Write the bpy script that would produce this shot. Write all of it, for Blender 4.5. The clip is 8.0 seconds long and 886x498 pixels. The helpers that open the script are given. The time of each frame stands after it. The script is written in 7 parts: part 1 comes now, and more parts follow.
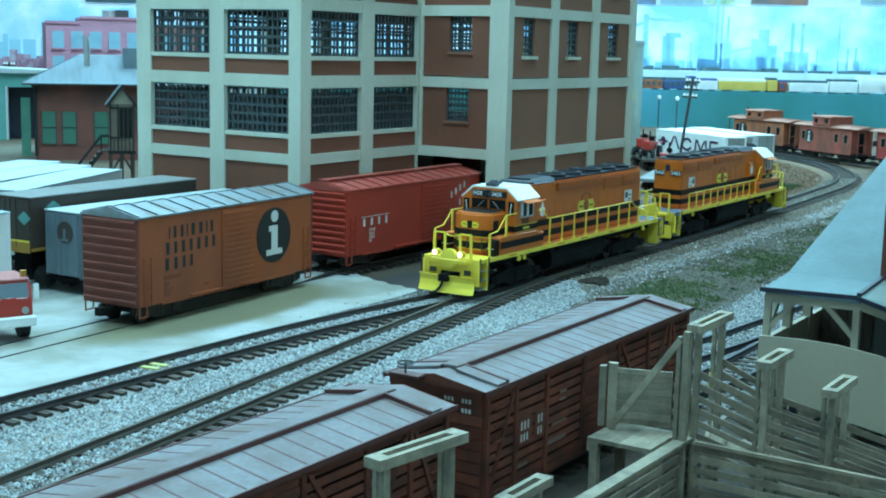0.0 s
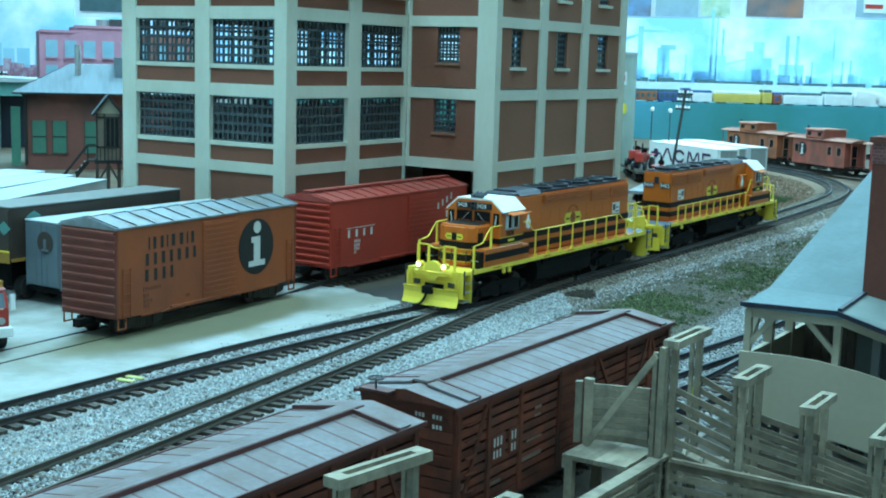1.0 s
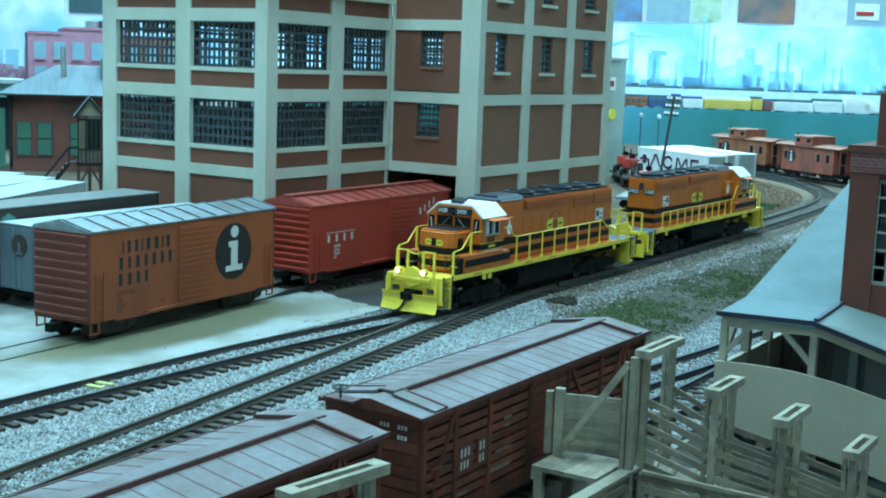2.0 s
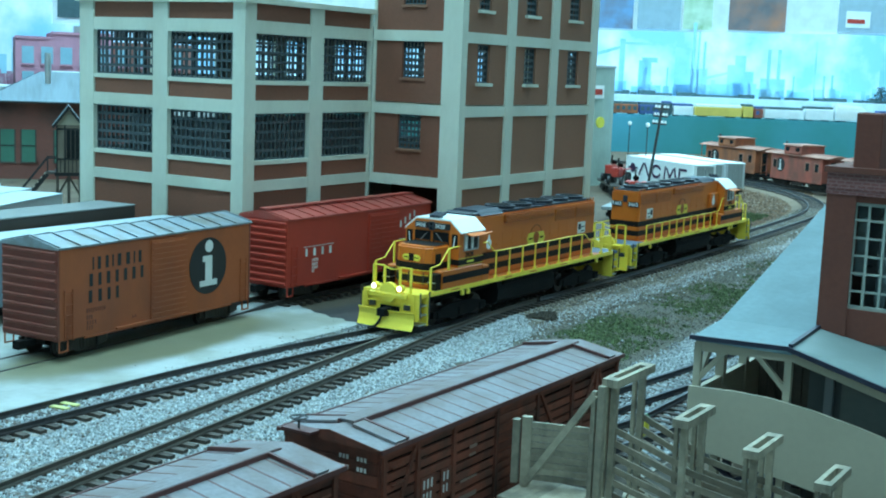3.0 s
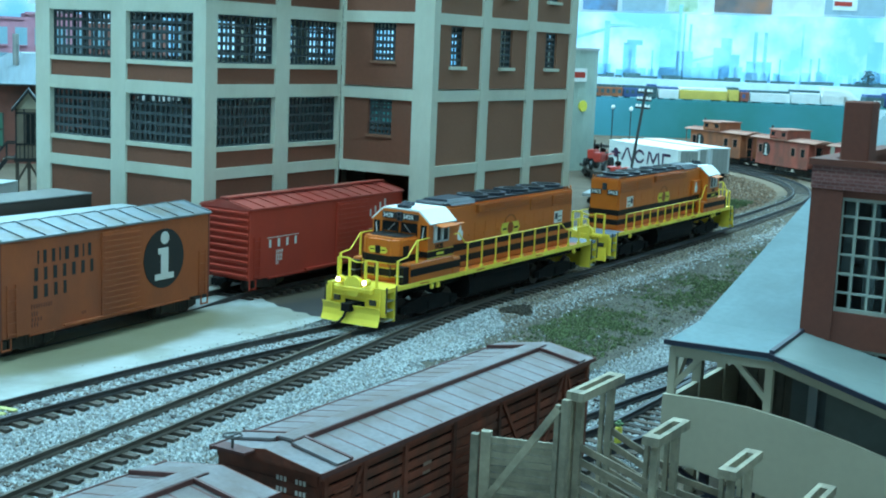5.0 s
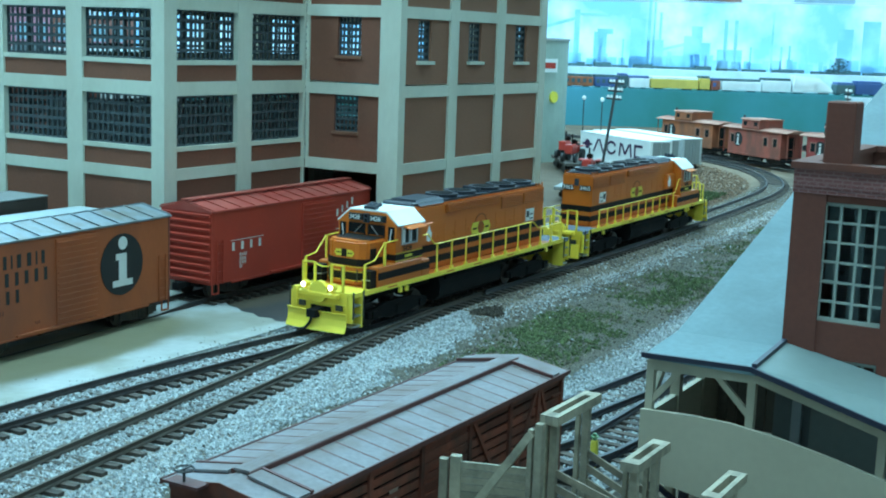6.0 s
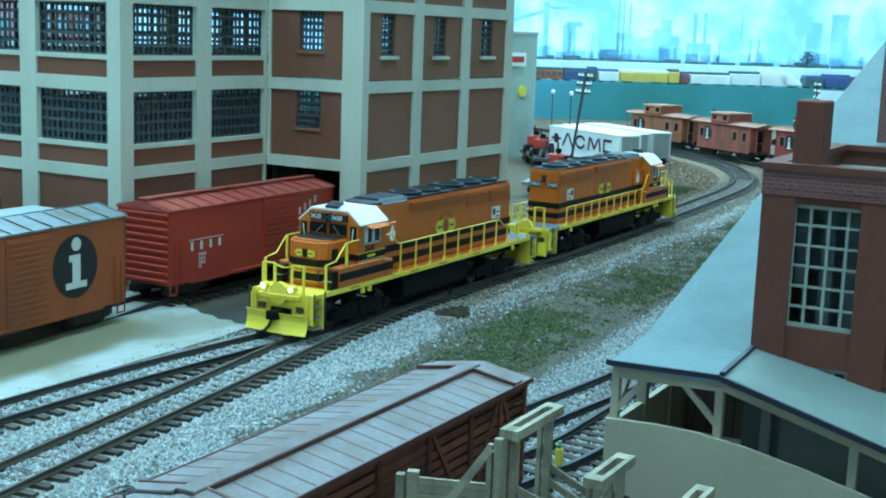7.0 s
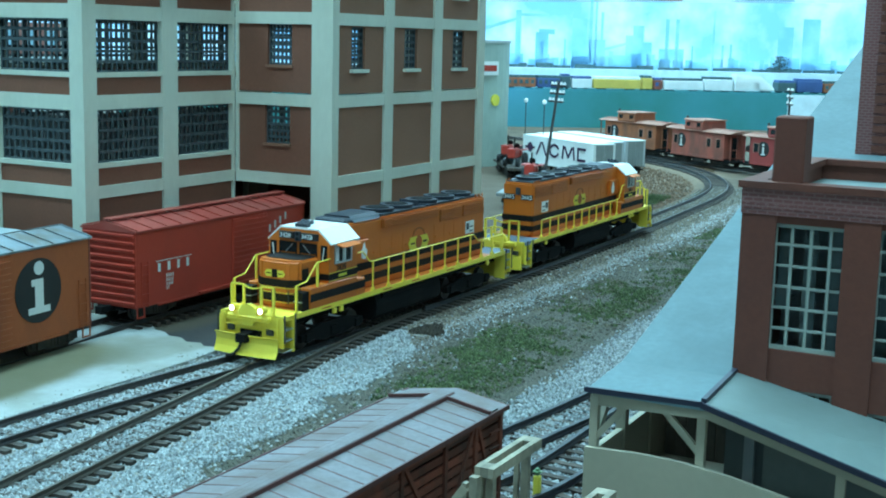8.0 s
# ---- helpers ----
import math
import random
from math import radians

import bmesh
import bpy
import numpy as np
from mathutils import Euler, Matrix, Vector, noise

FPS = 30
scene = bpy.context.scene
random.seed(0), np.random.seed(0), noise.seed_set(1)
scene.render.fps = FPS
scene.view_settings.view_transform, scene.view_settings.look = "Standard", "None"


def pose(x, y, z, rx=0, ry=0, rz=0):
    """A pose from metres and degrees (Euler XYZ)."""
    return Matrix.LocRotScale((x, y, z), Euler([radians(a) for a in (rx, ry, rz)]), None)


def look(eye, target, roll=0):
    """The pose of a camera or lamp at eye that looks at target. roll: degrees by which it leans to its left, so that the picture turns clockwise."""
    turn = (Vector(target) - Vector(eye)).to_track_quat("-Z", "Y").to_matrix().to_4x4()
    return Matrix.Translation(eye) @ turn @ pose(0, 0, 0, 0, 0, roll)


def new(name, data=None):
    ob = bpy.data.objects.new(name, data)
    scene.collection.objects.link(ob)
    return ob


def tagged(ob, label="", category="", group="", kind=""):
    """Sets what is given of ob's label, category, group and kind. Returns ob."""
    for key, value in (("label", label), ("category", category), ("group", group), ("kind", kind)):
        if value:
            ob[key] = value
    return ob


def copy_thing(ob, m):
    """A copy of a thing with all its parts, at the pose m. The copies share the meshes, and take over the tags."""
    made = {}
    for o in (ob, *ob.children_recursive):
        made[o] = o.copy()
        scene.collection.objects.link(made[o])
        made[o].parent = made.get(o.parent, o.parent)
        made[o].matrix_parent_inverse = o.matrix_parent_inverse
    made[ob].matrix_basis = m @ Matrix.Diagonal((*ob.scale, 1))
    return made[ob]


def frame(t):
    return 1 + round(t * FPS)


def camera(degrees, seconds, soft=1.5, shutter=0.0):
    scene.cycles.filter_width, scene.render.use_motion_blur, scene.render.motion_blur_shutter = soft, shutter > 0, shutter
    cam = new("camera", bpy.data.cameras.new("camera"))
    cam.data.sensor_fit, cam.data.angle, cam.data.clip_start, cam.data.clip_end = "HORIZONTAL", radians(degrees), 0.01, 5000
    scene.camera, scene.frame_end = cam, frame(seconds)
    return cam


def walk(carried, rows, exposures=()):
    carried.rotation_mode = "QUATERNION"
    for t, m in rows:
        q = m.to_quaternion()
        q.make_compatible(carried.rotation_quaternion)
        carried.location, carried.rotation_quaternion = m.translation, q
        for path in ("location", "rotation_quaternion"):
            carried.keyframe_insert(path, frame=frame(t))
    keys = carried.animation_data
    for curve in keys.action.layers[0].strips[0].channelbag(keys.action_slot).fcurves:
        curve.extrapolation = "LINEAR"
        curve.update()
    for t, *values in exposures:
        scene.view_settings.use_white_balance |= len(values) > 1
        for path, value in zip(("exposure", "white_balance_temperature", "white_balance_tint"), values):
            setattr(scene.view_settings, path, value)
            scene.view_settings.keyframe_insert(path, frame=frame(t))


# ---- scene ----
# The layout is planned in full-size metres and built at 1:K of that.
K = 1 / 87
FOV = 38.44
PATH = [
    (0.0, (-51.780, -42.340, 11.706), (-10.246, -15.619, 3.900), 1.37),
    (0.5, (-51.389, -42.514, 11.813), (-9.804, -15.796, 4.270), 1.36),
    (1.0, (-51.032, -42.593, 11.711), (-9.396, -15.911, 4.323), 1.64),
    (1.5, (-50.667, -42.692, 11.560), (-8.966, -16.090, 4.253), 1.86),
    (3.0, (-49.127, -42.976, 12.161), (-7.189, -16.684, 5.093), 2.25),
    (3.5, (-48.527, -43.041, 12.125), (-6.583, -16.772, 5.006), 2.17),
    (4.0, (-47.877, -43.195, 12.182), (-5.923, -16.982, 4.919), 2.22),
    (5.5, (-45.700, -41.703, 12.345), (-3.371, -16.327, 4.326), 2.32),
    (6.0, (-44.921, -41.478, 12.564), (-2.277, -16.679, 4.413), 2.02),
    (6.5, (-44.275, -41.334, 12.487), (-1.327, -17.115, 4.186), 2.03),
    (7.0, (-43.719, -41.164, 12.677), (-0.555, -17.365, 4.281), 2.03),
    (7.5, (-43.094, -41.019, 12.853), (0.337, -17.666, 4.586), 1.83),
    (8.0, (-42.684, -40.714, 12.950), (0.972, -17.726, 4.841), 1.41),
]

cam = camera(FOV, 8.0, soft=1.95)
walk(cam, [(t, look(Vector(e) * K, Vector(a) * K, roll)) for t, e, a, roll in PATH])

# ---- light: fluorescent tubes over the layout table, in a closed room ----
world = bpy.data.worlds.new("room_air")
world.use_nodes = True
world.node_tree.nodes["Background"].inputs[0].default_value = (0.55, 0.85, 0.92, 1)
world.node_tree.nodes["Background"].inputs[1].default_value = 0.10
scene.world = world


# ---- helpers of this scene ----
def V(p):
    return Vector(p) * K


def box(bm, x0, x1, y0, y1, z0, z1):
    m = Matrix.Translation(((x0 + x1) / 2, (y0 + y1) / 2, (z0 + z1) / 2)) @ Matrix.Diagonal((abs(x1 - x0), abs(y1 - y0), abs(z1 - z0), 1))
    return bmesh.ops.create_cube(bm, size=1, matrix=m)["verts"]


def boxes(*rows):
    bm = bmesh.new()
    for r in rows:
        box(bm, *r)
    return bm


def beam(bm, p, q, w, h=None):
    """A straight bar from p to q, w wide and h high."""
    p, q = Vector(p), Vector(q)
    d = q - p
    h = w if h is None else h
    turn = d.to_track_quat("X", "Z").to_matrix().to_4x4()
    m = Matrix.Translation((p + q) / 2) @ turn @ Matrix.Diagonal((d.length, w, h, 1))
    bmesh.ops.create_cube(bm, size=1, matrix=m)


def rod(bm, p, q, r, r2=None, n=8):
    p, q = Vector(p), Vector(q)
    d = q - p
    turn = d.to_track_quat("Z", "Y").to_matrix().to_4x4()
    m = Matrix.Translation((p + q) / 2) @ turn
    bmesh.ops.create_cone(bm, cap_ends=True, segments=n, radius1=r, radius2=r if r2 is None else r2, depth=d.length, matrix=m)


def beams(rows, w, h=None):
    bm = bmesh.new()
    for p, q in rows:
        beam(bm, p, q, w, h)
    return bm


def rods(rows, r, n=8):
    bm = bmesh.new()
    for p, q in rows:
        rod(bm, p, q, r, None, n)
    return bm


def prism(bm, outline, axis, lo, hi):
    """An outline of pairs drawn in the plane across axis ('x', 'y' or 'z'), stretched from lo to hi."""
    place = {"x": lambda a, b, c: (c, a, b), "y": lambda a, b, c: (a, c, b), "z": lambda a, b, c: (a, b, c)}[axis]
    lows = [bm.verts.new(place(a, b, lo)) for a, b in outline]
    highs = [bm.verts.new(place(a, b, hi)) for a, b in outline]
    n = len(outline)
    faces = [bm.faces.new(lows), bm.faces.new(highs)]
    faces += [bm.faces.new((lows[i], lows[(i + 1) % n], highs[(i + 1) % n], highs[i])) for i in range(n)]
    bmesh.ops.recalc_face_normals(bm, faces=faces)


def prisms(outline, axis, *spans):
    bm = bmesh.new()
    for lo, hi in spans:
        prism(bm, outline, axis, lo, hi)
    return bm


def ball(bm, p, rx, ry=None, rz=None, n=8):
    m = Matrix.Translation(p) @ Matrix.Diagonal((rx, ry or rx, rz or rx, 1))
    bmesh.ops.create_uvsphere(bm, u_segments=n, v_segments=max(4, n // 2 + 1), radius=1, matrix=m)


def soften(bm, r, n=1):
    bmesh.ops.bevel(bm, geom=[e for e in bm.edges if len(e.link_faces) == 2 and e.calc_face_angle(0) > 0.6], offset=r, segments=n, affect="EDGES", clamp_overlap=True)
    return bm


def mesh_of(bm, name, material, smooth=False):
    for v in bm.verts:
        v.co *= K
    me = bpy.data.meshes.new(name)
    bm.to_mesh(me)
    bm.free()
    me.materials.append(material)
    if smooth:
        for f in me.polygons:
            f.use_smooth = True
    return me


def part(name, bm, material, parent, label="", smooth=False):
    ob = new(name, mesh_of(bm, name, material, smooth))
    ob.parent = parent
    return tagged(ob, label)


def piece(name, me, parent, p, rz=0.0):
    """An alike piece on shared mesh data."""
    ob = new(name, me)
    ob.matrix_basis = Matrix.Translation(V(p)) @ pose(0, 0, 0, 0, 0, rz)
    ob.parent = parent
    return ob


def thing(name, p=(0, 0, 0), rz=0.0, label="", category="", group="", kind=""):
    ob = new(name)
    ob.empty_display_size = 0.01
    ob.matrix_basis = Matrix.Translation(V(p)) @ pose(0, 0, 0, 0, 0, rz)
    return tagged(ob, label, category, group, kind)


def solo(name, bm, material, label="", category="", group="", kind="", p=(0, 0, 0), rz=0.0, smooth=False):
    ob = new(name, mesh_of(bm, name, material, smooth))
    ob.matrix_basis = Matrix.Translation(V(p)) @ pose(0, 0, 0, 0, 0, rz)
    return tagged(ob, label, category, group, kind)


def spot(p, rz=0.0):
    return Matrix.Translation(V(p)) @ pose(0, 0, 0, 0, 0, rz)


def letters(text, size, material, parent, p, turn, name="lettering", label=""):
    """Painted lettering: a thin solid text, size high, laid at p with the turn (Euler degrees)."""
    cu = bpy.data.curves.new(name, "FONT")
    cu.body, cu.size, cu.extrude = text, size * K, 0.008 * K
    cu.materials.append(material)
    ob = new(name, cu)
    ob.matrix_basis = Matrix.Translation(V(p)) @ pose(0, 0, 0, *turn)
    ob.parent = parent
    return tagged(ob, label)


# ---- materials ----
def paint(name, colour, rough=0.55, vary=0.12, grain=6.0, bump=0.15, metal=0.0, dirt=None, dirt_scale=0.6, dirt_amount=0.35, by_object=0.0, spec=0.4, streak=0.0, dirt_from=0.42, dirt_full=0.75, along_y=0.0):
    """Paint or plain matter with fine grain, larger stains of a second colour and some relief. Scales are per full-size metre."""
    m = bpy.data.materials.new(name)
    m.use_nodes = True
    nt = m.node_tree
    n, ln = nt.nodes, nt.links
    b = n["Principled BSDF"]
    b.inputs["Roughness"].default_value, b.inputs["Metallic"].default_value = rough, metal
    b.inputs["Specular IOR Level"].default_value = spec
    tc = n.new("ShaderNodeTexCoord")
    mp = n.new("ShaderNodeMapping")
    mp.inputs["Scale"].default_value = (1 / K, (1 - along_y) / K, (1 - 0.8 * streak) / K)
    ln.new(tc.outputs["Object"], mp.inputs[0])
    fine = n.new("ShaderNodeTexNoise")
    fine.inputs["Scale"].default_value, fine.inputs["Detail"].default_value = grain, 3
    ln.new(mp.outputs[0], fine.inputs["Vector"])
    big = n.new("ShaderNodeTexNoise")
    big.inputs["Scale"].default_value, big.inputs["Detail"].default_value = dirt_scale, 5
    ln.new(mp.outputs[0], big.inputs["Vector"])
    c = n.new("ShaderNodeMix")
    c.data_type = "RGBA"
    dark = tuple(v * (1 - vary) for v in colour)
    lite = tuple(min(1, v * (1 + vary)) for v in colour)
    c.inputs[6].default_value, c.inputs[7].default_value = (*dark, 1), (*lite, 1)
    ln.new(fine.outputs[0], c.inputs[0])
    d = n.new("ShaderNodeMix")
    d.data_type = "RGBA"
    dirt = dirt or tuple(v * 0.6 for v in colour)
    d.inputs[7].default_value = (*dirt, 1)
    ln.new(c.outputs[2], d.inputs[6])
    ramp = n.new("ShaderNodeMapRange")
    ramp.inputs[1].default_value, ramp.inputs[2].default_value, ramp.inputs[4].default_value = dirt_from, dirt_full, dirt_amount
    ln.new(big.outputs[0], ramp.inputs[0])
    ln.new(ramp.outputs[0], d.inputs[0])
    out = d.outputs[2]
    if by_object:
        info = n.new("ShaderNodeObjectInfo")
        hsv = n.new("ShaderNodeHueSaturation")
        mr = n.new("ShaderNodeMapRange")
        mr.inputs[3].default_value, mr.inputs[4].default_value = 1 - by_object, 1 + by_object
        ln.new(info.outputs["Random"], mr.inputs[0])
        ln.new(mr.outputs[0], hsv.inputs["Value"])
        ln.new(out, hsv.inputs["Color"])
        out = hsv.outputs[0]
    ln.new(out, b.inputs["Base Color"])
    if bump:
        bp = n.new("ShaderNodeBump")
        bp.inputs["Strength"].default_value, bp.inputs["Distance"].default_value = bump, 0.03 * K
        ln.new(fine.outputs[0], bp.inputs["Height"])
        ln.new(bp.outputs[0], b.inputs["Normal"])
    return m


def brickwork(name, colour, mortar, size=(0.5, 0.17), rough=0.7):
    """Fine moulded brickwork, too small to pick apart."""
    m = paint(name, colour, rough, 0.18, 5.0, 0.1, dirt_amount=0.5, dirt_scale=0.5)
    n, ln = m.node_tree.nodes, m.node_tree.links
    b = n["Principled BSDF"]
    tc = n["Texture Coordinate"]
    sep = n.new("ShaderNodeSeparateXYZ")
    ln.new(tc.outputs["Object"], sep.inputs[0])
    add = n.new("ShaderNodeMath")
    ln.new(sep.outputs[0], add.inputs[0])
    ln.new(sep.outputs[1], add.inputs[1])
    com = n.new("ShaderNodeCombineXYZ")
    ln.new(add.outputs[0], com.inputs[0])
    ln.new(sep.outputs[2], com.inputs[1])
    br = n.new("ShaderNodeTexBrick")
    br.inputs["Scale"].default_value = 1 / K
    br.inputs["Brick Width"].default_value, br.inputs["Row Height"].default_value, br.inputs["Mortar Size"].default_value = size[0], size[1], 0.02
    br.inputs["Color1"].default_value = br.inputs["Color2"].default_value = (1, 1, 1, 1)
    br.inputs["Mortar"].default_value = (0, 0, 0, 1)
    ln.new(com.outputs[0], br.inputs["Vector"])
    base = b.inputs["Base Color"].links[0].from_socket
    mix = n.new("ShaderNodeMix")
    mix.data_type = "RGBA"
    mix.inputs[6].default_value = (*mortar, 1)
    ln.new(br.outputs["Color"], mix.inputs[0])
    ln.new(base, mix.inputs[7])
    ln.new(mix.outputs[2], b.inputs["Base Color"])
    bp = n["Bump"]
    bp.inputs["Strength"].default_value = 0.5
    ln.new(br.outputs["Color"], bp.inputs["Height"])
    return m


def glass(name, tint=(0.8, 0.9, 0.92), rough=0.05):
    m = bpy.data.materials.new(name)
    m.use_nodes = True
    b = m.node_tree.nodes["Principled BSDF"]
    b.inputs["Base Color"].default_value = (*tint, 1)
    b.inputs["Roughness"].default_value, b.inputs["Transmission Weight"].default_value, b.inputs["IOR"].default_value = rough, 1, 1.1
    return m


def glow(name, colour, strength):
    m = bpy.data.materials.new(name)
    m.use_nodes = True
    b = m.node_tree.nodes["Principled BSDF"]
    b.inputs["Base Color"].default_value = b.inputs["Emission Color"].default_value = (*colour, 1)
    b.inputs["Emission Strength"].default_value = strength
    return m


M_trim = paint("factory_trim_paint", (0.58, 0.60, 0.50), 0.65, 0.07, 4, 0.15, dirt=(0.40, 0.38, 0.28), dirt_scale=0.35, dirt_amount=0.4, streak=0.7)
M_brick = paint("factory_brick_paint", (0.215, 0.080, 0.048), 0.75, 0.14, 9, 0.25, dirt=(0.145, 0.062, 0.040), dirt_scale=0.3, dirt_amount=0.5, streak=0.4)
# lighter copy of the factory brick; the side's light is put into the colour
M_brick_lit = paint("lit_side_brick", (0.265, 0.122, 0.075), 0.8, 0.12, 9, 0.3, dirt=(0.20, 0.096, 0.060), dirt_scale=0.3, dirt_amount=0.4)
M_muntin = paint("window_bar_green", (0.060, 0.080, 0.088), 0.5, 0.1, 8, 0.05)
M_inside = paint("inside_grey", (0.25, 0.26, 0.26), 0.8, 0.1, 2, 0.05)
# paler copy of the inside grey, put in to brighten the view through windows
M_storey = paint("pale_storey_floor", (0.62, 0.64, 0.64), 0.8, 0.1, 2, 0.05)
M_roofing = paint("tar_roofing", (0.10, 0.10, 0.10), 0.9, 0.15, 6, 0.3)
M_rail = paint("rail_steel", (0.070, 0.064, 0.064), 0.45, 0.2, 5, 0.1, metal=0.4, dirt=(0.045, 0.032, 0.025), dirt_scale=1.5, dirt_amount=0.6)
M_rust_rail = paint("rusty_rail", (0.105, 0.086, 0.068), 0.6, 0.2, 6, 0.1, metal=0.2, dirt=(0.075, 0.052, 0.038), dirt_scale=1.5, dirt_amount=0.5)
M_tie = paint("tie_wood", (0.070, 0.054, 0.043), 0.85, 0.3, 10, 0.4, by_object=0.4)
M_concrete = paint("concrete_slab", (0.335, 0.355, 0.34), 0.55, 0.16, 3, 0.25, dirt=(0.20, 0.20, 0.15), dirt_scale=0.45, dirt_amount=0.7, dirt_from=0.42, dirt_full=0.66)


def patch(m, colour, centre, radii, wobble, strength):
    """A worn stain of its own outline on a paint: an uneven oval round centre, in full-size metres."""
    n, ln = m.node_tree.nodes, m.node_tree.links
    b = n["Principled BSDF"]
    base = b.inputs["Base Color"].links[0].from_socket
    tc = n["Texture Coordinate"]
    mp = n.new("ShaderNodeMapping")
    mp.inputs["Scale"].default_value = (1 / (K * radii[0]), 1 / (K * radii[1]), 0)
    mp.inputs["Location"].default_value = (-centre[0] / radii[0], -centre[1] / radii[1], 0)
    ln.new(tc.outputs["Object"], mp.inputs[0])
    ns = n.new("ShaderNodeTexNoise")
    ns.inputs["Scale"].default_value, ns.inputs["Detail"].default_value = 0.35 / K, 4
    ln.new(tc.outputs["Object"], ns.inputs["Vector"])
    ad = n.new("ShaderNodeVectorMath")
    ad.operation = "MULTIPLY_ADD"
    ln.new(ns.outputs["Color"], ad.inputs[0])
    ad.inputs[1].default_value = (wobble, wobble, 0)
    ln.new(mp.outputs[0], ad.inputs[2])
    sh = n.new("ShaderNodeVectorMath")
    sh.operation = "SUBTRACT"
    sh.inputs[1].default_value = (wobble / 2, wobble / 2, 0)
    ln.new(ad.outputs[0], sh.inputs[0])
    le = n.new("ShaderNodeVectorMath")
    le.operation = "LENGTH"
    ln.new(sh.outputs[0], le.inputs[0])
    mr = n.new("ShaderNodeMapRange")
    mr.interpolation_type = "SMOOTHSTEP"
    mr.inputs[1].default_value, mr.inputs[2].default_value, mr.inputs[3].default_value, mr.inputs[4].default_value = 0.7, 1.15, strength, 0.0
    ln.new(le.outputs["Value"], mr.inputs[0])
    mx = n.new("ShaderNodeMix")
    mx.data_type = "RGBA"
    mx.inputs[7].default_value = (*colour, 1)
    ln.new(mr.outputs[0], mx.inputs[0])
    ln.new(base, mx.inputs[6])
    ln.new(mx.outputs[2], b.inputs["Base Color"])
    return m


patch(M_concrete, (0.17, 0.155, 0.085), (-11.5, -5.0), (9.0, 2.5), 0.6, 0.9)
patch(M_concrete, (0.20, 0.20, 0.15), (-3.4, -6.9), (3.2, 1.6), 0.9, 0.6)
M_ballast = paint("ballast_bed", (0.25, 0.235, 0.21), 0.9, 0.45, 5, 0.6, dirt=(0.14, 0.115, 0.085), dirt_scale=0.25, dirt_amount=0.7)
M_earth = paint("earth_ground", (0.082, 0.055, 0.034), 0.95, 0.4, 5, 0.6, dirt=(0.135, 0.10, 0.066), dirt_scale=0.3, dirt_amount=0.7)
patch(M_earth, (0.175, 0.118, 0.076), (78.0, 0.0), (17.0, 8.0), 0.7, 0.85)
patch(M_earth, (0.14, 0.132, 0.10), (30.0, 66.0), (16.0, 12.0), 0.8, 0.75)
M_asphalt = paint("dark_street", (0.040, 0.044, 0.045), 0.5, 0.25, 6, 0.2, dirt=(0.080, 0.068, 0.048), dirt_scale=0.25, dirt_amount=0.7)
patch(M_asphalt, (0.085, 0.066, 0.042), (5.0, -4.3), (7.0, 1.5), 0.7, 0.8)
M_dust = paint("pale_dust_road", (0.20, 0.18, 0.14), 0.9, 0.2, 4, 0.3, dirt=(0.11, 0.092, 0.066), dirt_scale=0.2, dirt_amount=0.6)
M_black = paint("black_running_gear", (0.006, 0.006, 0.006), 0.85, 0.3, 6, 0.2, dirt=(0.012, 0.010, 0.008), dirt_scale=1.2, dirt_amount=0.6, spec=0.2)
M_truck = paint("bogie_iron", (0.030, 0.026, 0.023), 0.65, 0.3, 6, 0.2, dirt=(0.060, 0.043, 0.032), dirt_scale=1.5, dirt_amount=0.7)
M_wheel = paint("wheel_steel", (0.055, 0.043, 0.037), 0.45, 0.2, 5, 0.1, metal=0.5)
M_iron = paint("dark_iron", (0.045, 0.045, 0.045), 0.5, 0.2, 5, 0.1)
M_steel = paint("bright_steel", (0.55, 0.56, 0.55), 0.3, 0.1, 5, 0.05, metal=0.8)
M_white = paint("white_paint", (0.78, 0.80, 0.78), 0.5, 0.03, 5, 0.05, dirt=(0.6, 0.6, 0.57), dirt_amount=0.25)
M_ic = paint("boxcar_orange", (0.38, 0.088, 0.027), 0.6, 0.1, 6, 0.1, dirt=(0.22, 0.062, 0.032), dirt_scale=0.5, dirt_amount=0.8, streak=0.6)
M_ic_end = paint("boxcar_brown", (0.20, 0.048, 0.032), 0.65, 0.12, 6, 0.1, dirt=(0.12, 0.055, 0.036), dirt_scale=0.4, dirt_amount=0.6, streak=0.6)
M_galv = paint("galvanised_roof", (0.215, 0.25, 0.272), 0.5, 0.2, 5, 0.15, metal=0.3, dirt=(0.175, 0.155, 0.13), dirt_scale=0.9, dirt_amount=0.85, dirt_from=0.44, dirt_full=0.66)
M_gmo = paint("boxcar_red", (0.46, 0.048, 0.026), 0.5, 0.08, 6, 0.1, dirt=(0.30, 0.040, 0.026), dirt_scale=0.4, dirt_amount=0.5, streak=0.5)
M_gmo_roof = paint("boxcar_red_roof", (0.40, 0.062, 0.045), 0.45, 0.1, 5, 0.1, dirt=(0.42, 0.14, 0.11), dirt_scale=0.5, dirt_amount=0.6)
M_stock = paint("stock_car_brown", (0.165, 0.040, 0.021), 0.7, 0.25, 7, 0.3, dirt=(0.070, 0.027, 0.018), dirt_scale=1.3, dirt_amount=0.85, by_object=0.3, dirt_from=0.40, dirt_full=0.64)
M_stock_roof = paint("stock_roof_weathered", (0.205, 0.190, 0.198), 0.85, 0.26, 8, 0.4, dirt=(0.155, 0.118, 0.108), dirt_scale=0.8, dirt_amount=0.85, dirt_from=0.40, dirt_full=0.64)
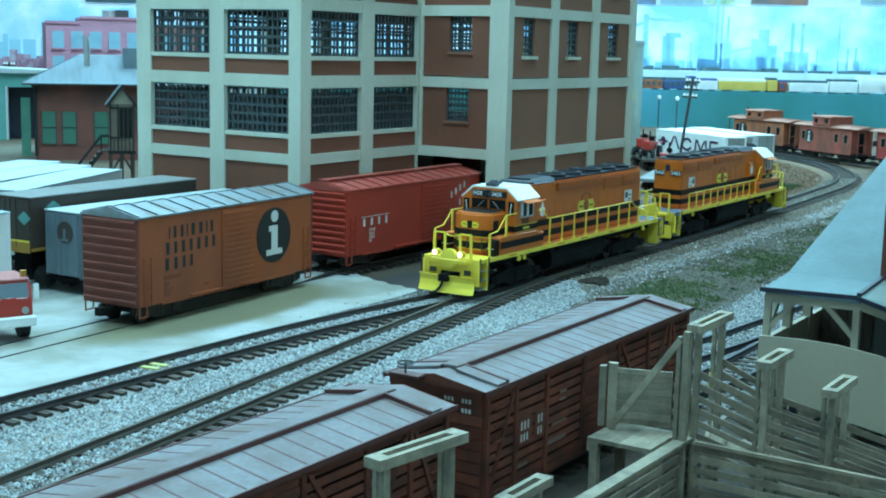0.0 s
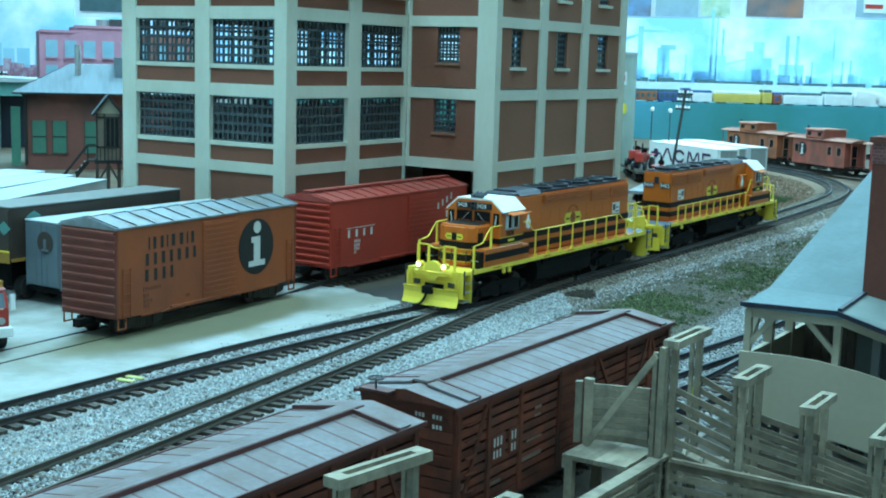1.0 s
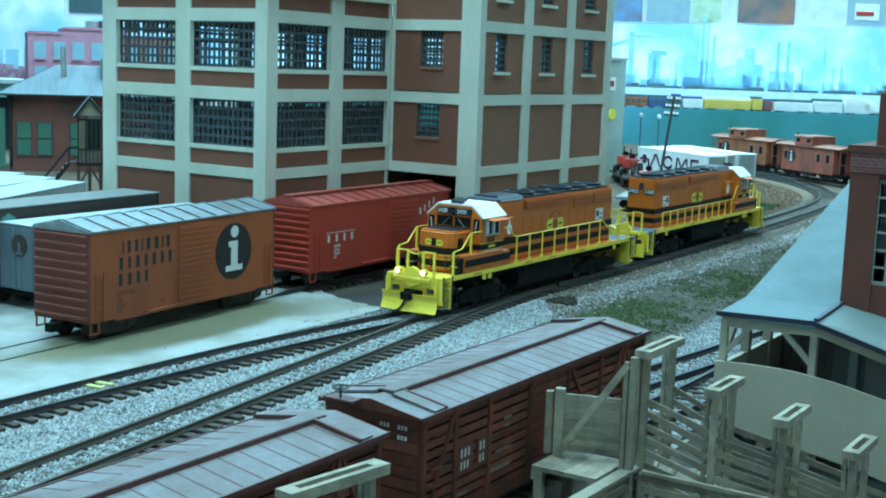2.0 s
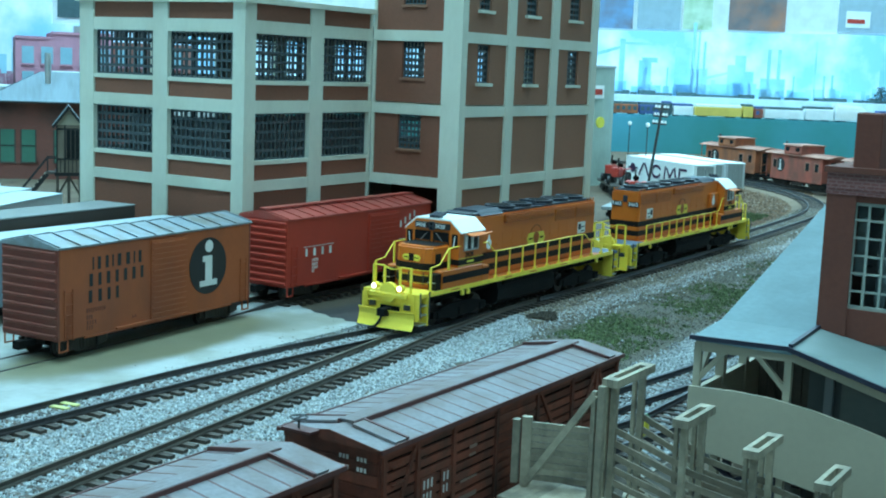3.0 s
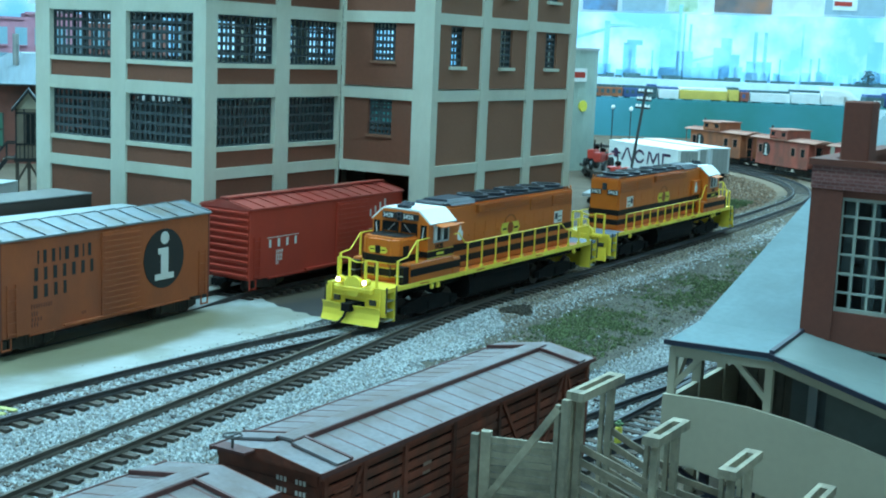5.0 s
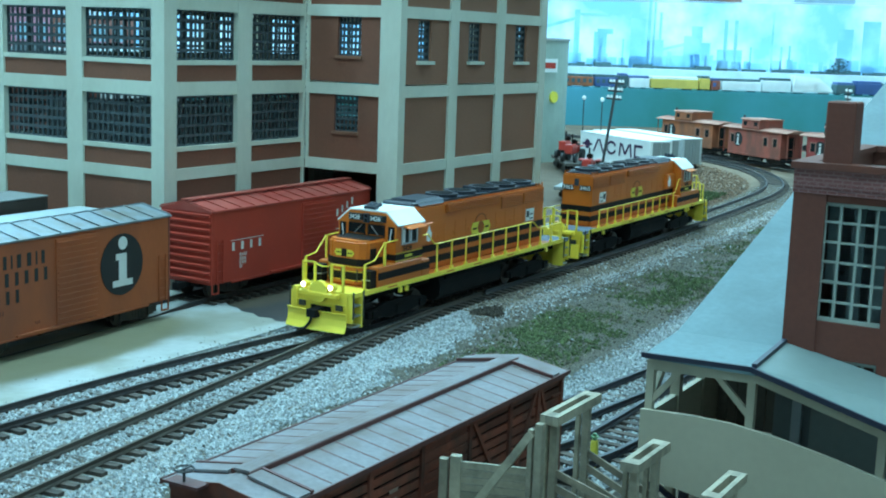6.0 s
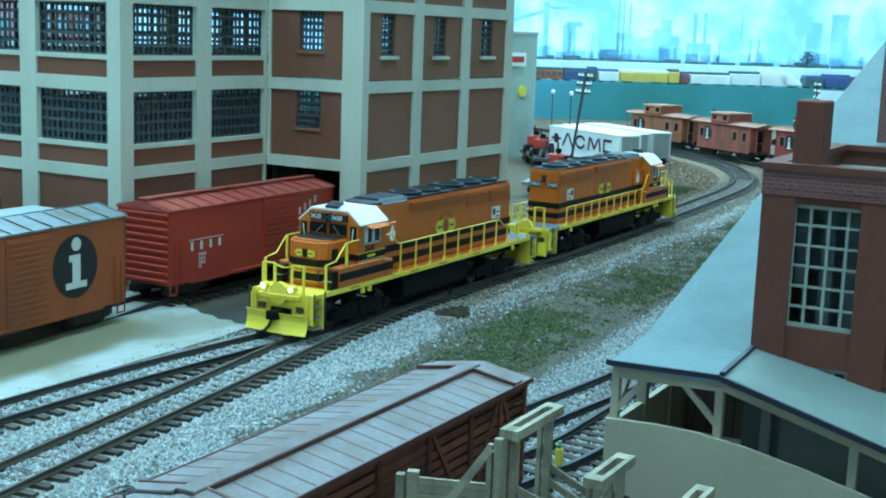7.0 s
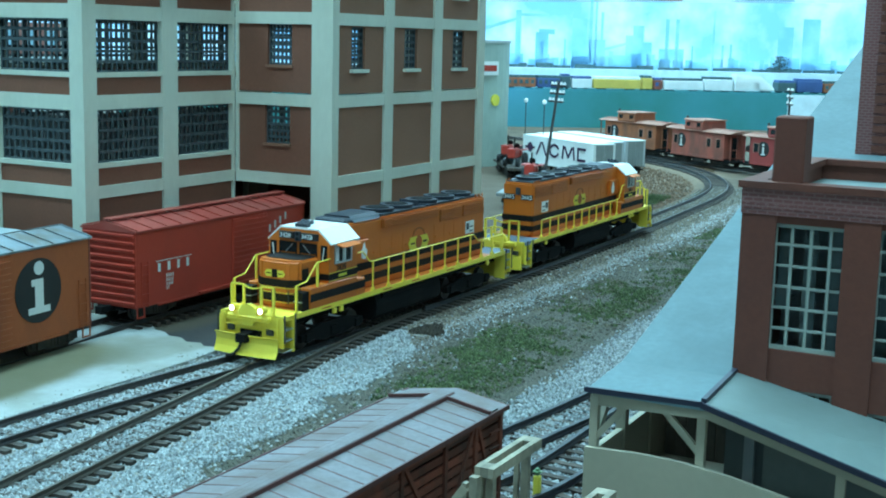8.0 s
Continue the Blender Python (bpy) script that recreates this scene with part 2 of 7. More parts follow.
M_stock_board = paint("stock_running_board", (0.11, 0.038, 0.034), 0.6, 0.15, 7, 0.2)
M_letter_w = paint("white_lettering", (0.66, 0.66, 0.62), 0.6, 0.1, 9, 0.0, dirt_amount=0.5)
M_letter_k = paint("black_lettering", (0.02, 0.02, 0.02), 0.6, 0.1, 9, 0.0)
M_redbrick = paint("warehouse_wall_paint", (0.14, 0.039, 0.024), 0.75, 0.16, 6, 0.3, dirt=(0.10, 0.033, 0.025), dirt_scale=0.4, dirt_amount=0.6)
M_cornice = brickwork("cornice_brick", (0.185, 0.060, 0.054), (0.225, 0.105, 0.098), (0.24, 0.10))
M_canopy = paint("canopy_roofing", (0.128, 0.195, 0.208), 0.7, 0.16, 5, 0.2, spec=0.25, dirt=(0.088, 0.135, 0.143), dirt_scale=0.35, dirt_amount=0.85)
# greener canopy roofing, lightened because that slope catches more light
M_porch = paint("lightened_green_roofing", (0.17, 0.215, 0.205), 0.6, 0.08, 3, 0.1, dirt=(0.135, 0.165, 0.155), dirt_scale=0.4, dirt_amount=0.7)
M_sash = paint("grey_green_sash", (0.29, 0.32, 0.28), 0.6, 0.08, 5, 0.05)
M_shade_sheet = paint("shade_grey_sheet", (0.095, 0.10, 0.094), 0.5, 0.15, 3, 0.05)
M_tan = paint("tan_timber_paint", (0.42, 0.37, 0.275), 0.7, 0.06, 5, 0.1, dirt=(0.34, 0.30, 0.22), dirt_scale=0.3, dirt_amount=0.5)
M_fence = paint("weathered_fence_wood", (0.30, 0.255, 0.185), 0.8, 0.3, 7, 0.4, dirt=(0.12, 0.10, 0.075), dirt_scale=1.4, dirt_amount=0.75, by_object=0.22, dirt_from=0.45, dirt_full=0.7)
M_yard_rail = paint("dark_blue_rail", (0.030, 0.032, 0.042), 0.5, 0.2, 5, 0.1, metal=0.2, dirt=(0.06, 0.045, 0.035), dirt_scale=1.5, dirt_amount=0.5)
# browner fence wood, darkened as well for the shade in the pens
M_pen = paint("shaded_brown_pen_wood", (0.225, 0.182, 0.130), 0.85, 0.32, 7, 0.4, dirt=(0.075, 0.058, 0.042), dirt_scale=1.2, dirt_amount=0.75, by_object=0.32)
M_plank = paint("brown_inner_plank", (0.105, 0.082, 0.062), 0.8, 0.25, 6, 0.2, by_object=0.25)
M_counter = paint("grey_low_wall", (0.17, 0.175, 0.155), 0.75, 0.12, 4, 0.1, dirt=(0.12, 0.12, 0.105), dirt_scale=0.6, dirt_amount=0.6)
M_navy = paint("dark_blue_edge", (0.020, 0.022, 0.040), 0.5, 0.1, 5, 0.05)
# the second, bluer colour paints the haze and reflection lying over the fascia
M_green_wall = paint("hazed_green_fascia", (0.034, 0.195, 0.185), 0.45, 0.06, 1, 0.0, dirt=(0.08, 0.32, 0.42), dirt_scale=0.045, dirt_amount=0.9)
M_sky = paint("backdrop_sky", (0.30, 0.62, 0.90), 0.9, 0.04, 0.05, 0.0, dirt=(0.86, 0.92, 0.93), dirt_scale=0.12, dirt_amount=1.0, dirt_from=0.40, dirt_full=0.66)
M_haze = paint("backdrop_haze_blue", (0.26, 0.58, 0.84), 0.9, 0.1, 0.1, 0.0, dirt=(0.56, 0.82, 0.90), dirt_scale=0.2, dirt_amount=0.8)
M_wall = paint("room_wall_paint", (0.60, 0.64, 0.64), 0.8, 0.03, 0.5, 0.0)
M_pit = paint("dark_earth", (0.045, 0.036, 0.027), 0.95, 0.4, 5, 0.6, dirt=(0.080, 0.066, 0.048), dirt_scale=0.4, dirt_amount=0.8)
M_floor = paint("room_floor_tile", (0.30, 0.29, 0.27), 0.6, 0.08, 0.2, 0.0)
M_tube = glow("tube_light", (0.7, 1.0, 1.0), 6.0)

# ---- the room round the layout ----
RX0, RX1, RY0, RY1, RZ0, RZ1 = -130, 240, -140, 220, -95, 150
solo("floor", boxes((RX0, RX1, RY0, RY1, RZ0 - 8, RZ0)), M_floor, "grey tiled floor of the club room", "floor", kind="structure")
solo("ceiling", boxes((RX0, RX1, RY0, RY1, RZ1, RZ1 + 8)), M_wall, "white painted room ceiling", "ceiling", kind="structure")
for nm, row in (("wall_west", (RX0 - 8, RX0, RY0, RY1, RZ0, RZ1)), ("wall_east", (RX1, RX1 + 8, RY0, RY1, RZ0, RZ1)),
                ("wall_south", (RX0 - 8, RX1 + 8, RY0 - 8, RY0, RZ0, RZ1)), ("wall_north", (RX0 - 8, RX1 + 8, RY1, RY1 + 8, RZ0, RZ1))):
    solo(nm, boxes(row), M_wall, "pale painted room wall", "wall", kind="structure")


TUBE_COLOUR = (0.42, 0.99, 1.33)


def tube_fitting(x, y, z, lx, ly, power):
    t = thing("ceiling_light", (x, y, z), 0, "long white fluorescent fitting hung unseen over the layout", "light", "fluorescent fittings")
    part("housing", boxes((-lx / 2, lx / 2, -ly / 2, ly / 2, 0.5, 3)), M_white, t)
    part("diffuser", boxes((-lx / 2 + 1, lx / 2 - 1, -ly / 2 + 1, ly / 2 - 1, 0, 0.5)), M_tube, t, "glowing diffuser")
    for dx in (-lx / 3, lx / 3):
        part("hanger", rods([((dx, 0, 3), (dx, 0, RZ1 - z))], 0.5), M_iron, t)
    la = bpy.data.lights.new("tube_glow", "AREA")
    la.shape, la.size, la.size_y, la.energy, la.color = "RECTANGLE", (lx - 2) * K, (ly - 2) * K, power * 1.08, TUBE_COLOUR
    lo = new("tube_glow", la)
    lo.matrix_basis = Matrix.Translation(V((x, y, z - 1)))
    return t


# unseen fittings, placed freely; some added just to brighten foreground and backdrop
LAMPS = [(10, -10, 120, 130, 24, 10.2), (-10, 60, 120, 130, 24, 15.2), (-60, -70, 130, 24, 130, 8.0), (110, 60, 110, 130, 24, 20.5), (150, -10, 100, 24, 110, 18.0)]
for row in LAMPS:
    tube_fitting(*row)

# ---- table top and ground ----
solo("ground", prisms([(-60, -75), (226, -75), (226, -68), (30, 205), (-60, 205)], "z", (-6, 0)), M_earth, "brown earth scenery of the layout table", "ground", kind="structure")
solo("layout_fascia", boxes((-60.5, 226, -76, -75.1, -20, 0.5), (-61.5, -60.6, -76, 205, -20, 0.5)), M_tan, "tan edge board of the layout table", "trim", kind="structure")
solo("table_base", prisms([(-55, -70), (215, -70), (25, 195), (-55, 195)], "z", (-95, -6.1)), M_inside, "plain closed base under the layout", "base", kind="structure")
solo("pavement", prisms([(-60, -9.3), (-20, -8.95), (-9, -9.1), (-4, -9.2), (-2.2, -9.05), (-1.8, -8.65), (-1.95, -8.2), (-1.55, -7.7), (-1.75, -7.1), (-1.3, -6.5), (-1.3, -5.8), (-0.85, -5.2), (-0.75, -4.6), (-0.25, -4.0), (-0.3, -3.4), (0.1, -2.8), (0.2, -1.1), (0.2, 23), (-60, 23)], "z", (0.01, 0.22)), M_concrete, "pale worn concrete yard with wheel tracks", "pavement", kind="structure")
solo("road", prisms([(-3.2, -9.3), (0.0, -9.62), (6, -9.9), (30, -9.6), (34, -6.1), (11, -6.1), (11, 13), (-0.5, 13), (-0.5, -1.1), (-3.2, -8.0)], "z", (0.005, 0.10)), M_asphalt, "dark dusty asphalt beside the factory", "road", kind="structure")
solo("dirt_road", prisms([(30, -9.2), (44, -8.6), (54, -6.9), (62, -3.6), (66, -1), (60, 1), (48, -1.5), (38, -4), (30, -5)], "z", (0.01, 0.08)), M_dust, "pale dusty roadway beside the track", "road", kind="structure")


# ---- tracks ----
def along(points, step):
    """Points at even steps along a smooth line through the given points, with headings."""
    pts = [Vector((*p, 0)) for p in points]
    dense = []
    for i in range(len(pts) - 1):
        p0, p1, p2, p3 = pts[max(i - 1, 0)], pts[i], pts[i + 1], pts[min(i + 2, len(pts) - 1)]
        for k in range(24):
            t = k / 24
            dense.append(0.5 * (2 * p1 + (p2 - p0) * t + (2 * p0 - 5 * p1 + 4 * p2 - p3) * t * t + (3 * p1 - p0 - 3 * p2 + p3) * t ** 3))
    dense.append(pts[-1])
    out, left = [], 0.0
    for a, b in zip(dense, dense[1:]):
        d = (b - a).length
        while left <= d and d > 0:
            out.append((a + (b - a) * (left / d), math.atan2(b.y - a.y, b.x - a.x)))
            left += step
        left -= d
    return out


RAIL_SHAPE = [(-0.06, 0.28), (0.06, 0.28), (0.05, 0.33), (0.02, 0.36), (0.02, 0.44), (0.045, 0.45), (0.045, 0.5), (-0.045, 0.5), (-0.045, 0.45), (-0.02, 0.44), (-0.02, 0.36), (-0.05, 0.33)]


def sweep(bm, line, offset, outline, fall=None):
    rings = []
    for p, a in line:
        nx, ny = -math.sin(a), math.cos(a)
        dz = fall(p.x) if fall else 0.0
        rings.append([bm.verts.new((p.x + nx * (offset + u), p.y + ny * (offset + u), w - dz)) for u, w in outline])
    n = len(outline)
    for r, s in zip(rings, rings[1:]):
        for i in range(n):
            bm.faces.new((r[i], s[i], s[(i + 1) % n], r[(i + 1) % n]))
    bm.faces.new(rings[0])
    bm.faces.new(rings[-1][::-1])


def track(points, label, ties=True, tie_from=-99, tie_to=999, bed=True, bed_w=2.1, fall=None):
    t = thing("railway_track", (0, 0, 0), 0, label, "railway track", "tracks", "structure")
    line = along(points, 1.0)
    for off in (-0.76, 0.76):
        bm = bmesh.new()
        sweep(bm, line, off, [(u * (1.6 if points in (STOCK_TRACK, PEN_TRACK) else 1.0), w) for u, w in RAIL_SHAPE], fall)
        part("rail", bm, M_rust_rail if points is NEARLINE else M_yard_rail if points in (STOCK_TRACK, PEN_TRACK) else M_rail, t)
    if bed:
        bm = bmesh.new()
        sweep(bm, line, 0, [(-bed_w - 0.5, 0.004), (bed_w + 0.5, 0.004), (bed_w - 0.4, 0.17), (-bed_w + 0.4, 0.17)])
        part("ballast_bed", bm, M_pit if points is STOCK_TRACK else M_earth if points is MAINLINE else M_ballast, t)
    if ties:
        for p, a in along(points, 0.62):
            if tie_from < p.x < tie_to:
                piece("tie", TIE, t, (p.x, p.y, 0), math.degrees(a) + random.uniform(-1.5, 1.5))
    return t


TIE = mesh_of(boxes((-0.13, 0.13, -1.3, 1.3, 0.1, 0.285)), "tie", M_tie)
SIDING = [(-45, -10.2), (-30, -10.4), (-20, -10.45), (-13, -10.6), (-7, -11.1), (-2, -11.6), (4, -11.85)]
NEARLINE = [(-48, -18.6), (-29, -16.25), (-18, -14.8), (-8, -13.45), (-2, -12.6), (4, -12.0), (9, -11.85)]
MAINLINE = [(9, -11.85), (30, -11.85), (50, -11.3), (66, -10.2), (77, -7), (86, -1.5), (93, 6), (97, 15), (98, 30)]
FACTORY_TRACK = [(-45, -5.26), (-30, -4.34), (-16.35, -3.5), (-4.4, -2.8), (2, -2.75), (10, -2.75), (24, -2.75)]
STOCK_TRACK = [(-45, -26.0), (-30, -26.0), (-18, -26.0), (-14.5, -26.05), (-11.5, -26.6), (-9, -26.96), (-4, -27.02), (10, -27.0), (30, -27.0)]
PEN_TRACK = [(-12.5, -24.1), (-9, -24.4), (-6, -24.75), (-3.5, -25.1), (0, -25.5), (6, -26.1), (16, -27.0)]
CABOOSE_TRACK = [(114, 38), (104.9, 18.0), (99.7, 8.7), (91.9, -1.8), (85.8, -12.4), (82.2, -20)]
track(SIDING, "weathered siding track with dark wooden ties in pale ballast")
track(NEARLINE, "brown-railed track joining the main line at a turnout")
track(MAINLINE, "main line track curving away past the yard")
# the spur sinks flush into the concrete yard before the doorway
track(FACTORY_TRACK, "spur track running into the factory doorway", tie_from=-1.2, tie_to=11, bed=False, fall=lambda x: 0.25 * min(1.0, max(0.0, (-1.6 - x) / 2.8)))
track(STOCK_TRACK, "stockyard track beside the loading chute")
track(PEN_TRACK, "dark turnout track beside the platform", bed=False)
track(CABOOSE_TRACK, "storage track under the parked cabooses", ties=False, bed=False)
solo("shoulder", prisms([(-60, -19.6), (-29, -18.0), (-14, -16.8), (-4, -15.7), (6, -14.8), (20, -15.2), (42, -15.2), (60, -14.2), (72, -12.6), (74, -10.2), (60, -9.4), (42, -9.9), (1, -9.7), (-60, -9.5)], "z", (0.002, 0.08)), M_ballast, "spread grey stone ballast between the tracks", "ballast", kind="structure")
solo("stockyard_ballast", prisms([(-14.5, -28.6), (-14, -23.2), (-4, -22.7), (12, -21.9), (22, -22.2), (30, -28.6)], "z", (0.002, 0.1)), M_ballast, "grey stone ballast beside the platform", "ballast", kind="structure")

solo("stockyard_ground", prisms([(-60, -45), (-16, -45), (-15, -30.2), (-11, -28.6), (-14, -24.0), (-60, -24.0)], "z", (0.002, 0.04)), M_pit, "dark earth under the stock cars", "ground", kind="structure")
solo("yard_apron", prisms([(-15.6, -45), (-9, -45), (-9, -31.2), (-13.4, -30.9), (-15.2, -31.6)], "z", (0.003, 0.06)), M_concrete, "pale concrete apron under the platform building", "pavement", kind="structure")
solo("verge", prisms([(-36, -22.4), (-16, -22.4), (-8, -23.4), (4, -23.0), (22, -22.8), (60, -20), (70, -14.2), (60, -14.0), (42, -15.0), (20, -15.3), (6, -15.0), (-4, -15.2), (-14, -16.3), (-36, -18.4)], "z", (0.001, 0.03)), paint("grey_brown_verge", (0.085, 0.074, 0.056), 0.95, 0.45, 5, 0.6, dirt=(0.05, 0.054, 0.032), dirt_scale=0.5, dirt_amount=0.8), "grey-brown earth verge beside the main line", "ground", kind="structure")

# ---- the factory ----
ROWS_A = [(7.02, 9.45), (11.13, 13.50)]


BARS = {}


def pane_grid(parent, axis, at, lo, hi, z0, z1, cols, rows, deep=0.10, front=True):
    """A cast window: frame, upright and level bars."""
    def span(a0, a1, d):
        return (at - d, at + d, a0, a1) if axis == "x" else (a0, a1, at - d, at + d)

    if not front:
        bm = bmesh.new()
        for i in range(cols + 1):
            c = lo + (hi - lo) * i / cols
            box(bm, *span(c - 0.055, c + 0.055, deep * 0.5), z0, z1)
        for i in range(rows + 1):
            c = z0 + (z1 - z0) * i / rows
            box(bm, *span(lo, hi, deep * 0.6), c - 0.075, c + 0.075)
        return tagged(part("window_grid", bm, M_muntin, parent, "dark green cast window bars"), kind="stuff")
    bm = bmesh.new()
    for a0, a1, c0, c1 in ((lo, lo + 0.07, z0, z1), (hi - 0.07, hi, z0, z1), (lo + 0.07, hi - 0.07, z0, z0 + 0.09), (lo + 0.07, hi - 0.07, z1 - 0.09, z1)):
        box(bm, *span(a0, a1, deep * 0.8), c0, c1)
    w = part("window", bm, M_muntin, parent, "dark green cast window frame")
    up = (axis, "up", round(z1 - z0, 3))
    level = (axis, "level", round(hi - lo, 3))
    if up not in BARS:
        BARS[up] = mesh_of(boxes((-0.045, 0.045, -0.045, 0.045, 0.09, z1 - z0 - 0.09)), "bar", M_muntin)
    if level not in BARS:
        half = (hi - lo) / 2 - 0.07
        BARS[level] = mesh_of(boxes((-0.06, 0.06, -half, half, -0.07, 0.07) if axis == "x" else (-half, half, -0.06, 0.06, -0.07, 0.07)), "bar", M_muntin)
    for i in range(1, cols):
        c = lo + (hi - lo) * i / cols
        piece("bar", BARS[up], w, (at, c, z0) if axis == "x" else (c, at, z0))
    for i in range(1, rows):
        c = z0 + (z1 - z0) * i / rows
        piece("bar", BARS[level], w, (at, (lo + hi) / 2, c) if axis == "x" else ((lo + hi) / 2, at, c))
    return w


def slab(parent, name, mat, axis, a, b, lo, hi, z0, z1, label=""):
    """A plate of wall between a and b across, lo and hi along, z0 and z1 up."""
    return part(name, boxes((a, b, lo, hi, z0, z1) if axis == "x" else (lo, hi, a, b, z0, z1)), mat, parent, label)


factory = thing("factory", (0, 0, 0), 0, "brown brick factory with pale concrete frame and barred windows", "factory building")
XC, YD, XE, YN = 11.0, -6.0, 28.1, 11.95
TOP = 15.0
TALL = 26.6


def facade(axis, face, inward, spans, ends, zs_windows, top, mat, cols=13, level0=0.0):
    """A framed front: piers between the spans, belts, brick aprons, sills and windows. face is its outer plane."""
    t = 0.12 * inward
    deep = 0.5 * inward
    lo, hi = ends
    edges = sorted([lo, *[v for s in spans for v in s], hi])
    for a, b in zip(edges[::2], edges[1::2]):
        slab(factory, "pier", M_trim, axis, face, face + deep, a, b, 0, top)
    for s in spans:
        z = level0
        for z0, z1 in zs_windows:
            slab(factory, "brick_apron", mat, axis, face + t, face + deep, *s, z, z0 - 0.22)
            slab(factory, "window_sill", M_trim, axis, face + 0.3 * t, face + deep, *s, z0 - 0.22, z0)
            pane_grid(factory, axis, face + 0.75 * deep, *s, z0, z1, cols, 5, front=inward > 0)
            slab(factory, "belt", M_trim, axis, face + 0.15 * t, face + deep, *s, z1, z1 + 0.66)
            z = z1 + 0.66
        slab(factory, "brick_apron", mat, axis, face + t, face + deep, *s, z, top)


def low_panel(axis, face, inward, spans, mat):
    for s in spans:
        slab(factory, "brick_apron", mat, axis, face + 0.12 * inward, face + 0.5 * inward, *s, 0.0, 5.42)
        slab(factory, "belt", M_trim, axis, face + 0.018 * inward, face + 0.5 * inward, *s, 5.42, 5.98)


SA = [(0.81, 5.33), (6.38, 10.88)]
SB = [(0.86, 5.34), (6.45, 10.83)]
low_panel("x", 0.0, 1, SA, M_brick)
low_panel("y", 0.0, 1, SB, M_brick)
facade("x", 0.0, 1, SA, (0, YN), ROWS_A, TOP, M_brick, level0=5.98)
facade("y", 0.0, 1, SB, (0.5, XC), ROWS_A, TOP, M_brick, level0=5.98)
# back of the low wing and the tower's far sides let light through
SN = [(0.86, 5.34), (6.45, 10.83), (12.0, 16.4), (17.3, 21.6), (22.6, 26.9)]
low_panel("y", YN, -1, SN, M_brick)
facade("y", YN, -1, SN, (0.5, XE), ROWS_A, TOP, M_brick, 6, level0=5.98)
SE = [(-5.0, -1.2), (0.4, 4.6), (5.6, 9.8)]
low_panel("x", XE, -1, SE, M_brick_lit)
facade("x", XE, -1, SE, (YD + 0.5, YN - 0.5), ROWS_A, TOP, M_brick_lit, 4, level0=5.98)
part("coping", boxes((-0.18, XC, -0.18, 0.7, TOP, TOP + 0.28), (-0.18, 0.7, 0.7, YN + 0.18, TOP, TOP + 0.28), (0.7, XE, YN - 0.5, YN + 0.18, TOP, TOP + 0.28)), M_trim, factory)
part("roof", boxes((0.5, XE - 0.5, 0.5, YN - 0.5, 14.1, 14.35)), M_roofing, factory)
part("inner_wall", boxes((3.2, 18.6, 4.2, 4.5, 6.0, 8.9), (3.2, 3.5, 4.5, YN - 0.6, 6.0, 8.9)), M_inside, factory)
for z in (6.0, 10.2):
    part("storey_floor", boxes((0.5, XE - 0.5, 0.5, YN - 0.5, z - 0.2, z)), M_storey, factory)


def holed(axis, a, b, lo, hi, z0, z1, holes, mat, name="brick_panel"):
    """A wall panel with square openings, cut along their edges."""
    us = sorted({lo, hi, *[v for h in holes for v in h[:2]]})
    ws = sorted({z0, z1, *[v for h in holes for v in h[2:]]})
    bm = bmesh.new()
    for u0, u1 in zip(us, us[1:]):
        for w0, w1 in zip(ws, ws[1:]):
            if not any(h[0] <= u0 and u1 <= h[1] and h[2] <= w0 and w1 <= h[3] for h in holes):
                box(bm, *((a, b, u0, u1) if axis == "x" else (u0, u1, a, b)), w0, w1)
    return part(name, bm, mat, factory)


# tower: side C looks along the spur, side D along the main line
C_W, D_BAYS = (-3.45, -1.95), [(11.6, 16.15), (17.05, 21.6), (22.55, 27.25)]
D_W = [(12.95, 14.3), (18.4, 19.85), (24.1, 25.6)]
levels = [(5.98, 9.45, False), (10.12, 13.56, True), (14.16, 17.64, True), (18.24, 21.72, True), (22.32, 25.8, True)]
part("corner_pier", boxes((XC, XC + 0.55, YD, -4.75, 0, TALL), (XC + 0.55, 11.6, YD, YD + 0.55, 0, TALL)), M_trim, factory)
for a, b in ((16.15, 17.05), (21.6, 22.55), (27.25, XE)):
    slab(factory, "pier", M_trim, "y", YD, YD + 0.55, a, b, 0, TALL)
slab(factory, "pier", M_trim, "x", XC + 0.05, XC + 0.55, -0.17, 0.0, 5.4, TALL)
for z0, z1, win in levels:
    hole = (*C_W, z1 - 2.05, z1 + 0.02) if z1 > 9.5 else (C_W[0] + 0.1, C_W[1] + 0.15, 7.5, 9.47)
    hole = (hole[0], hole[1], hole[2], z1)
    holed("x", XC + 0.16, XC + 0.55, -4.75, -0.17, z0, z1, [hole], M_brick)
    pane_grid(factory, "x", XC + 0.4, hole[0], hole[1], hole[2], hole[3], 6, 6)
    part("window_sill", boxes((XC + 0.06, XC + 0.5, hole[0] - 0.08, hole[1] + 0.08, hole[2] - 0.14, hole[2] - 0.003)), M_brick_lit, factory)
    slab(factory, "belt", M_trim, "x", XC + 0.05, XC + 0.55, -4.75, -0.17, z1, z1 + 0.6)
    for (a, b), (wa, wb) in zip(D_BAYS, D_W):
        hs = [(wa, wb, z1 - 2.2, z1 - 0.06)] if win else []
        holed("y", YD + 0.14, YD + 0.55, a, b, z0, z1, hs, M_brick_lit)
        if win:
            pane_grid(factory, "y", YD + 0.36, wa, wb, z1 - 2.2, z1 - 0.06, 4, 6)
            part("window_sill", boxes((wa - 0.14, wb + 0.14, YD - 0.06, YD + 0.5, z1 - 2.38, z1 - 2.203)), M_trim, factory)
        slab(factory, "belt", M_trim, "y", YD + 0.02, YD + 0.55, a, b, z1, z1 + 0.6)
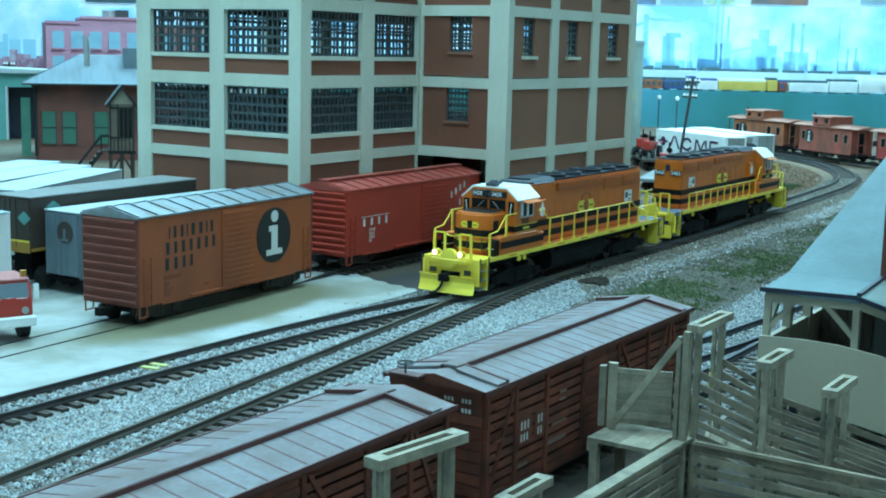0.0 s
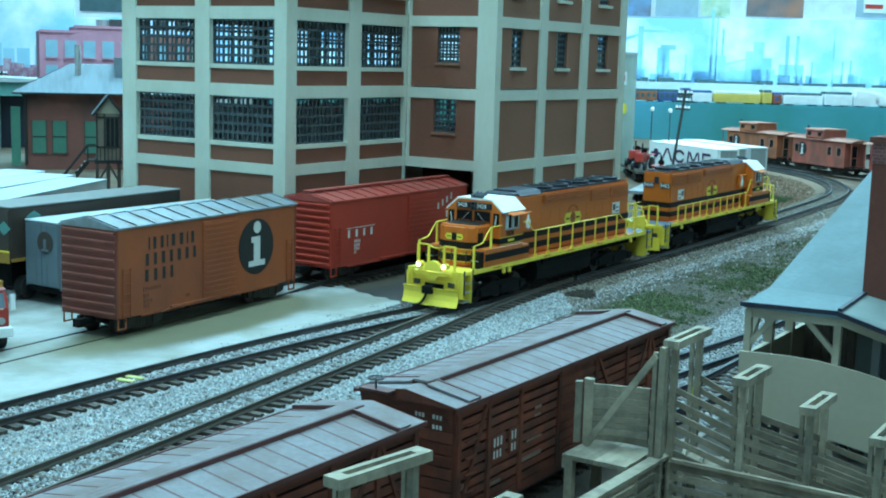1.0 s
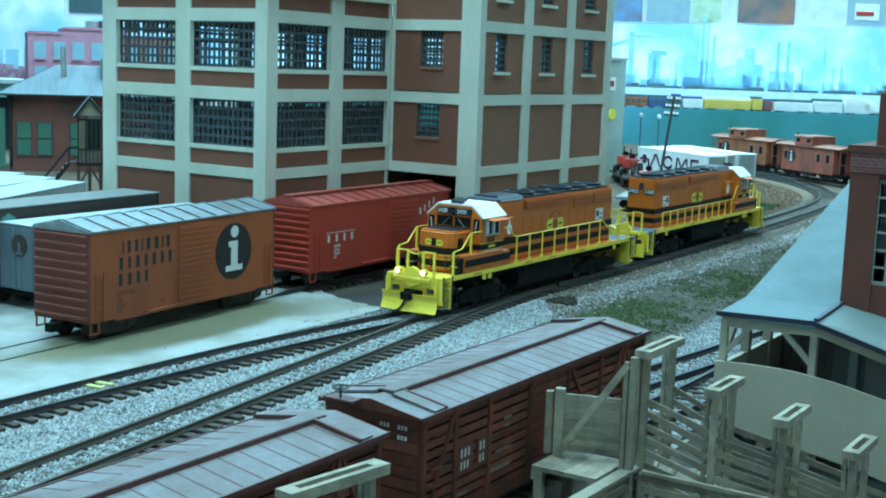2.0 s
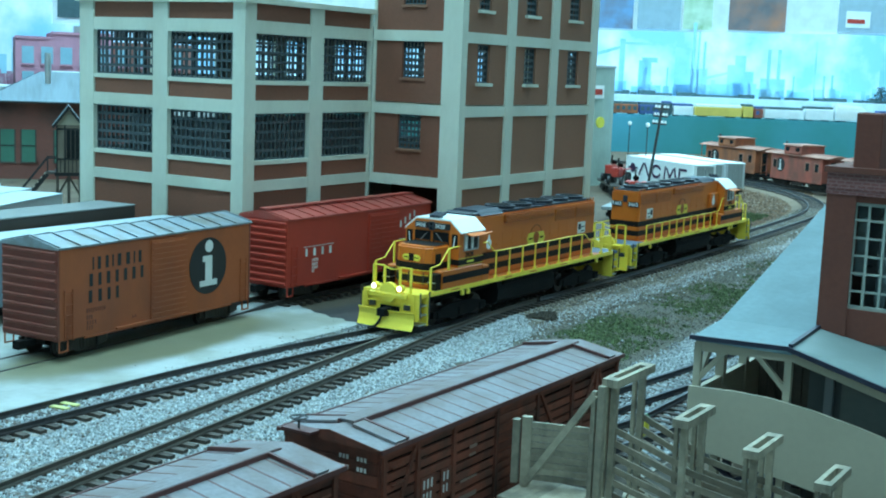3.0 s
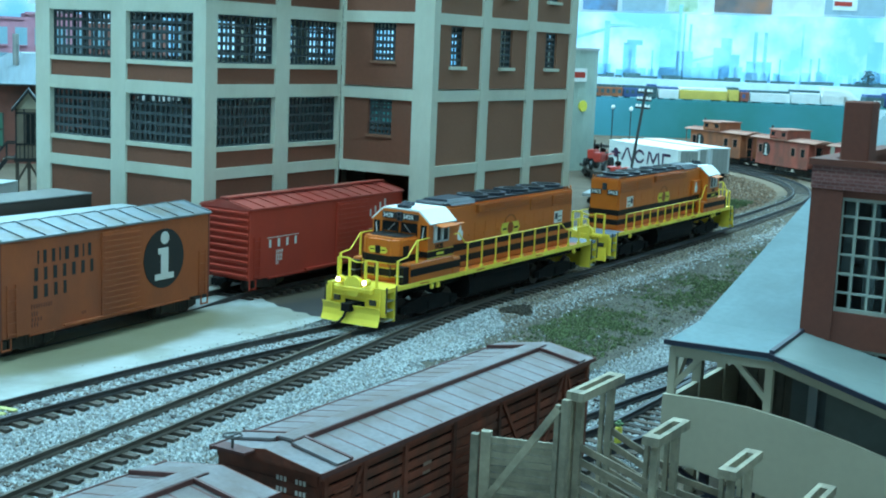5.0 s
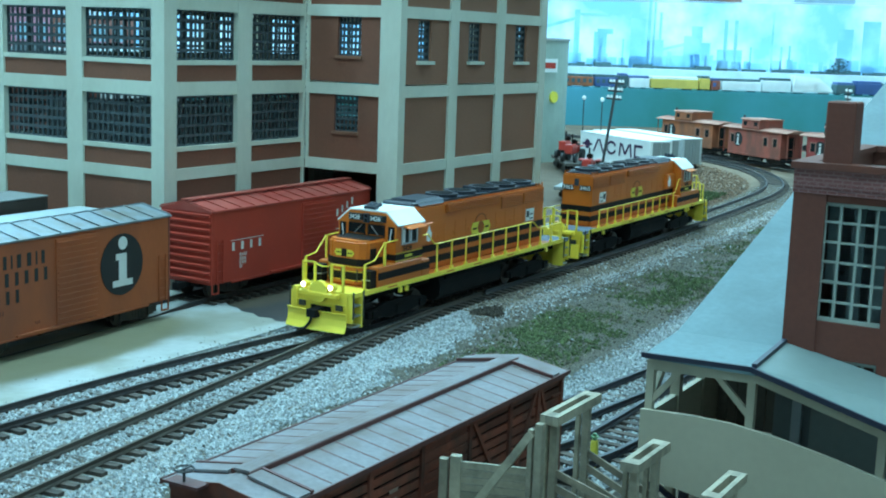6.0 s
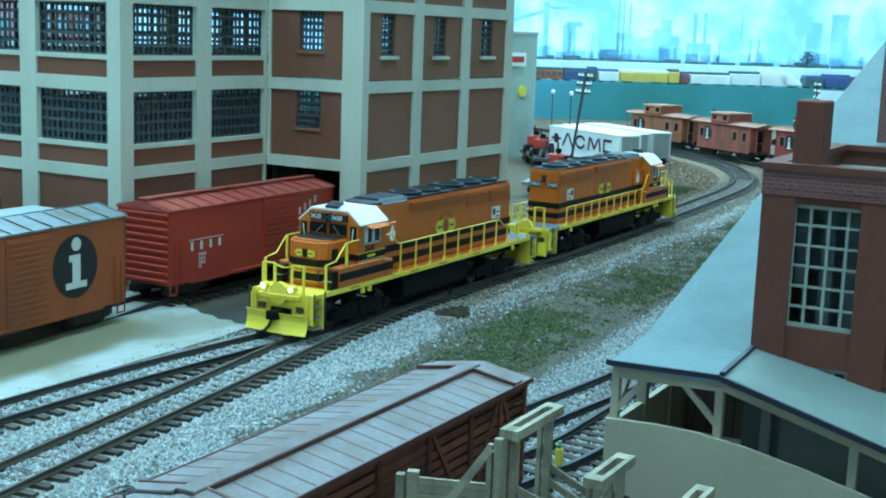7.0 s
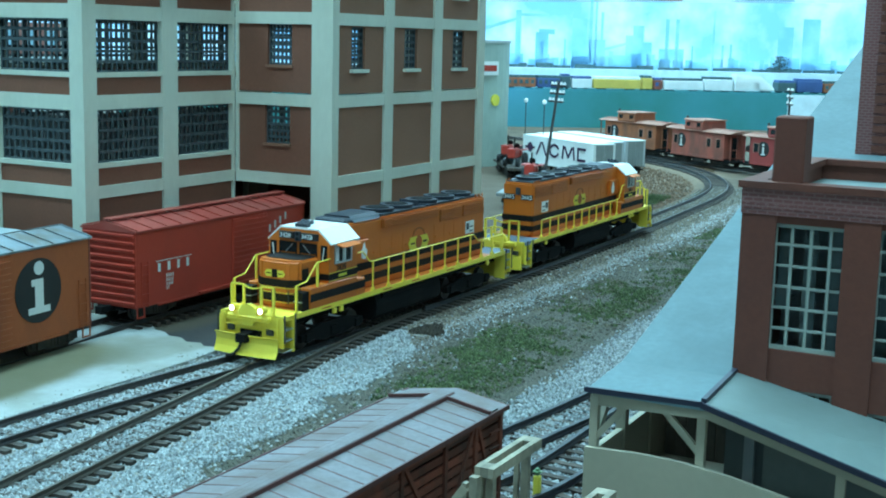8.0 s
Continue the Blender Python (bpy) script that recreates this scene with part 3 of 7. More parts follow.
slab(factory, "belt", M_trim, "x", XC + 0.05, XC + 0.55, -4.75, -0.17, 5.4, 5.98)
for a, b in D_BAYS:
    slab(factory, "belt", M_trim, "y", YD + 0.02, YD + 0.55, a, b, 5.4, 5.98)
    slab(factory, "brick_panel", M_brick_lit, "y", YD + 0.14, YD + 0.55, a, b, 1.3, 5.4)
    slab(factory, "plinth", M_trim, "y", YD + 0.04, YD + 0.55, a, b, 0, 1.3)
part("tower_back", boxes((XE - 0.5, XE, YD + 0.55, 0.0, TOP, TALL), (XC + 0.55, XE - 0.5, -0.5, 0.0, TOP + 0.3, TALL)), M_brick_lit, factory)
part("tower_roof", boxes((XC - 0.1, XE + 0.1, YD - 0.1, 0.1, TALL, TALL + 0.4)), M_trim, factory)

# ---- rolling stock ----
M_orange = paint("loco_orange", (0.61, 0.142, 0.014), 0.4, 0.05, 6, 0.05, dirt=(0.48, 0.108, 0.016), dirt_scale=0.4, dirt_amount=0.4)
M_stripe = paint("loco_dark_stripe", (0.012, 0.008, 0.007), 0.6, 0.1, 6, 0.05, spec=0.2)
M_yellow = paint("safety_yellow", (0.93, 0.71, 0.08), 0.4, 0.05, 6, 0.05, dirt=(0.70, 0.46, 0.05), dirt_scale=0.8, dirt_amount=0.35)
M_deck = paint("grey_blue_deck", (0.17, 0.22, 0.28), 0.6, 0.1, 6, 0.1)
M_hatch = paint("dark_roof_hatch", (0.030, 0.036, 0.048), 0.5, 0.15, 6, 0.1, dirt=(0.06, 0.065, 0.075), dirt_scale=0.8, dirt_amount=0.5)
# hood orange darkened for shade on bulge and grilles; also the emblem's darker tone
M_dark_orange = paint("shade_and_emblem_orange", (0.34, 0.078, 0.012), 0.5, 0.1, 6, 0.05)
M_pane = paint("dark_pane", (0.012, 0.014, 0.015), 0.2, 0.1, 2, 0.0, spec=0.3)
M_lamp = glow("headlight", (1.0, 0.97, 0.85), 5.0)
M_emblem = paint("emblem_yellow", (0.74, 0.62, 0.07), 0.5, 0.1, 6, 0.0)
M_rubber = paint("hose_rubber", (0.015, 0.015, 0.015), 0.7, 0.1, 5, 0.0)


def wheelset(parent, x, r=0.45, name="wheelset"):
    bm = bmesh.new()
    for s in (-1, 1):
        rod(bm, (x, s * 0.70, r), (x, s * 0.84, r), r, None, 18)
        rod(bm, (x, s * 0.66, r), (x, s * 0.70, r), r + 0.06, None, 18)
    rod(bm, (x, -0.7, r), (x, 0.7, r), 0.09, None, 8)
    return part(name, bm, M_wheel, parent)


def truck(parent, x, base=1.75, axles=2, side=1.02, r=0.43, mat=None):
    """A bogie: side frames with springs and journal boxes, and its wheelsets."""
    half = base * (axles - 1) / 2
    for s in (-1, 1):
        bm = bmesh.new()
        prism(bm, [(x - half - 0.45, r - 0.12), (x - half - 0.45, r + 0.18), (x - half * 0.5, r + 0.42), (x + half * 0.5, r + 0.42), (x + half + 0.45, r + 0.18), (x + half + 0.45, r - 0.12),
                   (x + half - 0.25, r - 0.12), (x + half * 0.45, r - 0.26), (x - half * 0.45, r - 0.26), (x - half + 0.25, r - 0.12)], "y", s * side - 0.09, s * side + 0.09)
        for i in range(axles):
            ax = x - half + i * base
            box(bm, ax - 0.18, ax + 0.18, s * side - 0.16, s * side + 0.16, r - 0.16, r + 0.18)
        for dx in (-0.18, 0, 0.18):
            rod(bm, (x + dx, s * (side + 0.06), r - 0.18), (x + dx, s * (side + 0.06), r + 0.22), 0.075, None, 6)
        part("side_frame", bm, mat or M_truck, parent)
    for i in range(axles):
        wheelset(parent, x - half + i * base, r)


def coupler(parent, x, way, z=0.62):
    bm = bmesh.new()
    box(bm, *sorted((x - 0.2 * way, x + 0.45 * way)), -0.11, 0.11, z - 0.12, z + 0.12)
    box(bm, *sorted((x + 0.4 * way, x + 0.75 * way)), -0.2, 0.16, z - 0.16, z + 0.17)
    part("coupler", bm, M_black, parent)


def word(parent, text_widths, h, x, y, z, mat, gap=0.22):
    """A line of lettering as plain bars, one upright for each letter, on a side that looks along -y."""
    bm = bmesh.new()
    c = x
    for w in text_widths:
        ww = w * h
        thin = ww * (0.55 if w > 0.4 else 0.8)
        box(bm, c + (ww - thin) / 2, c + (ww + thin) / 2, y - 0.012, y + 0.004, z, z + h)
        c += ww + gap * h
    return part("lettering", bm, mat, parent)


def box_car(name, p, length, half, sill, eave, ridge, m_side, m_end, m_roof, label, door, ribs, m_board=None, seams=10, end_ribs=10, rz=0.0):
    """A steel boxcar standing on its bogies; x runs along it from 0, z from the railhead."""
    t = thing(name, p, rz, label, "boxcar", "boxcars")
    L = length
    part("body", soften(boxes((0.08, L - 0.08, -half, half, sill, eave)), 0.03), m_side, t)
    for x0, x1 in ((0, 0.08), (L - 0.08, L)):
        part("end_wall", boxes((x0, x1, -half, half, sill, eave)), m_end, t)
        bm = bmesh.new()
        for i in range(end_ribs):
            z = sill + 0.2 + (eave - sill - 0.35) * i / (end_ribs - 1)
            xx = x0 - 0.05 if x0 == 0 else x1 + 0.05
            rod(bm, (xx + (0.02 if x0 == 0 else -0.02), -half + 0.08, z), (xx + (0.02 if x0 == 0 else -0.02), half - 0.08, z), 0.075, None, 6)
        part("end_ribs", bm, m_end, t)
    gable = [(-half - 0.07, eave), (half + 0.07, eave), (half + 0.07, eave + 0.07), (0, ridge), (-half - 0.07, eave + 0.07)]
    part("roof", prisms(gable, "x", (-0.06, L + 0.06)), m_roof, t)
    for i in range(seams + 1):
        x = 0.05 + (L - 0.1) * i / seams
        bm = bmesh.new()
        for s in (-1, 1):
            beam(bm, (x, s * (half + 0.05), eave + 0.11), (x, s * 0.04, ridge + 0.03), 0.065, 0.05)
        part("roof_rib", bm, m_roof, t)
    if m_board:
        part("running_board", boxes((-0.1, L + 0.1, -0.24, 0.24, ridge + 0.07, ridge + 0.12)), m_board, t)
    d0, d1 = door
    for s in (-1, 1):
        y0, y1 = sorted((s * half, s * (half + 0.07)))
        dr = part("door", boxes((d0, d1, y0, y1, sill + 0.12, eave - 0.14)), m_side, t)
        for i in range(ribs):
            z = sill + 0.3 + (eave - sill - 0.6) * i / (ribs - 1)
            part("door_rib", boxes((d0 + 0.06, d1 - 0.06, *sorted((s * (half + 0.07), s * (half + 0.11))), z - 0.035, z + 0.035)), m_side, dr)
        part("door_track", boxes((d0 - (d1 - d0) * 0.9, d1 + 0.05, *sorted((s * (half + 0.002), s * (half + 0.12))), sill + 0.02, sill + 0.1)), m_side, t)
        part("side_sill", boxes((1.4, L - 1.4, *sorted((s * half - s * 0.02, s * (half + 0.03))), sill - 0.07, sill + 0.01)), m_side, t)
        for x in (0.32, L - 0.75):
            bm = bmesh.new()
            for i in range(5):
                beam(bm, (x, s * (half + 0.05), sill + 0.15 + i * 0.42), (x + 0.43, s * (half + 0.05), sill + 0.15 + i * 0.42), 0.035)
            for dx in (0, 0.43):
                beam(bm, (x + dx, s * (half + 0.035), sill), (x + dx, s * (half + 0.035), sill + 2.0), 0.04)
            part("ladder", bm, m_side, t)
        for x in (0.3, L - 0.3):
            bm = bmesh.new()
            for dx in (-0.22, 0.22):
                beam(bm, (x + dx, s * (half - 0.02), sill), (x + dx, s * (half - 0.02), sill - 0.42), 0.05)
            beam(bm, (x - 0.24, s * (half - 0.02), sill - 0.42), (x + 0.24, s * (half - 0.02), sill - 0.42), 0.06)
            part("stirrup", bm, m_side, t)
    part("underframe", boxes((0.3, L - 0.3, -0.5, 0.5, sill - 0.25, sill)), M_black, t)
    for s in (-1, 1):
        part("brake_reservoir", rods([((L * 0.42, s * 0.7, sill - 0.2), (L * 0.55, s * 0.7, sill - 0.2))], 0.2, 10), M_truck, t)
    truck(t, 1.75)
    truck(t, L - 1.75)
    coupler(t, 0, -1)
    coupler(t, L, 1)
    return t


ic = box_car("boxcar", (-16.35, -3.5, 0.25), 12.0, 1.5, 0.81, 4.41, 4.83, M_ic, M_ic_end, M_galv, "weathered orange boxcar with galvanised roof and black lettering", (5.2, 7.5), 14, None, 11, rz=3.5)
word(ic, (0.2, 0.6, 0.6, 0.2, 0.72, 0.75, 0.2, 0.6), 0.5, 1.83, -1.5, 3.44, M_letter_k, 0.27)
word(ic, (0.66, 0.6, 0.68, 0.62, 0.66, 0.66, 0.6), 0.5, 1.6, -1.5, 2.79, M_letter_k, 0.33)
word(ic, (0.7, 0.68, 0.6, 0.56), 0.5, 1.55, -1.5, 2.13, M_letter_k, 0.37)
for zz, wd in ((1.75, (0.5,) * 9), (1.47, (0.6, 0.4, 0.6)), (1.25, (0.8, 0.5, 0.7, 0.6)), (1.05, (0.6, 0.5, 0.6))):
    word(ic, wd, 0.17, 1.5, -1.5, zz, M_ic_end)
word(ic, (0.6, 0.5, 0.6), 0.12, 4.1, -1.5, 1.15, M_ic_end)
bm = bmesh.new()
rod(bm, (8.95, -1.5, 2.77), (8.95, -1.525, 2.77), 1.27, None, 40)
part("roundel", bm, M_letter_k, ic, "black round emblem")
bm = bmesh.new()
rod(bm, (8.98, -1.52, 3.65), (8.98, -1.54, 3.65), 0.27, None, 20)
prism(bm, [(8.36, 1.87), (9.56, 1.87), (9.56, 2.13), (9.2, 2.13), (9.2, 3.23), (8.56, 3.23), (8.56, 2.97), (8.74, 2.97), (8.74, 2.13), (8.36, 2.13)], "y", -1.54, -1.524)
part("emblem_mark", bm, M_letter_w, ic, "white mark on the emblem")

gm = box_car("boxcar", (-1.55, -2.75, 0.5), 12.7, 1.5, 0.72, 4.02, 4.42, M_gmo, M_gmo, M_gmo_roof, "red boxcar with white lettering half inside the factory", (6.7, 9.5), 12, M_gmo_roof, 13)
word(gm, (0.75, 0.85, 0.75, 0.8), 0.38, 1.36, -1.5, 2.14, M_letter_w, 0.9)
for zz, wd in ((1.84, (0.7,) * 4), (1.64, (0.7, 0.7, 0.5, 0.6)), (1.46, (0.7, 0.7, 0.6, 0.4)), (1.28, (0.6, 0.5))):
    word(gm, wd, 0.15, 1.95, -1.5, zz, M_letter_w)
bm = boxes((1.3, 3.7, -1.512, -1.496, 2.6, 2.63))
part("stripe", bm, M_letter_w, gm)
for i in range(4):
    word(gm, (0.7,), 0.36, 9.6 + i * 0.44, -1.5, 2.92 + i * 0.16, M_letter_w)
word(gm, (0.7,), 0.36, 10.5, -1.5, 2.42, M_letter_w)
part("stripe", boxes((9.6, 11.2, -1.512, -1.496, 2.24, 2.27)), M_letter_w, gm)


def locomotive(p, rz, label, digits):
    """A six-axle road engine. x runs back from the front platform edge, z up from the railhead."""
    t = thing("diesel_locomotive", p, rz, label, "locomotive", "locomotives")
    L = 20.3
    for x0, x1 in ((0.02, 1.4), (18.35, L - 0.02)):
        part("end_platform", boxes((x0, x1, -1.5, 1.5, 1.58, 1.75)), M_deck if x0 > 9 else M_yellow, t, "grey-blue rear platform" if x0 > 9 else "yellow front platform")
    part("deck", boxes((1.4, 18.35, -1.5, 1.5, 1.58, 1.75)), M_orange, t)
    for s in (-1, 1):
        part("side_sill", boxes((0.72, L - 0.72, *sorted((s * 1.5, s * 1.55)), 1.58, 1.78)), M_yellow, t, "yellow sill edge")
        for x in (2.6, 7.4, 9.9, 13.2):
            part("sill_mark", boxes((x, x + 0.7, *sorted((s * 1.55, s * 1.556)), 1.65, 1.71)), M_orange, t)
        for x in (3.62, 4.12, 17.6):
            part("sill_bracket", boxes((x - 0.1, x + 0.1, *sorted((s * 1.45, s * 1.55)), 1.32, 1.54)), M_yellow, t)
    # nose with cut corners
    nose = [(1.55, -0.62), (1.55, 0.62), (1.85, 1.02), (3.2, 1.02), (3.2, -1.02), (1.85, -1.02)]
    bm = prisms(nose, "z", (1.75, 3.66))
    part("nose", soften(bm, 0.09, 3), M_orange, t)
    lid = [(1.95, -0.6), (1.95, 0.6), (2.2, 0.92), (3.18, 0.92), (3.18, -0.92), (2.2, -0.92)]
    part("nose_top", prisms(lid, "z", (3.655, 3.68)), M_stripe, t, "dark anti-glare nose top")
    ring_line = [(1.538, -0.63), (1.538, 0.63), (1.842, 1.033), (3.2, 1.033), (3.2, -1.033), (1.842, -1.033)]
    for z0, z1 in ((2.02, 2.32), (2.6, 2.9)):
        part("stripe", prisms(ring_line, "z", (z0, z1)), M_stripe, t, "dark painted stripe")
    for z in (1.98, 2.36, 2.56):
        part("pinstripe", prisms(ring_line, "z", (z - 0.012, z + 0.012)), M_emblem, t, "thin yellow pinstripe")
    for s in (-1, 1):
        # flat dark plate gives the shade of a recess that isn't cut
        part("nose_shade_plate", soften(boxes((1.95, 2.4, *sorted((s * 1.02, s * 1.045)), 2.62, 3.32)), 0.02), M_stripe, t, "dark plate standing for the shade of a nose recess")
        part("nose_step", boxes((1.4, 1.82, *sorted((s * 1.05, s * 1.46)), 1.76, 2.5)), M_stripe, t, "black step box beside the nose")
        part("step_tread", boxes((1.36, 1.8, *sorted((s * 1.03, s * 1.44)), 2.1, 2.14)), M_steel, t, "bright steel tread")
    bm = bmesh.new()
    oval = [(-0.5, 3.12), (-0.4, 3.26), (0.4, 3.26), (0.5, 3.12), (0.4, 2.98), (-0.4, 2.98)]
    prism(bm, oval, "x", 1.535, 1.56)
    part("emblem", bm, M_emblem, t, "yellow six-sided emblem")
    part("emblem_mark", boxes((1.52, 1.534, -0.13, 0.13, 2.96, 3.3), (1.52, 1.534, -0.4, -0.17, 3.1, 3.14), (1.52, 1.534, 0.17, 0.4, 3.1, 3.14)), M_stripe, t)
    part("grab_iron", beams([((1.5, -0.7, 1.95), (1.5, -0.7, 2.5)), ((1.5, 0.7, 1.95), (1.5, 0.7, 2.5)), ((1.5, 0.1, 1.95), (1.5, 0.1, 2.5))], 0.035), M_iron, t)
    # cab: faceted roof line, set-back windshields, side windows with a shade
    cab = [(-1.48, 1.75), (1.48, 1.75), (1.48, 4.2), (0.92, 4.68), (-0.92, 4.68), (-1.48, 4.2)]
    part("cab", prisms(cab, "x", (3.2, 5.3)), M_orange, t)
    rf = [(-1.56, 4.16), (-0.92, 4.7), (0.92, 4.7), (1.56, 4.16), (1.58, 4.22), (0.95, 4.77), (-0.95, 4.77), (-1.58, 4.22)]
    part("cab_roof", prisms(rf, "x", (3.24, 5.38)), M_white, t, "white cab roof")
    for ya, yb in ((-1.5, -1.482), (1.482, 1.5)):
        part("stripe", boxes((3.18, 5.31, ya, yb, 2.72, 2.98)), M_stripe, t)
        for z in (2.675, 3.0):
            part("pinstripe", boxes((3.18, 5.31, ya, yb, z, z + 0.025)), M_emblem, t)
    for y0, y1 in ((-1.48, -1.04), (1.04, 1.48)):
        part("stripe", boxes((3.182, 3.199, y0, y1, 2.72, 2.98)), M_stripe, t)
    for s in (-1, 1):
        w = part("side_window", boxes((3.66, 4.78, *sorted((s * 1.482, s * 1.5)), 3.42, 4.06)), M_pane, t, "dark cab side window")
        bm = bmesh.new()
        for a, b, z0, z1 in ((3.58, 4.86, 3.35, 3.42), (3.58, 4.86, 4.05, 4.12), (3.58, 3.67, 3.42, 4.05), (4.77, 4.86, 3.42, 4.05), (4.16, 4.24, 3.42, 4.05)):
            box(bm, a, b, *sorted((s * 1.49, s * 1.53)), z0, z1)
        part("window_frame", bm, M_steel, w, "bright metal window frame")
        part("curtain", boxes((3.7, 3.9, *sorted((s * 1.501, s * 1.51)), 3.44, 4.02), (4.3, 4.42, *sorted((s * 1.501, s * 1.51)), 3.44, 4.02)), M_white, w)
        bm = bmesh.new()
        prism(bm, [(s * 1.48, 4.2), (s * 1.92, 4.08), (s * 1.92, 4.05), (s * 1.48, 4.16)], "x", 3.62, 5.0)
        part("sun_shade", bm, M_orange, t)
        part("corner_window", boxes((3.17, 3.199, *sorted((s * 1.09, s * 1.4)), 3.5, 4.14)), M_pane, t, "dark cab door window")
        part("wiper", beams([((3.15, s * 1.2, 3.55), (3.15, s * 1.27, 4.05))], 0.03), M_white, t)
        part("windshield", boxes((3.16, 3.199, *sorted((s * 0.12, s * 0.88)), 3.74, 4.12)), M_pane, t, "dark windshield")
        bm = boxes((3.14, 3.17, *sorted((s * 0.07, s * 0.93)), 4.12, 4.17), (3.14, 3.17, *sorted((s * 0.88, s * 0.93)), 3.62, 4.12), (3.14, 3.17, *sorted((s * 0.07, s * 0.12)), 3.62, 4.12))
        part("windshield_gasket", bm, M_stripe, t)
        part("wiper", beams([((3.13, s * 0.25, 4.1), (3.13, s * 0.6, 3.74))], 0.03), M_steel, t)
        nb = part("number_board", prisms([(3.2, s * 0.2), (3.06, s * 0.2), (3.06, s * 0.86), (3.2, s * 0.98)], "z", (4.3, 4.58)), M_letter_k, t, "black number board")
        letters(digits, 0.27, M_white, nb, (3.05, s * 0.53 + 0.31, 4.345), (90, 0, -90), "number", "white number")
        letters(digits, 0.36, M_letter_k, t, (3.72 if s < 0 else 4.6, s * 1.505, 3.05), (90, 0, 0 if s < 0 else 180), "number", "black number")
        part("lettering", boxes((3.9, 4.5, *sorted((s * 1.5, s * 1.506)), 2.79, 2.9)), M_emblem, t, "small bar of yellow lettering")
    part("headlight", boxes((3.08, 3.2, -0.13, 0.13, 4.22, 4.62)), M_hatch, t)
    for z in (4.32, 4.52):
        bm = bmesh.new()
        rod(bm, (3.08, 0, z), (3.06, 0, z), 0.07, None, 10)
        part("lens", bm, M_pane, t)
    bm = bmesh.new()
    for dy in (-0.22, 0.0, 0.2):
        rod(bm, (3.3, dy, 4.86), (3.85, dy, 4.95), 0.05, 0.1, 8)
    box(bm, 3.35, 3.6, -0.3, 0.3, 4.74, 4.9)
    part("horn", bm, M_hatch, t, "black air horn cluster")
    # long hood
    part("hood", soften(boxes((5.3, 18.25, -0.93, 0.93, 1.75, 4.72)), 0.09, 2), M_orange, t)
    for z0, z1 in ((2.05, 2.36), (2.6, 2.92)):
        for row in ((5.31, 18.27, -0.95, -0.932), (5.31, 18.27, 0.932, 0.95), (18.252, 18.27, -0.932, 0.932)):
            part("stripe", boxes((*row, z0, z1)), M_stripe, t, "dark painted stripe")
    for s in (-1, 1):
        y0, y1 = sorted((s * 0.93, s * 1.12))
        part("blower_duct", soften(boxes((5.4, 6.95, y0, y1, 2.95, 4.02)), 0.1, 3), M_orange, t)
        part("brake_bulge", soften(boxes((8.1, 13.2, *sorted((s * 0.9, s * 1.06)), 4.24, 4.66)), 0.05, 2), M_dark_orange, t)
        for i in range(5):
            part("louvre", boxes((8.2, 13.1, *sorted((s * 1.06, s * 1.085)), 4.28 + i * 0.075, 4.315 + i * 0.075)), M_orange, t)
        for x0, x1 in ((13.5, 15.75), (15.85, 18.1)):
            g = part("radiator_grille", boxes((x0, x1, *sorted((s * 0.93, s * 0.96)), 3.92, 4.5)), M_dark_orange, t)
            for i in range(6):
                z = 3.98 + i * 0.092
                part("slat", boxes((x0 + 0.05, x1 - 0.05, *sorted((s * 0.96, s * 0.985)), z - 0.02, z + 0.02)), M_orange, g)
        bm = bmesh.new()
        for i in range(11):
            x = 7.1 + i * 0.98
            box(bm, x, x + 0.018, *sorted((s * 0.93, s * 0.94)), 2.9, 3.8)
        part("door_seam", bm, M_orange, t)
        for i in range(6):
            part("door_latch", boxes((7.5 + i * 1.4, 7.62 + i * 1.4, *sorted((s * 0.93, s * 0.96)), 3.2, 3.3)), M_orange, t)
        bm = bmesh.new()
        oval = [(11.5 + dx, 3.2 + dz) for dx, dz in ((-0.95, 0), (-0.78, 0.3), (0.78, 0.3), (0.95, 0), (0.78, -0.3), (-0.78, -0.3))]
        prism(bm, oval, "y", *sorted((s * 0.93, s * 0.953)))
        part("emblem", bm, M_emblem, t, "yellow emblem on the hood")
        part("emblem_mark", boxes((10.74, 11.1, *sorted((s * 0.953, s * 0.965)), 3.16, 3.24), (11.9, 12.26, *sorted((s * 0.953, s * 0.965)), 3.16, 3.24)), M_stripe, t)
        bm = bmesh.new()
        prism(bm, [(11.5 + 0.3 * math.cos(k * math.tau / 20), 3.22 + 0.3 * math.sin(k * math.tau / 20)) for k in range(20)], "y", *sorted((s * 0.93, s * 0.957)))
        part("emblem_disc", bm, M_dark_orange, t, "darker round middle of the emblem")
        bm = bmesh.new()
        arch = [0.3 + 0.26 * k for k in range(11)]
        prism(bm, [(11.5 + 0.655 * math.cos(a), 3.25 + 0.655 * math.sin(a)) for a in arch] + [(11.5 + 0.585 * math.cos(a), 3.25 + 0.585 * math.sin(a)) for a in arch[::-1]], "y", *sorted((s * 0.93, s * 0.943)))
        part("emblem_arch", bm, M_dark_orange, t, "faint arch over the emblem")
        part("placard", boxes((16.2, 17.1, *sorted((s * 0.93, s * 0.945)), 3.0, 3.62)), M_white, t, "white notice placard")
        part("placard_mark", boxes((16.28, 16.56, *sorted((s * 0.945, s * 0.953)), 3.2, 3.52), (16.62, 17.0, *sorted((s * 0.945, s * 0.953)), 3.08, 3.14), (16.62, 17.0, *sorted((s * 0.945, s * 0.953)), 3.3, 3.36)), M_hatch, t)
        bm = bmesh.new()
        prism(bm, [(6.25, 3.2), (6.45, 3.12), (6.65, 3.2), (6.68, 3.5), (6.55, 3.62), (6.45, 3.86), (6.33, 3.62), (6.22, 3.5)], "y", *sorted((s * 1.12, s * 1.14)))
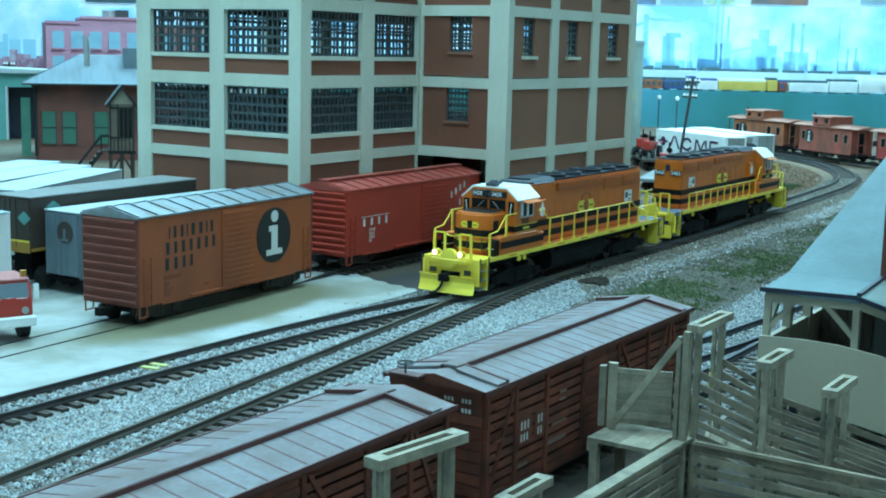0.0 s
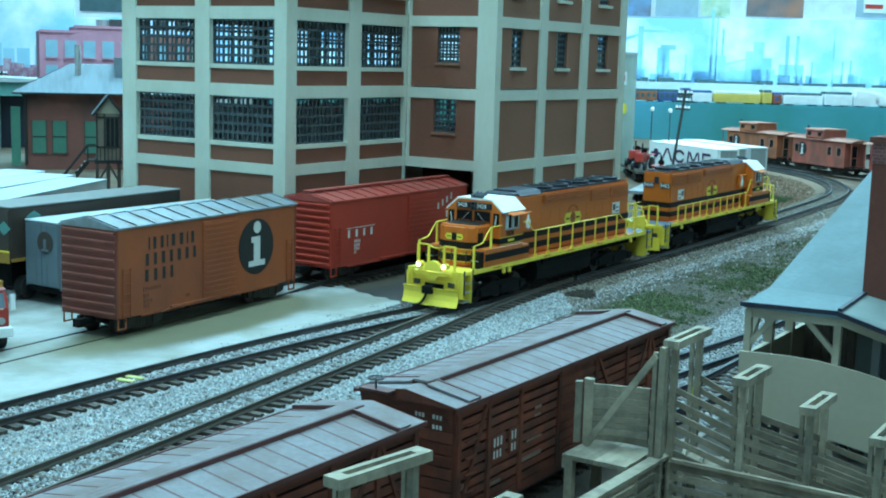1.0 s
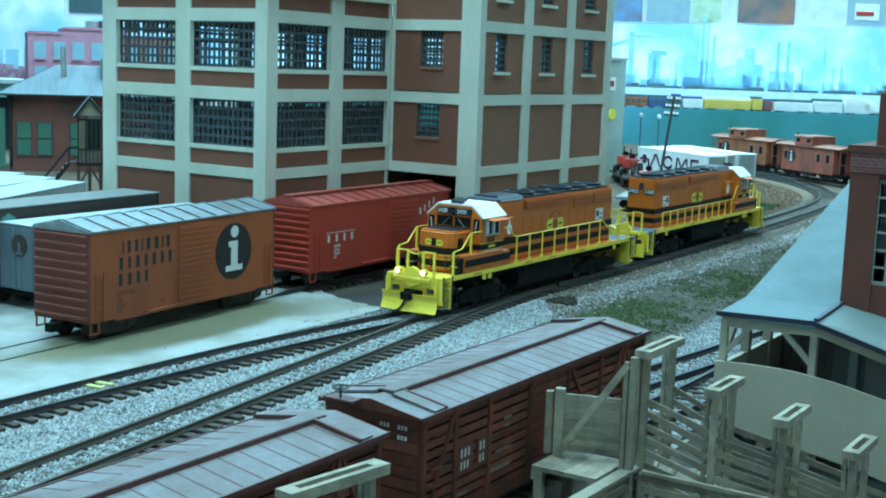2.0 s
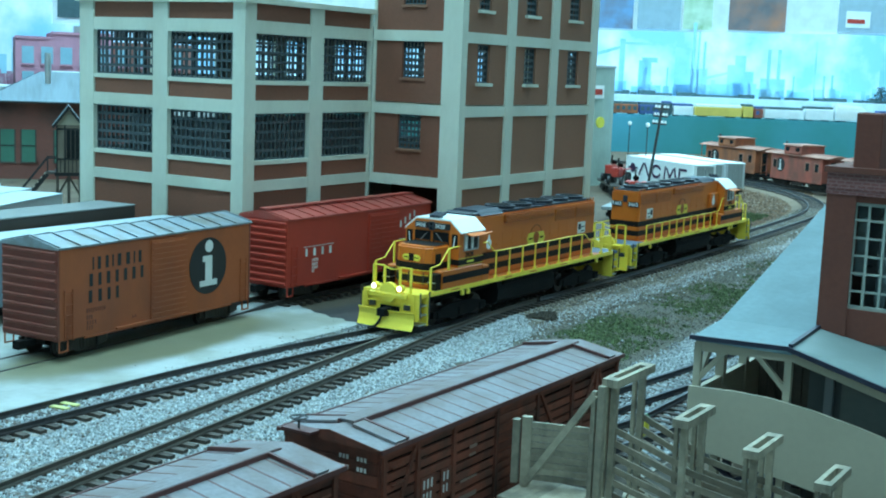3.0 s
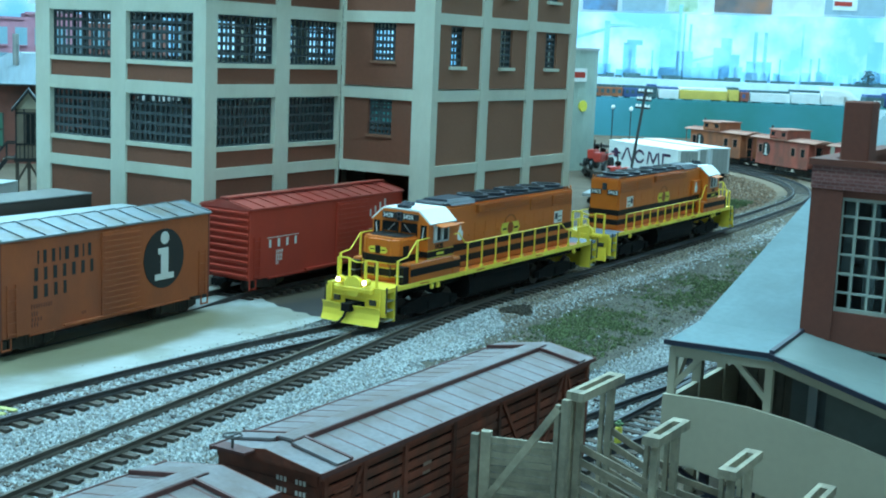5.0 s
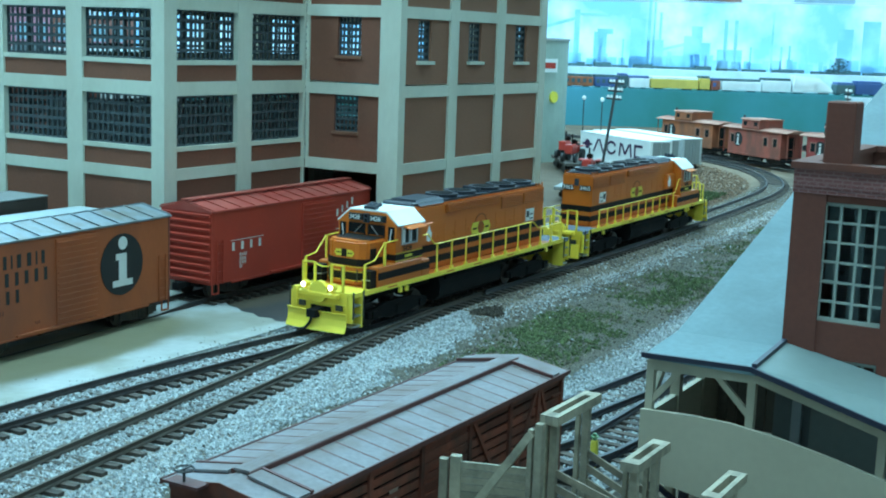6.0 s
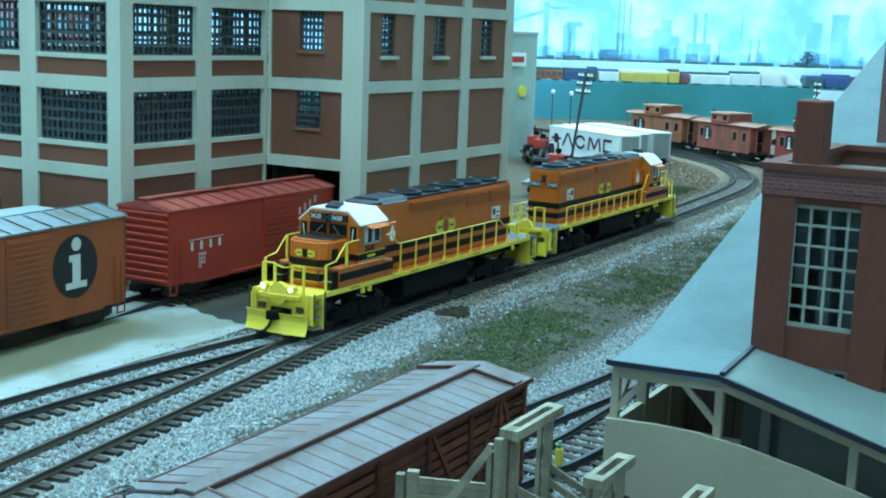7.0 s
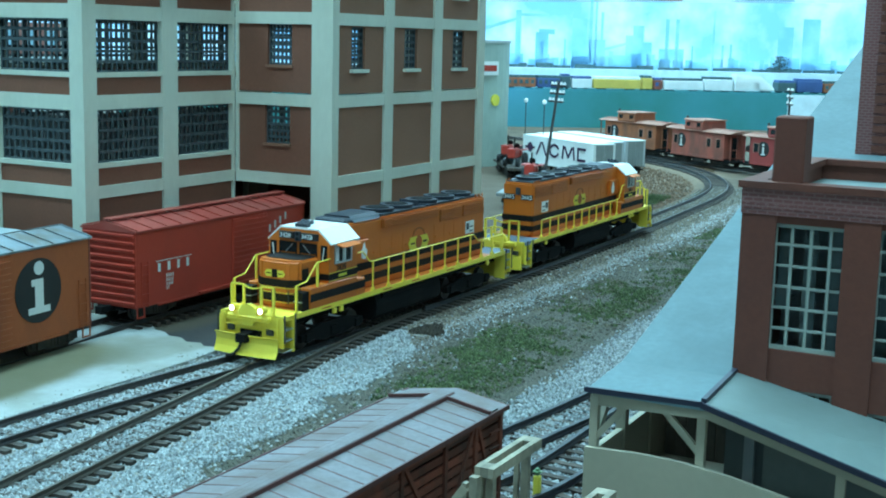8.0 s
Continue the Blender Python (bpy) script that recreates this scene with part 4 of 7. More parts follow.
        part("crest", bm, M_white, t, "white crest")
    # roof gear
    part("roof_hatch", soften(boxes((5.45, 8.3, -0.78, 0.78, 4.72, 4.9)), 0.06), M_hatch, t, "dark roof hatch")
    part("hatch_slope", prisms([(-0.9, 4.72), (0.9, 4.72), (0.6, 4.98), (-0.6, 4.98)], "x", (6.0, 8.1)), M_hatch, t)
    part("roof_walk", boxes((8.32, 18.0, -0.78, 0.78, 4.721, 4.79)), M_hatch, t, "dark roof panel")
    for x in (9.3, 11.0, 13.35, 15.1, 16.85):
        bm = bmesh.new()
        box(bm, x - 0.84, x + 0.84, -0.82, 0.82, 4.79, 4.83)
        rod(bm, (x, 0, 4.83), (x, 0, 4.98), 0.74, 0.78, 24)
        fan = part("fan_housing", bm, M_hatch, t, "black roof fan housing")
        bm = bmesh.new()
        rod(bm, (x, 0, 4.981), (x, 0, 5.01), 0.56, 0.5, 18)
        part("fan_guard", bm, M_black, fan)
    part("exhaust", boxes((12.05, 12.27, -0.45, 0.45, 4.72, 5.05)), M_hatch, t)
    for s in (-1, 1):
        for x in (17.4, 17.75, 18.1):
            part("lift_ring", rods([((x, s * 0.85, 4.7), (x, s * 0.85, 4.86))], 0.035, 6), M_orange, t)
    # rear end of the hood
    part("rear_headlight", boxes((18.25, 18.34, -0.13, 0.13, 4.05, 4.45)), M_hatch, t)
    for s in (-1, 1):
        nb = part("number_board", boxes((18.25, 18.31, *sorted((s * 0.2, s * 0.88)), 3.78, 4.08)), M_letter_k, t, "black number board")
        letters(digits, 0.33, M_white, nb, (18.325, s * 0.54 - 0.32, 3.83), (90, 0, 90), "number", "white number")
    # handrails
    bm_top = []
    for s in (-1, 1):
        y = s * 1.5
        # one side steps down to the rear deck, the other runs level and ends at the hood
        level = 3.06 if s < 0 else 2.76
        xs = [6.58 + 1.3 * i for i in range(8)] + [16.9, 18.1, 19.3] if s < 0 else [6.58 + 1.17 * i for i in range(11)]
        for x in xs:
            h = level if x < 16.2 or s > 0 else 2.68
            bm = bmesh.new()
            beam(bm, (x, y, 1.75), (x, y, h), 0.062)
            box(bm, x - 0.09, x + 0.09, y - 0.06, y + 0.06, 1.75, 1.9)
            part("stanchion", bm, M_yellow, t)
        run = [(5.35, y, 3.58), (5.75, y, 3.58), (6.3, y, level + 0.04), (6.58, y, level)]
        run += [(15.75, y, level), (16.0, y, level - 0.02), (16.55, y, 2.68), (19.3, y, 2.68)] if s < 0 else [(18.28, y, level)]
        part("handrail", rods(list(zip(run, run[1:])), 0.03, 6), M_yellow, t)
        run = [(0.9, y, 2.87), (1.6, y, 2.95), (2.3, y, 3.6), (3.3, y, 3.62)]
        part("handrail", rods(list(zip(run, run[1:])), 0.03, 6), M_yellow, t)
        for x, z0, h in ((0.9, 1.75, 2.87), (2.35, 2.62, 3.6)):
            part("stanchion", beams([((x, y, z0), (x, y, h))], 0.085), M_yellow, t)
        part("battery_box", soften(boxes((1.84, 5.28, *sorted((s * 1.06, s * 1.53)), 1.76, 2.62)), 0.04), M_orange, t)
        part("stripe", boxes((1.83, 5.9, *sorted((s * 1.532, s * 1.545)), 2.06, 2.38)), M_stripe, t)
        part("sand_box", soften(boxes((5.28, 5.92, *sorted((s * 0.95, s * 1.53)), 1.76, 2.5)), 0.04), M_orange, t)
    for xe in (0.1, L - 0.1):
        for y in (-1.0, -0.42, 0.42, 1.0):
            part("stanchion", beams([((xe, y, 1.75), (xe, y, 2.86))], 0.09), M_yellow, t)
        for a, b in ((-1.0, -0.42), (0.42, 1.0)):
            part("end_rail", beams([((xe, a, 2.86), (xe, b, 2.86))], 0.06), M_yellow, t)
        sag = [(-0.42, 2.84), (-0.22, 2.76), (0, 2.73), (0.22, 2.76), (0.42, 2.84)]
        part("chain", beams([((xe, a[0], a[1]), (xe, b[0], b[1])) for a, b in zip(sag, sag[1:])], 0.05), M_yellow, t)
    # pilots, plough, steps and couplers at both ends
    for e, front in ((0.0, 1), (L, -1)):
        f = front

        def X(a):
            return e + a * f

        def bx(a, b, *rest):
            return (*sorted((X(a), X(b))), *rest)

        part("pilot", boxes(bx(0.0, 0.14, -1.42, 1.42, 0.55, 1.75)), M_yellow, t)
        part("pilot_rib", boxes(bx(-0.05, 0.0, -1.3, -1.24, 1.0, 1.7), bx(-0.05, 0.0, 1.24, 1.3, 1.0, 1.7), bx(-0.04, 0.0, -1.3, 1.3, 1.22, 1.27)), M_yellow, t)
        part("anticlimber", soften(boxes(bx(-0.26, 0.0, -0.98, 0.98, 1.5, 1.74)), 0.05), M_yellow, t)
        part("anticlimber_rib", boxes(bx(-0.29, -0.262, -0.96, 0.96, 1.55, 1.58), bx(-0.29, -0.262, -0.96, 0.96, 1.65, 1.68)), M_yellow, t)
        bm = bmesh.new()
        if f > 0:
            curve = [(-0.40, 1.0), (-0.32, 0.9), (-0.29, 0.7), (-0.34, 0.45), (-0.46, 0.2)]
            rings = []
            for u in (-1.48, -0.75, 0.0, 0.75, 1.48):
                fwd = -0.14 * (1 - abs(u) / 1.48)
                rings.append([[bm.verts.new((X(a + fwd + dx), u, z)) for a, z in curve] for dx in (0.0, 0.06)])
            for q, w in zip(rings, rings[1:]):
                for side in (0, 1):
                    for k in range(4):
                        bm.faces.new((q[side][k], w[side][k], w[side][k + 1], q[side][k + 1]))
                for k in (0, 4):
                    bm.faces.new((q[0][k], w[0][k], w[1][k], q[1][k]))
            for q in (rings[0], rings[-1]):
                for k in range(4):
                    bm.faces.new((q[0][k], q[0][k + 1], q[1][k + 1], q[1][k]))
            bmesh.ops.recalc_face_normals(bm, faces=bm.faces)
            for u in (-0.9, 0.9):
                box(bm, *bx(-0.3, 0.0, u - 0.05, u + 0.05, 0.3, 0.9))
        else:
            box(bm, *bx(-0.12, 0.0, -1.3, 1.3, 0.22, 0.98))
        part("plough", bm, M_yellow, t, "yellow plough blade")
        bm = bmesh.new()
        rod(bm, (X(-0.24), 0, 1.74), (X(-0.02), 0, 1.74), 0.44, None, 24)
        part("end_dome", bm, M_yellow, t)
        for s in (-1, 1):
            st = part("step_well", boxes(bx(0.66, 0.74, *sorted((s * 0.95, s * 1.55)), 0.3, 1.58), bx(0.0, 0.08, *sorted((s * 1.0, s * 1.55)), 0.55, 1.58)), M_yellow, t)
            for z in (0.36, 0.78, 1.2):
                part("tread", boxes(bx(0.06, 0.66, *sorted((s * 1.02, s * 1.52)), z, z + 0.06)), M_steel, st, "bright steel tread")
            part("step_back", boxes(bx(0.06, 0.66, *sorted((s * 0.94, s * 0.98)), 0.36, 1.58)), M_yellow, t)
            bm = bmesh.new()
            for a in (0.0, 0.72):
                beam(bm, (X(a), s * 1.6, 0.75), (X(a), s * 1.6, 1.85), 0.05)
            part("grab_iron", bm, M_iron, t)
            if f > 0:
                bm = bmesh.new()
                rod(bm, (X(-0.05), s * 0.68, 1.98), (X(-0.34), s * 0.68, 1.98), 0.15, None, 14)
                dl = part("ditch_light", bm, M_yellow, t)
                bm = bmesh.new()
                rod(bm, (X(-0.342), s * 0.68, 1.98), (X(-0.36), s * 0.68, 1.98), 0.105, None, 14)
                part("lens", bm, M_lamp, dl, "lit white lens")
            part("mu_hose_rack", boxes(bx(-0.1, 0.0, *sorted((s * 0.78, s * 1.08)), 1.02, 1.25)), M_iron, t)
        bm = boxes(bx(-0.55, 0.0, -0.17, 0.17, 0.78, 1.08), bx(-0.75, -0.4, -0.23, 0.2, 0.74, 1.08))
        part("coupler", bm, M_black, t, "dark knuckle coupler")
        part("coupler_pocket", boxes(bx(-0.05, 0.0, -0.5, 0.5, 0.84, 1.12)), M_black, t)
        hose = [(X(-0.45), 0.12, 0.75), (X(-0.55), 0.2, 0.45), (X(-0.6), 0.4, 0.22), (X(-0.62), 0.75, 0.12)]
        part("air_hose", rods(list(zip(hose, hose[1:])), 0.055, 6), M_rubber, t)
    # running gear
    truck(t, 4.05, 1.85, 3, 1.08, 0.5, M_black)
    truck(t, 16.3, 1.85, 3, 1.08, 0.5, M_black)
    tank = [(-1.3, 0.55), (-1.05, 0.32), (1.05, 0.32), (1.3, 0.55), (1.35, 1.0), (1.2, 1.45), (-1.2, 1.45), (-1.35, 1.0)]
    part("fuel_tank", prisms(tank, "x", (7.2, 13.0)), M_black, t)
    part("underframe", boxes((0.3, L - 0.3, -0.75, 0.75, 1.1, 1.58)), M_black, t)
    for s in (-1, 1):
        part("air_tank", rods([((7.7, s * 1.15, 1.38), (12.4, s * 1.15, 1.38))], 0.2, 10), M_black, t)
    return t


locomotive((-3.3, -11.6, 0.5), -0.5, "orange diesel locomotive with yellow handrails and white cab roof", "3428")
locomotive((39.75, -11.7, 0.5), 179.6, "orange diesel locomotive with white cab roof, coupled tail first", "3465")


M_letter_f = paint("faded_lettering", (0.24, 0.15, 0.115), 0.7, 0.2, 9, 0.0, dirt_amount=0.8)
M_letter_d = paint("dulled_lettering", (0.56, 0.53, 0.49), 0.7, 0.1, 9, 0.0, dirt_amount=0.6)


def ring(bm, c, big, small, n=12):
    """A level hoop round c."""
    rows = []
    for k in range(n):
        a = k * math.tau / n
        rows.append([bm.verts.new((c[0] + (big + du) * math.cos(a), c[1] + (big + du) * math.sin(a), c[2] + dz)) for du, dz in ((small, 0), (0, small), (-small, 0), (0, -small))])
    for k in range(n):
        r, q = rows[k], rows[(k + 1) % n]
        for i in range(4):
            bm.faces.new((r[i], q[i], q[(i + 1) % 4], r[(i + 1) % 4]))


def stock_car(p):
    t = thing("stock_car", p, 0, "brown slatted wooden stock car with weathered panelled roof", "stock car", "stock cars")
    L, half, sill, eave, ridge = 12.65, 1.36, 0.45, 3.12, 3.41
    part("floor", boxes((0.1, L - 0.1, -half + 0.05, half - 0.05, sill - 0.15, sill + 0.1)), M_stock, t)
    for x0, x1 in ((0.0, 0.1), (L - 0.1, L)):
        part("end_wall", boxes((x0, x1, -half, half, sill - 0.1, eave)), M_stock, t)
        for i in range(9):
            z = sill + (eave - sill) * i / 9
            part("end_board", boxes((x0 - 0.03 if x0 == 0 else x1, x0 if x0 == 0 else x1 + 0.03, -half + 0.06, half - 0.06, z + 0.02, z + 0.27)), M_stock, t)
    gable = [(-half - 0.12, eave), (half + 0.12, eave), (half + 0.12, eave + 0.05), (0, ridge), (-half - 0.12, eave + 0.05)]
    part("roof", prisms(gable, "x", (-0.12, L + 0.12)), M_stock_roof, t, "greyed sheet roof")
    for x0, x1 in ((-0.15, -0.121), (L + 0.121, L + 0.15)):
        part("gable_board", prisms(gable, "x", (x0, x1)), M_stock, t)
    for i in range(1, 22):
        x = -0.12 + (L + 0.24) * i / 22
        for s in (-1, 1):
            part("roof_seam", beams([((x, s * (half + 0.06), eave + 0.055), (x, s * 0.2, ridge - 0.042))], 0.05, 0.024), M_stock_board, t)
    part("running_board", boxes((0.55, L - 0.55, -0.2, -0.07, ridge + 0.02, ridge + 0.08), (0.55, L - 0.55, -0.064, 0.066, ridge + 0.02, ridge + 0.08), (0.55, L - 0.55, 0.072, 0.2, ridge + 0.02, ridge + 0.08)), M_stock_roof, t, "greyed wooden running board")
    for y in (-0.24, 0.2):
        part("board_edge", boxes((0.5, L - 0.5, y, y + 0.03, ridge - 0.04, ridge + 0.07)), M_stock_board, t, "dark running board edge")
    for s in (-1, 1):
        part("eave_trim", boxes((-0.15, L + 0.15, *sorted((s * (half + 0.12), s * (half + 0.16))), eave - 0.04, eave + 0.075)), M_stock_board, t, "dark eave strip")
    # added black sheet along the middle stops light showing through the slats
    part("light_stop", boxes((0.15, L - 0.15, -0.04, 0.04, sill + 0.1, eave - 0.05)), M_black, t)
    for x in (0.55, L - 0.75):
        inner = 0.36 if x < 1 else -0.16
        for s in (-1, 1):
            part("roof_walk", beams([((x + 0.1, s * 0.25, ridge + 0.02), (x + 0.1, s * (half + 0.1), eave + 0.10))], 0.44, 0.05), M_stock_roof, t, "greyed wooden roof walk")
            part("walk_edge", beams([((x + inner, s * 0.22, ridge + 0.03), (x + inner, s * (half + 0.12), eave + 0.11))], 0.07, 0.085), M_stock_board, t)
    part("brake_platform", boxes((-0.5, -0.12, 0.25, 1.1, ridge - 0.12, ridge - 0.06)), M_stock_board, t)
    bm = bmesh.new()
    ring(bm, (-0.35, 0.7, ridge + 0.2), 0.2, 0.025)
    beam(bm, (-0.55, 0.7, ridge + 0.2), (-0.15, 0.7, ridge + 0.2), 0.03)
    wheel = part("brake_wheel", bm, M_iron, t)
    part("brake_staff", rods([((-0.35, 0.7, ridge - 0.06), (-0.35, 0.7, ridge + 0.2))], 0.03, 6), M_iron, wheel)
    d0, d1 = 5.3, 7.3
    rows = 10
    for s in (-1, 1):
        yo = sorted((s * (half - 0.06), s * half))
        for i in range(rows):
            z = sill + 0.05 + (eave - sill - 0.08) * i / rows
            for a, b in ((0.1, d0), (d1, L - 0.1)):
                part("slat", boxes((a, b, *yo, z, z + 0.185)), M_stock, t)
        for x in [0.12, 1.5, 3.1, d0 - 0.1, d1 + 0.1, 9.5, 11.1, L - 0.12]:
            part("post", boxes((x - 0.07, x + 0.07, *sorted((s * half, s * (half + 0.07))), sill - 0.1, eave)), M_stock, t)
        for xa, xb, up in ((0.2, 1.45, 1), (7.5, 9.4, -1), (9.6, 11.0, 1), (11.2, 12.4, -1)):
            za, zb = (sill, eave - 0.05) if up > 0 else (eave - 0.05, sill)
            part("brace", beams([((xa, s * (half + 0.03), za), (xb, s * (half + 0.03), zb))], 0.06, 0.11), M_stock, t)
        door = part("door", boxes((d0, d1, *sorted((s * (half - 0.05), s * (half - 0.001))), sill, eave - 0.1)), M_stock, t)
        for i in range(rows - 1):
            z = sill + 0.16 + (eave - sill - 0.4) * i / (rows - 1)
            part("slat", boxes((d0, d1, *sorted((s * half, s * (half + 0.04))), z, z + 0.16)), M_stock, door)
        part("side_sill", boxes((0, L, *sorted((s * (half - 0.1), s * (half + 0.02))), sill - 0.22, sill + 0.03)), M_stock, t)
        part("eave_board", boxes((0, L, *sorted((s * (half - 0.02), s * (half + 0.06))), eave - 0.16, eave - 0.004)), M_stock, t)
        for x in (0.35, L - 0.85):
            for i in range(6):
                part("rung", beams([((x, s * (half + 0.1), sill + 0.1 + i * 0.42), (x + 0.5, s * (half + 0.1), sill + 0.1 + i * 0.42))], 0.06, 0.045), M_stock, t)
    for y, z in ((-1.0, 2.78), (-0.5, 2.78), (-1.0, 2.54), (-0.5, 2.54)):
        for k in range(3):
            part("lettering", boxes((-0.045, -0.032, y + k * 0.1, y + k * 0.1 + 0.06, z, z + 0.1)), M_letter_d, t)
    for x0, x1 in ((1.66, 2.32), (2.55, 3.0)):
        part("sign_board", boxes((x0, x1, -half - 0.05, -half, 1.38, 2.05)), M_stock, t)
    for z, h in ((1.76, 0.22), (1.46, 0.2)):
        word(t, (0.5, 0.55, 0.5), h, 1.72, -half - 0.05, z, M_letter_d)
        word(t, (0.5, 0.5), h, 2.6, -half - 0.05, z, M_letter_d)
    for x0, x1, z0, z1 in ((3.1, 4.3, 0.98, 1.1), (1.7, 2.2, 0.78, 0.86), (3.9, 4.25, 2.25, 2.33), (3.9, 4.2, 2.05, 2.12)):
        part("lettering", boxes((x0, x1, -half - 0.012, -half - 0.001, z0, z1)), M_letter_f, t, "faded bar of lettering")
    part("lettering", boxes((3.5, 4.3, -half - 0.012, -half - 0.001, 1.46, 1.52)), M_letter_f, t, "faded bar of lettering")
    part("underframe", boxes((0.3, L - 0.3, -0.5, 0.5, sill - 0.2, sill)), M_black, t)
    truck(t, 1.8)
    truck(t, L - 1.8)
    coupler(t, 0, -1)
    coupler(t, L, 1)
    return t


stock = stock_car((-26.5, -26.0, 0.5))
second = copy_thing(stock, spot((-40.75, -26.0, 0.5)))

# ---- stock pens and the loading chute ----


def portal(p, width, height, rz=0.0):
    """Two posts under a slotted cap."""
    t = thing("chute_portal", p, rz, "greyed timber portal with a slotted cap beam", "portal", "chute portals")
    for x in (0.12, width - 0.12):
        part("post", boxes((x - 0.075, x + 0.075, -0.08, 0.08, 0, height - 0.2)), M_fence, t)
        part("post", boxes((x - 0.05, x + 0.05, 0.15, 0.25, 0, height - 0.2)), M_fence, t)
    for y in (-0.2, 0.09):
        part("cap_beam", boxes((-0.2, width + 0.2, y, y + 0.12, height - 0.2, height)), M_fence, t)
    for x in (-0.2, width - 0.12):
        part("cap_block", boxes((x, x + 0.32, -0.08, 0.09, height - 0.2, height)), M_fence, t)
    return t


PORT = [(-21.35, -30.6, 1.9, 4.86), (-21.1, -32.35, 1.45, 4.12), (-20.2, -33.8, 1.5, 3.44), (-19.45, -35.35, 1.45, 2.75), (-18.7, -36.9, 1.45, 2.1)]
for x, y, w, h in PORT:
    portal((x, y, 0), w, h)
portal((-33.9, -29.6, 0), 2.05, 4.45, -8)
portal((-29.5, -29.75, 0), 1.5, 2.45, 0)
for side in (0, 1):
    f = thing("chute_fence", (0, 0, 0), 0, "sloping greyed board fence of the cattle chute", "fence", "chute fences")
    for (x0, y0, w0, h0), (x1, y1, w1, h1) in zip(PORT, PORT[1:]):
        xa, xb = x0 + (w0 - 0.12 if side else 0.12), x1 + (w1 - 0.12 if side else 0.12)
        for i in range(7):
            za, zb = h0 - 1.3 - 0.33 * i, h1 - 1.2 - 0.31 * i
            if zb > -0.05:
                part("board", beams([((xa, y0, max(za, 0.1)), (xb, y1, max(zb, 0.1)))], 0.06, 0.155), M_pen, f)
ramp = thing("chute_ramp", (0, 0, 0), 0, "cleated timber ramp rising to the dock", "ramp")
part("ramp_deck", beams([((-20.4, -30.6, 1.55), (-18.2, -36.9, 0.2))], 1.5, 0.12), M_fence, ramp)
for i in range(14):
    u = i / 14
    part("cleat", beams([((-21.0 + 2.2 * u, -30.8 - 6.2 * u, 1.63 - 1.32 * u), (-19.8 + 2.2 * u, -30.5 - 6.2 * u, 1.63 - 1.32 * u))], 0.1, 0.08), M_fence, ramp)

dock = thing("loading_dock", (0, 0, 0), 0, "greyed plank loading dock on posts beside the stock car", "dock")
for i in range(8):
    part("plank", boxes((-22.6, -20.75, -30.0 + 0.225 * i, -30.0 + 0.225 * i + 0.219, 1.6, 1.72)), M_fence, dock)
for x in (-22.5, -20.9):
    for y in (-29.9, -28.4):
        part("post", boxes((x - 0.11, x + 0.11, y - 0.11, y + 0.11, 0, 1.6)), M_fence, dock)
part("joist", boxes((-22.6, -20.8, -28.35, -28.2, 1.35, 1.6), (-22.6, -20.8, -30.05, -29.9, 1.35, 1.6)), M_fence, dock)
part("rail_board", boxes((-22.55, -20.85, -29.96, -29.9, 0.7, 0.95)), M_fence, dock)
gate = thing("loading_gate", (-21.3, -28.25, 1.72), -72, "greyed solid board gate standing on the dock", "gate")
part("gate_post", boxes((-0.1, 0.14, -0.1, 0.1, 0, 1.75)), M_fence, gate)
part("gate_post", boxes((-0.34, -0.16, -0.1, 0.1, 0, 1.66)), M_fence, gate)
for i in range(9):
    part("board", boxes((0.14, 1.6, -0.03, 0.05, 0.1 + 0.172 * i, 0.1 + 0.172 * i + 0.145)), M_fence, gate)
for i in range(4):
    part("board", boxes((1.62, 2.05, 0.05, 0.1, 0.1 + 0.36 * i, 0.1 + 0.36 * i + 0.16)), M_fence, gate)
to_gate = Matrix.Rotation(radians(72), 3, "Z")
part("brace", beams([(to_gate @ Vector((-0.28, -0.1, 0.0)), to_gate @ Vector((-0.42, -2.05, 2.75)))], 0.1, 0.17), M_fence, gate)
solo("chute_post", boxes((-21.75, -21.58, -30.55, -30.38, 0, 4.7), (-21.75, -21.6, -30.33, -30.22, 0, 4.55)), M_fence, "pair of greyed posts at the chute mouth", "post")


def pen_fence(p, q, posts, label, outer=-1, cap=0.34):
    f = thing("pen_fence", (0, 0, 0), 0, label, "fence", "pen fences")
    p, q = Vector(p), Vector(q)
    side = (q - p).normalized().cross(Vector((0, 0, 1))) * 0.12
    for i in range(posts + 1):
        c = p.lerp(q, i / posts) + side * outer
        part("post", boxes((c.x - 0.1, c.x + 0.1, c.y - 0.1, c.y + 0.1, 0, 1.72)), M_fence, f)
    for k, z in enumerate((0.16, 0.46, 0.76, 1.06, 1.36, 1.64)):
        for i in range(posts):
            a, b = p.lerp(q, i / posts), p.lerp(q, (i + 1) / posts)
            dz = random.uniform(-0.02, 0.02)
            part("board", beams([((a.x, a.y, z + dz), (b.x, b.y, z - dz))], 0.06, 0.18), M_pen, f)
    part("cap_board", beams([((p.x, p.y, 1.78), (q.x, q.y, 1.78))], cap, 0.09), M_fence if cap > 0.2 else M_pen, f)
    return f


pen_fence((-20.8, -30.45, 0), (-33.0, -30.25, 0), 6, "greyed horizontal board pen fence with a wide cap board", 1)
pen_fence((-21.5, -30.75, 0), (-21.7, -41.0, 0), 5, "greyed horizontal board pen fence beside the chute", -1, 0.14)
solo("pen_ground", prisms([(-34, -30.5), (-21, -30.6), (-21, -42), (-34, -42)], "z", (0.002, 0.05)), M_earth, "brown trampled earth of the stock pen", "ground", kind="structure")

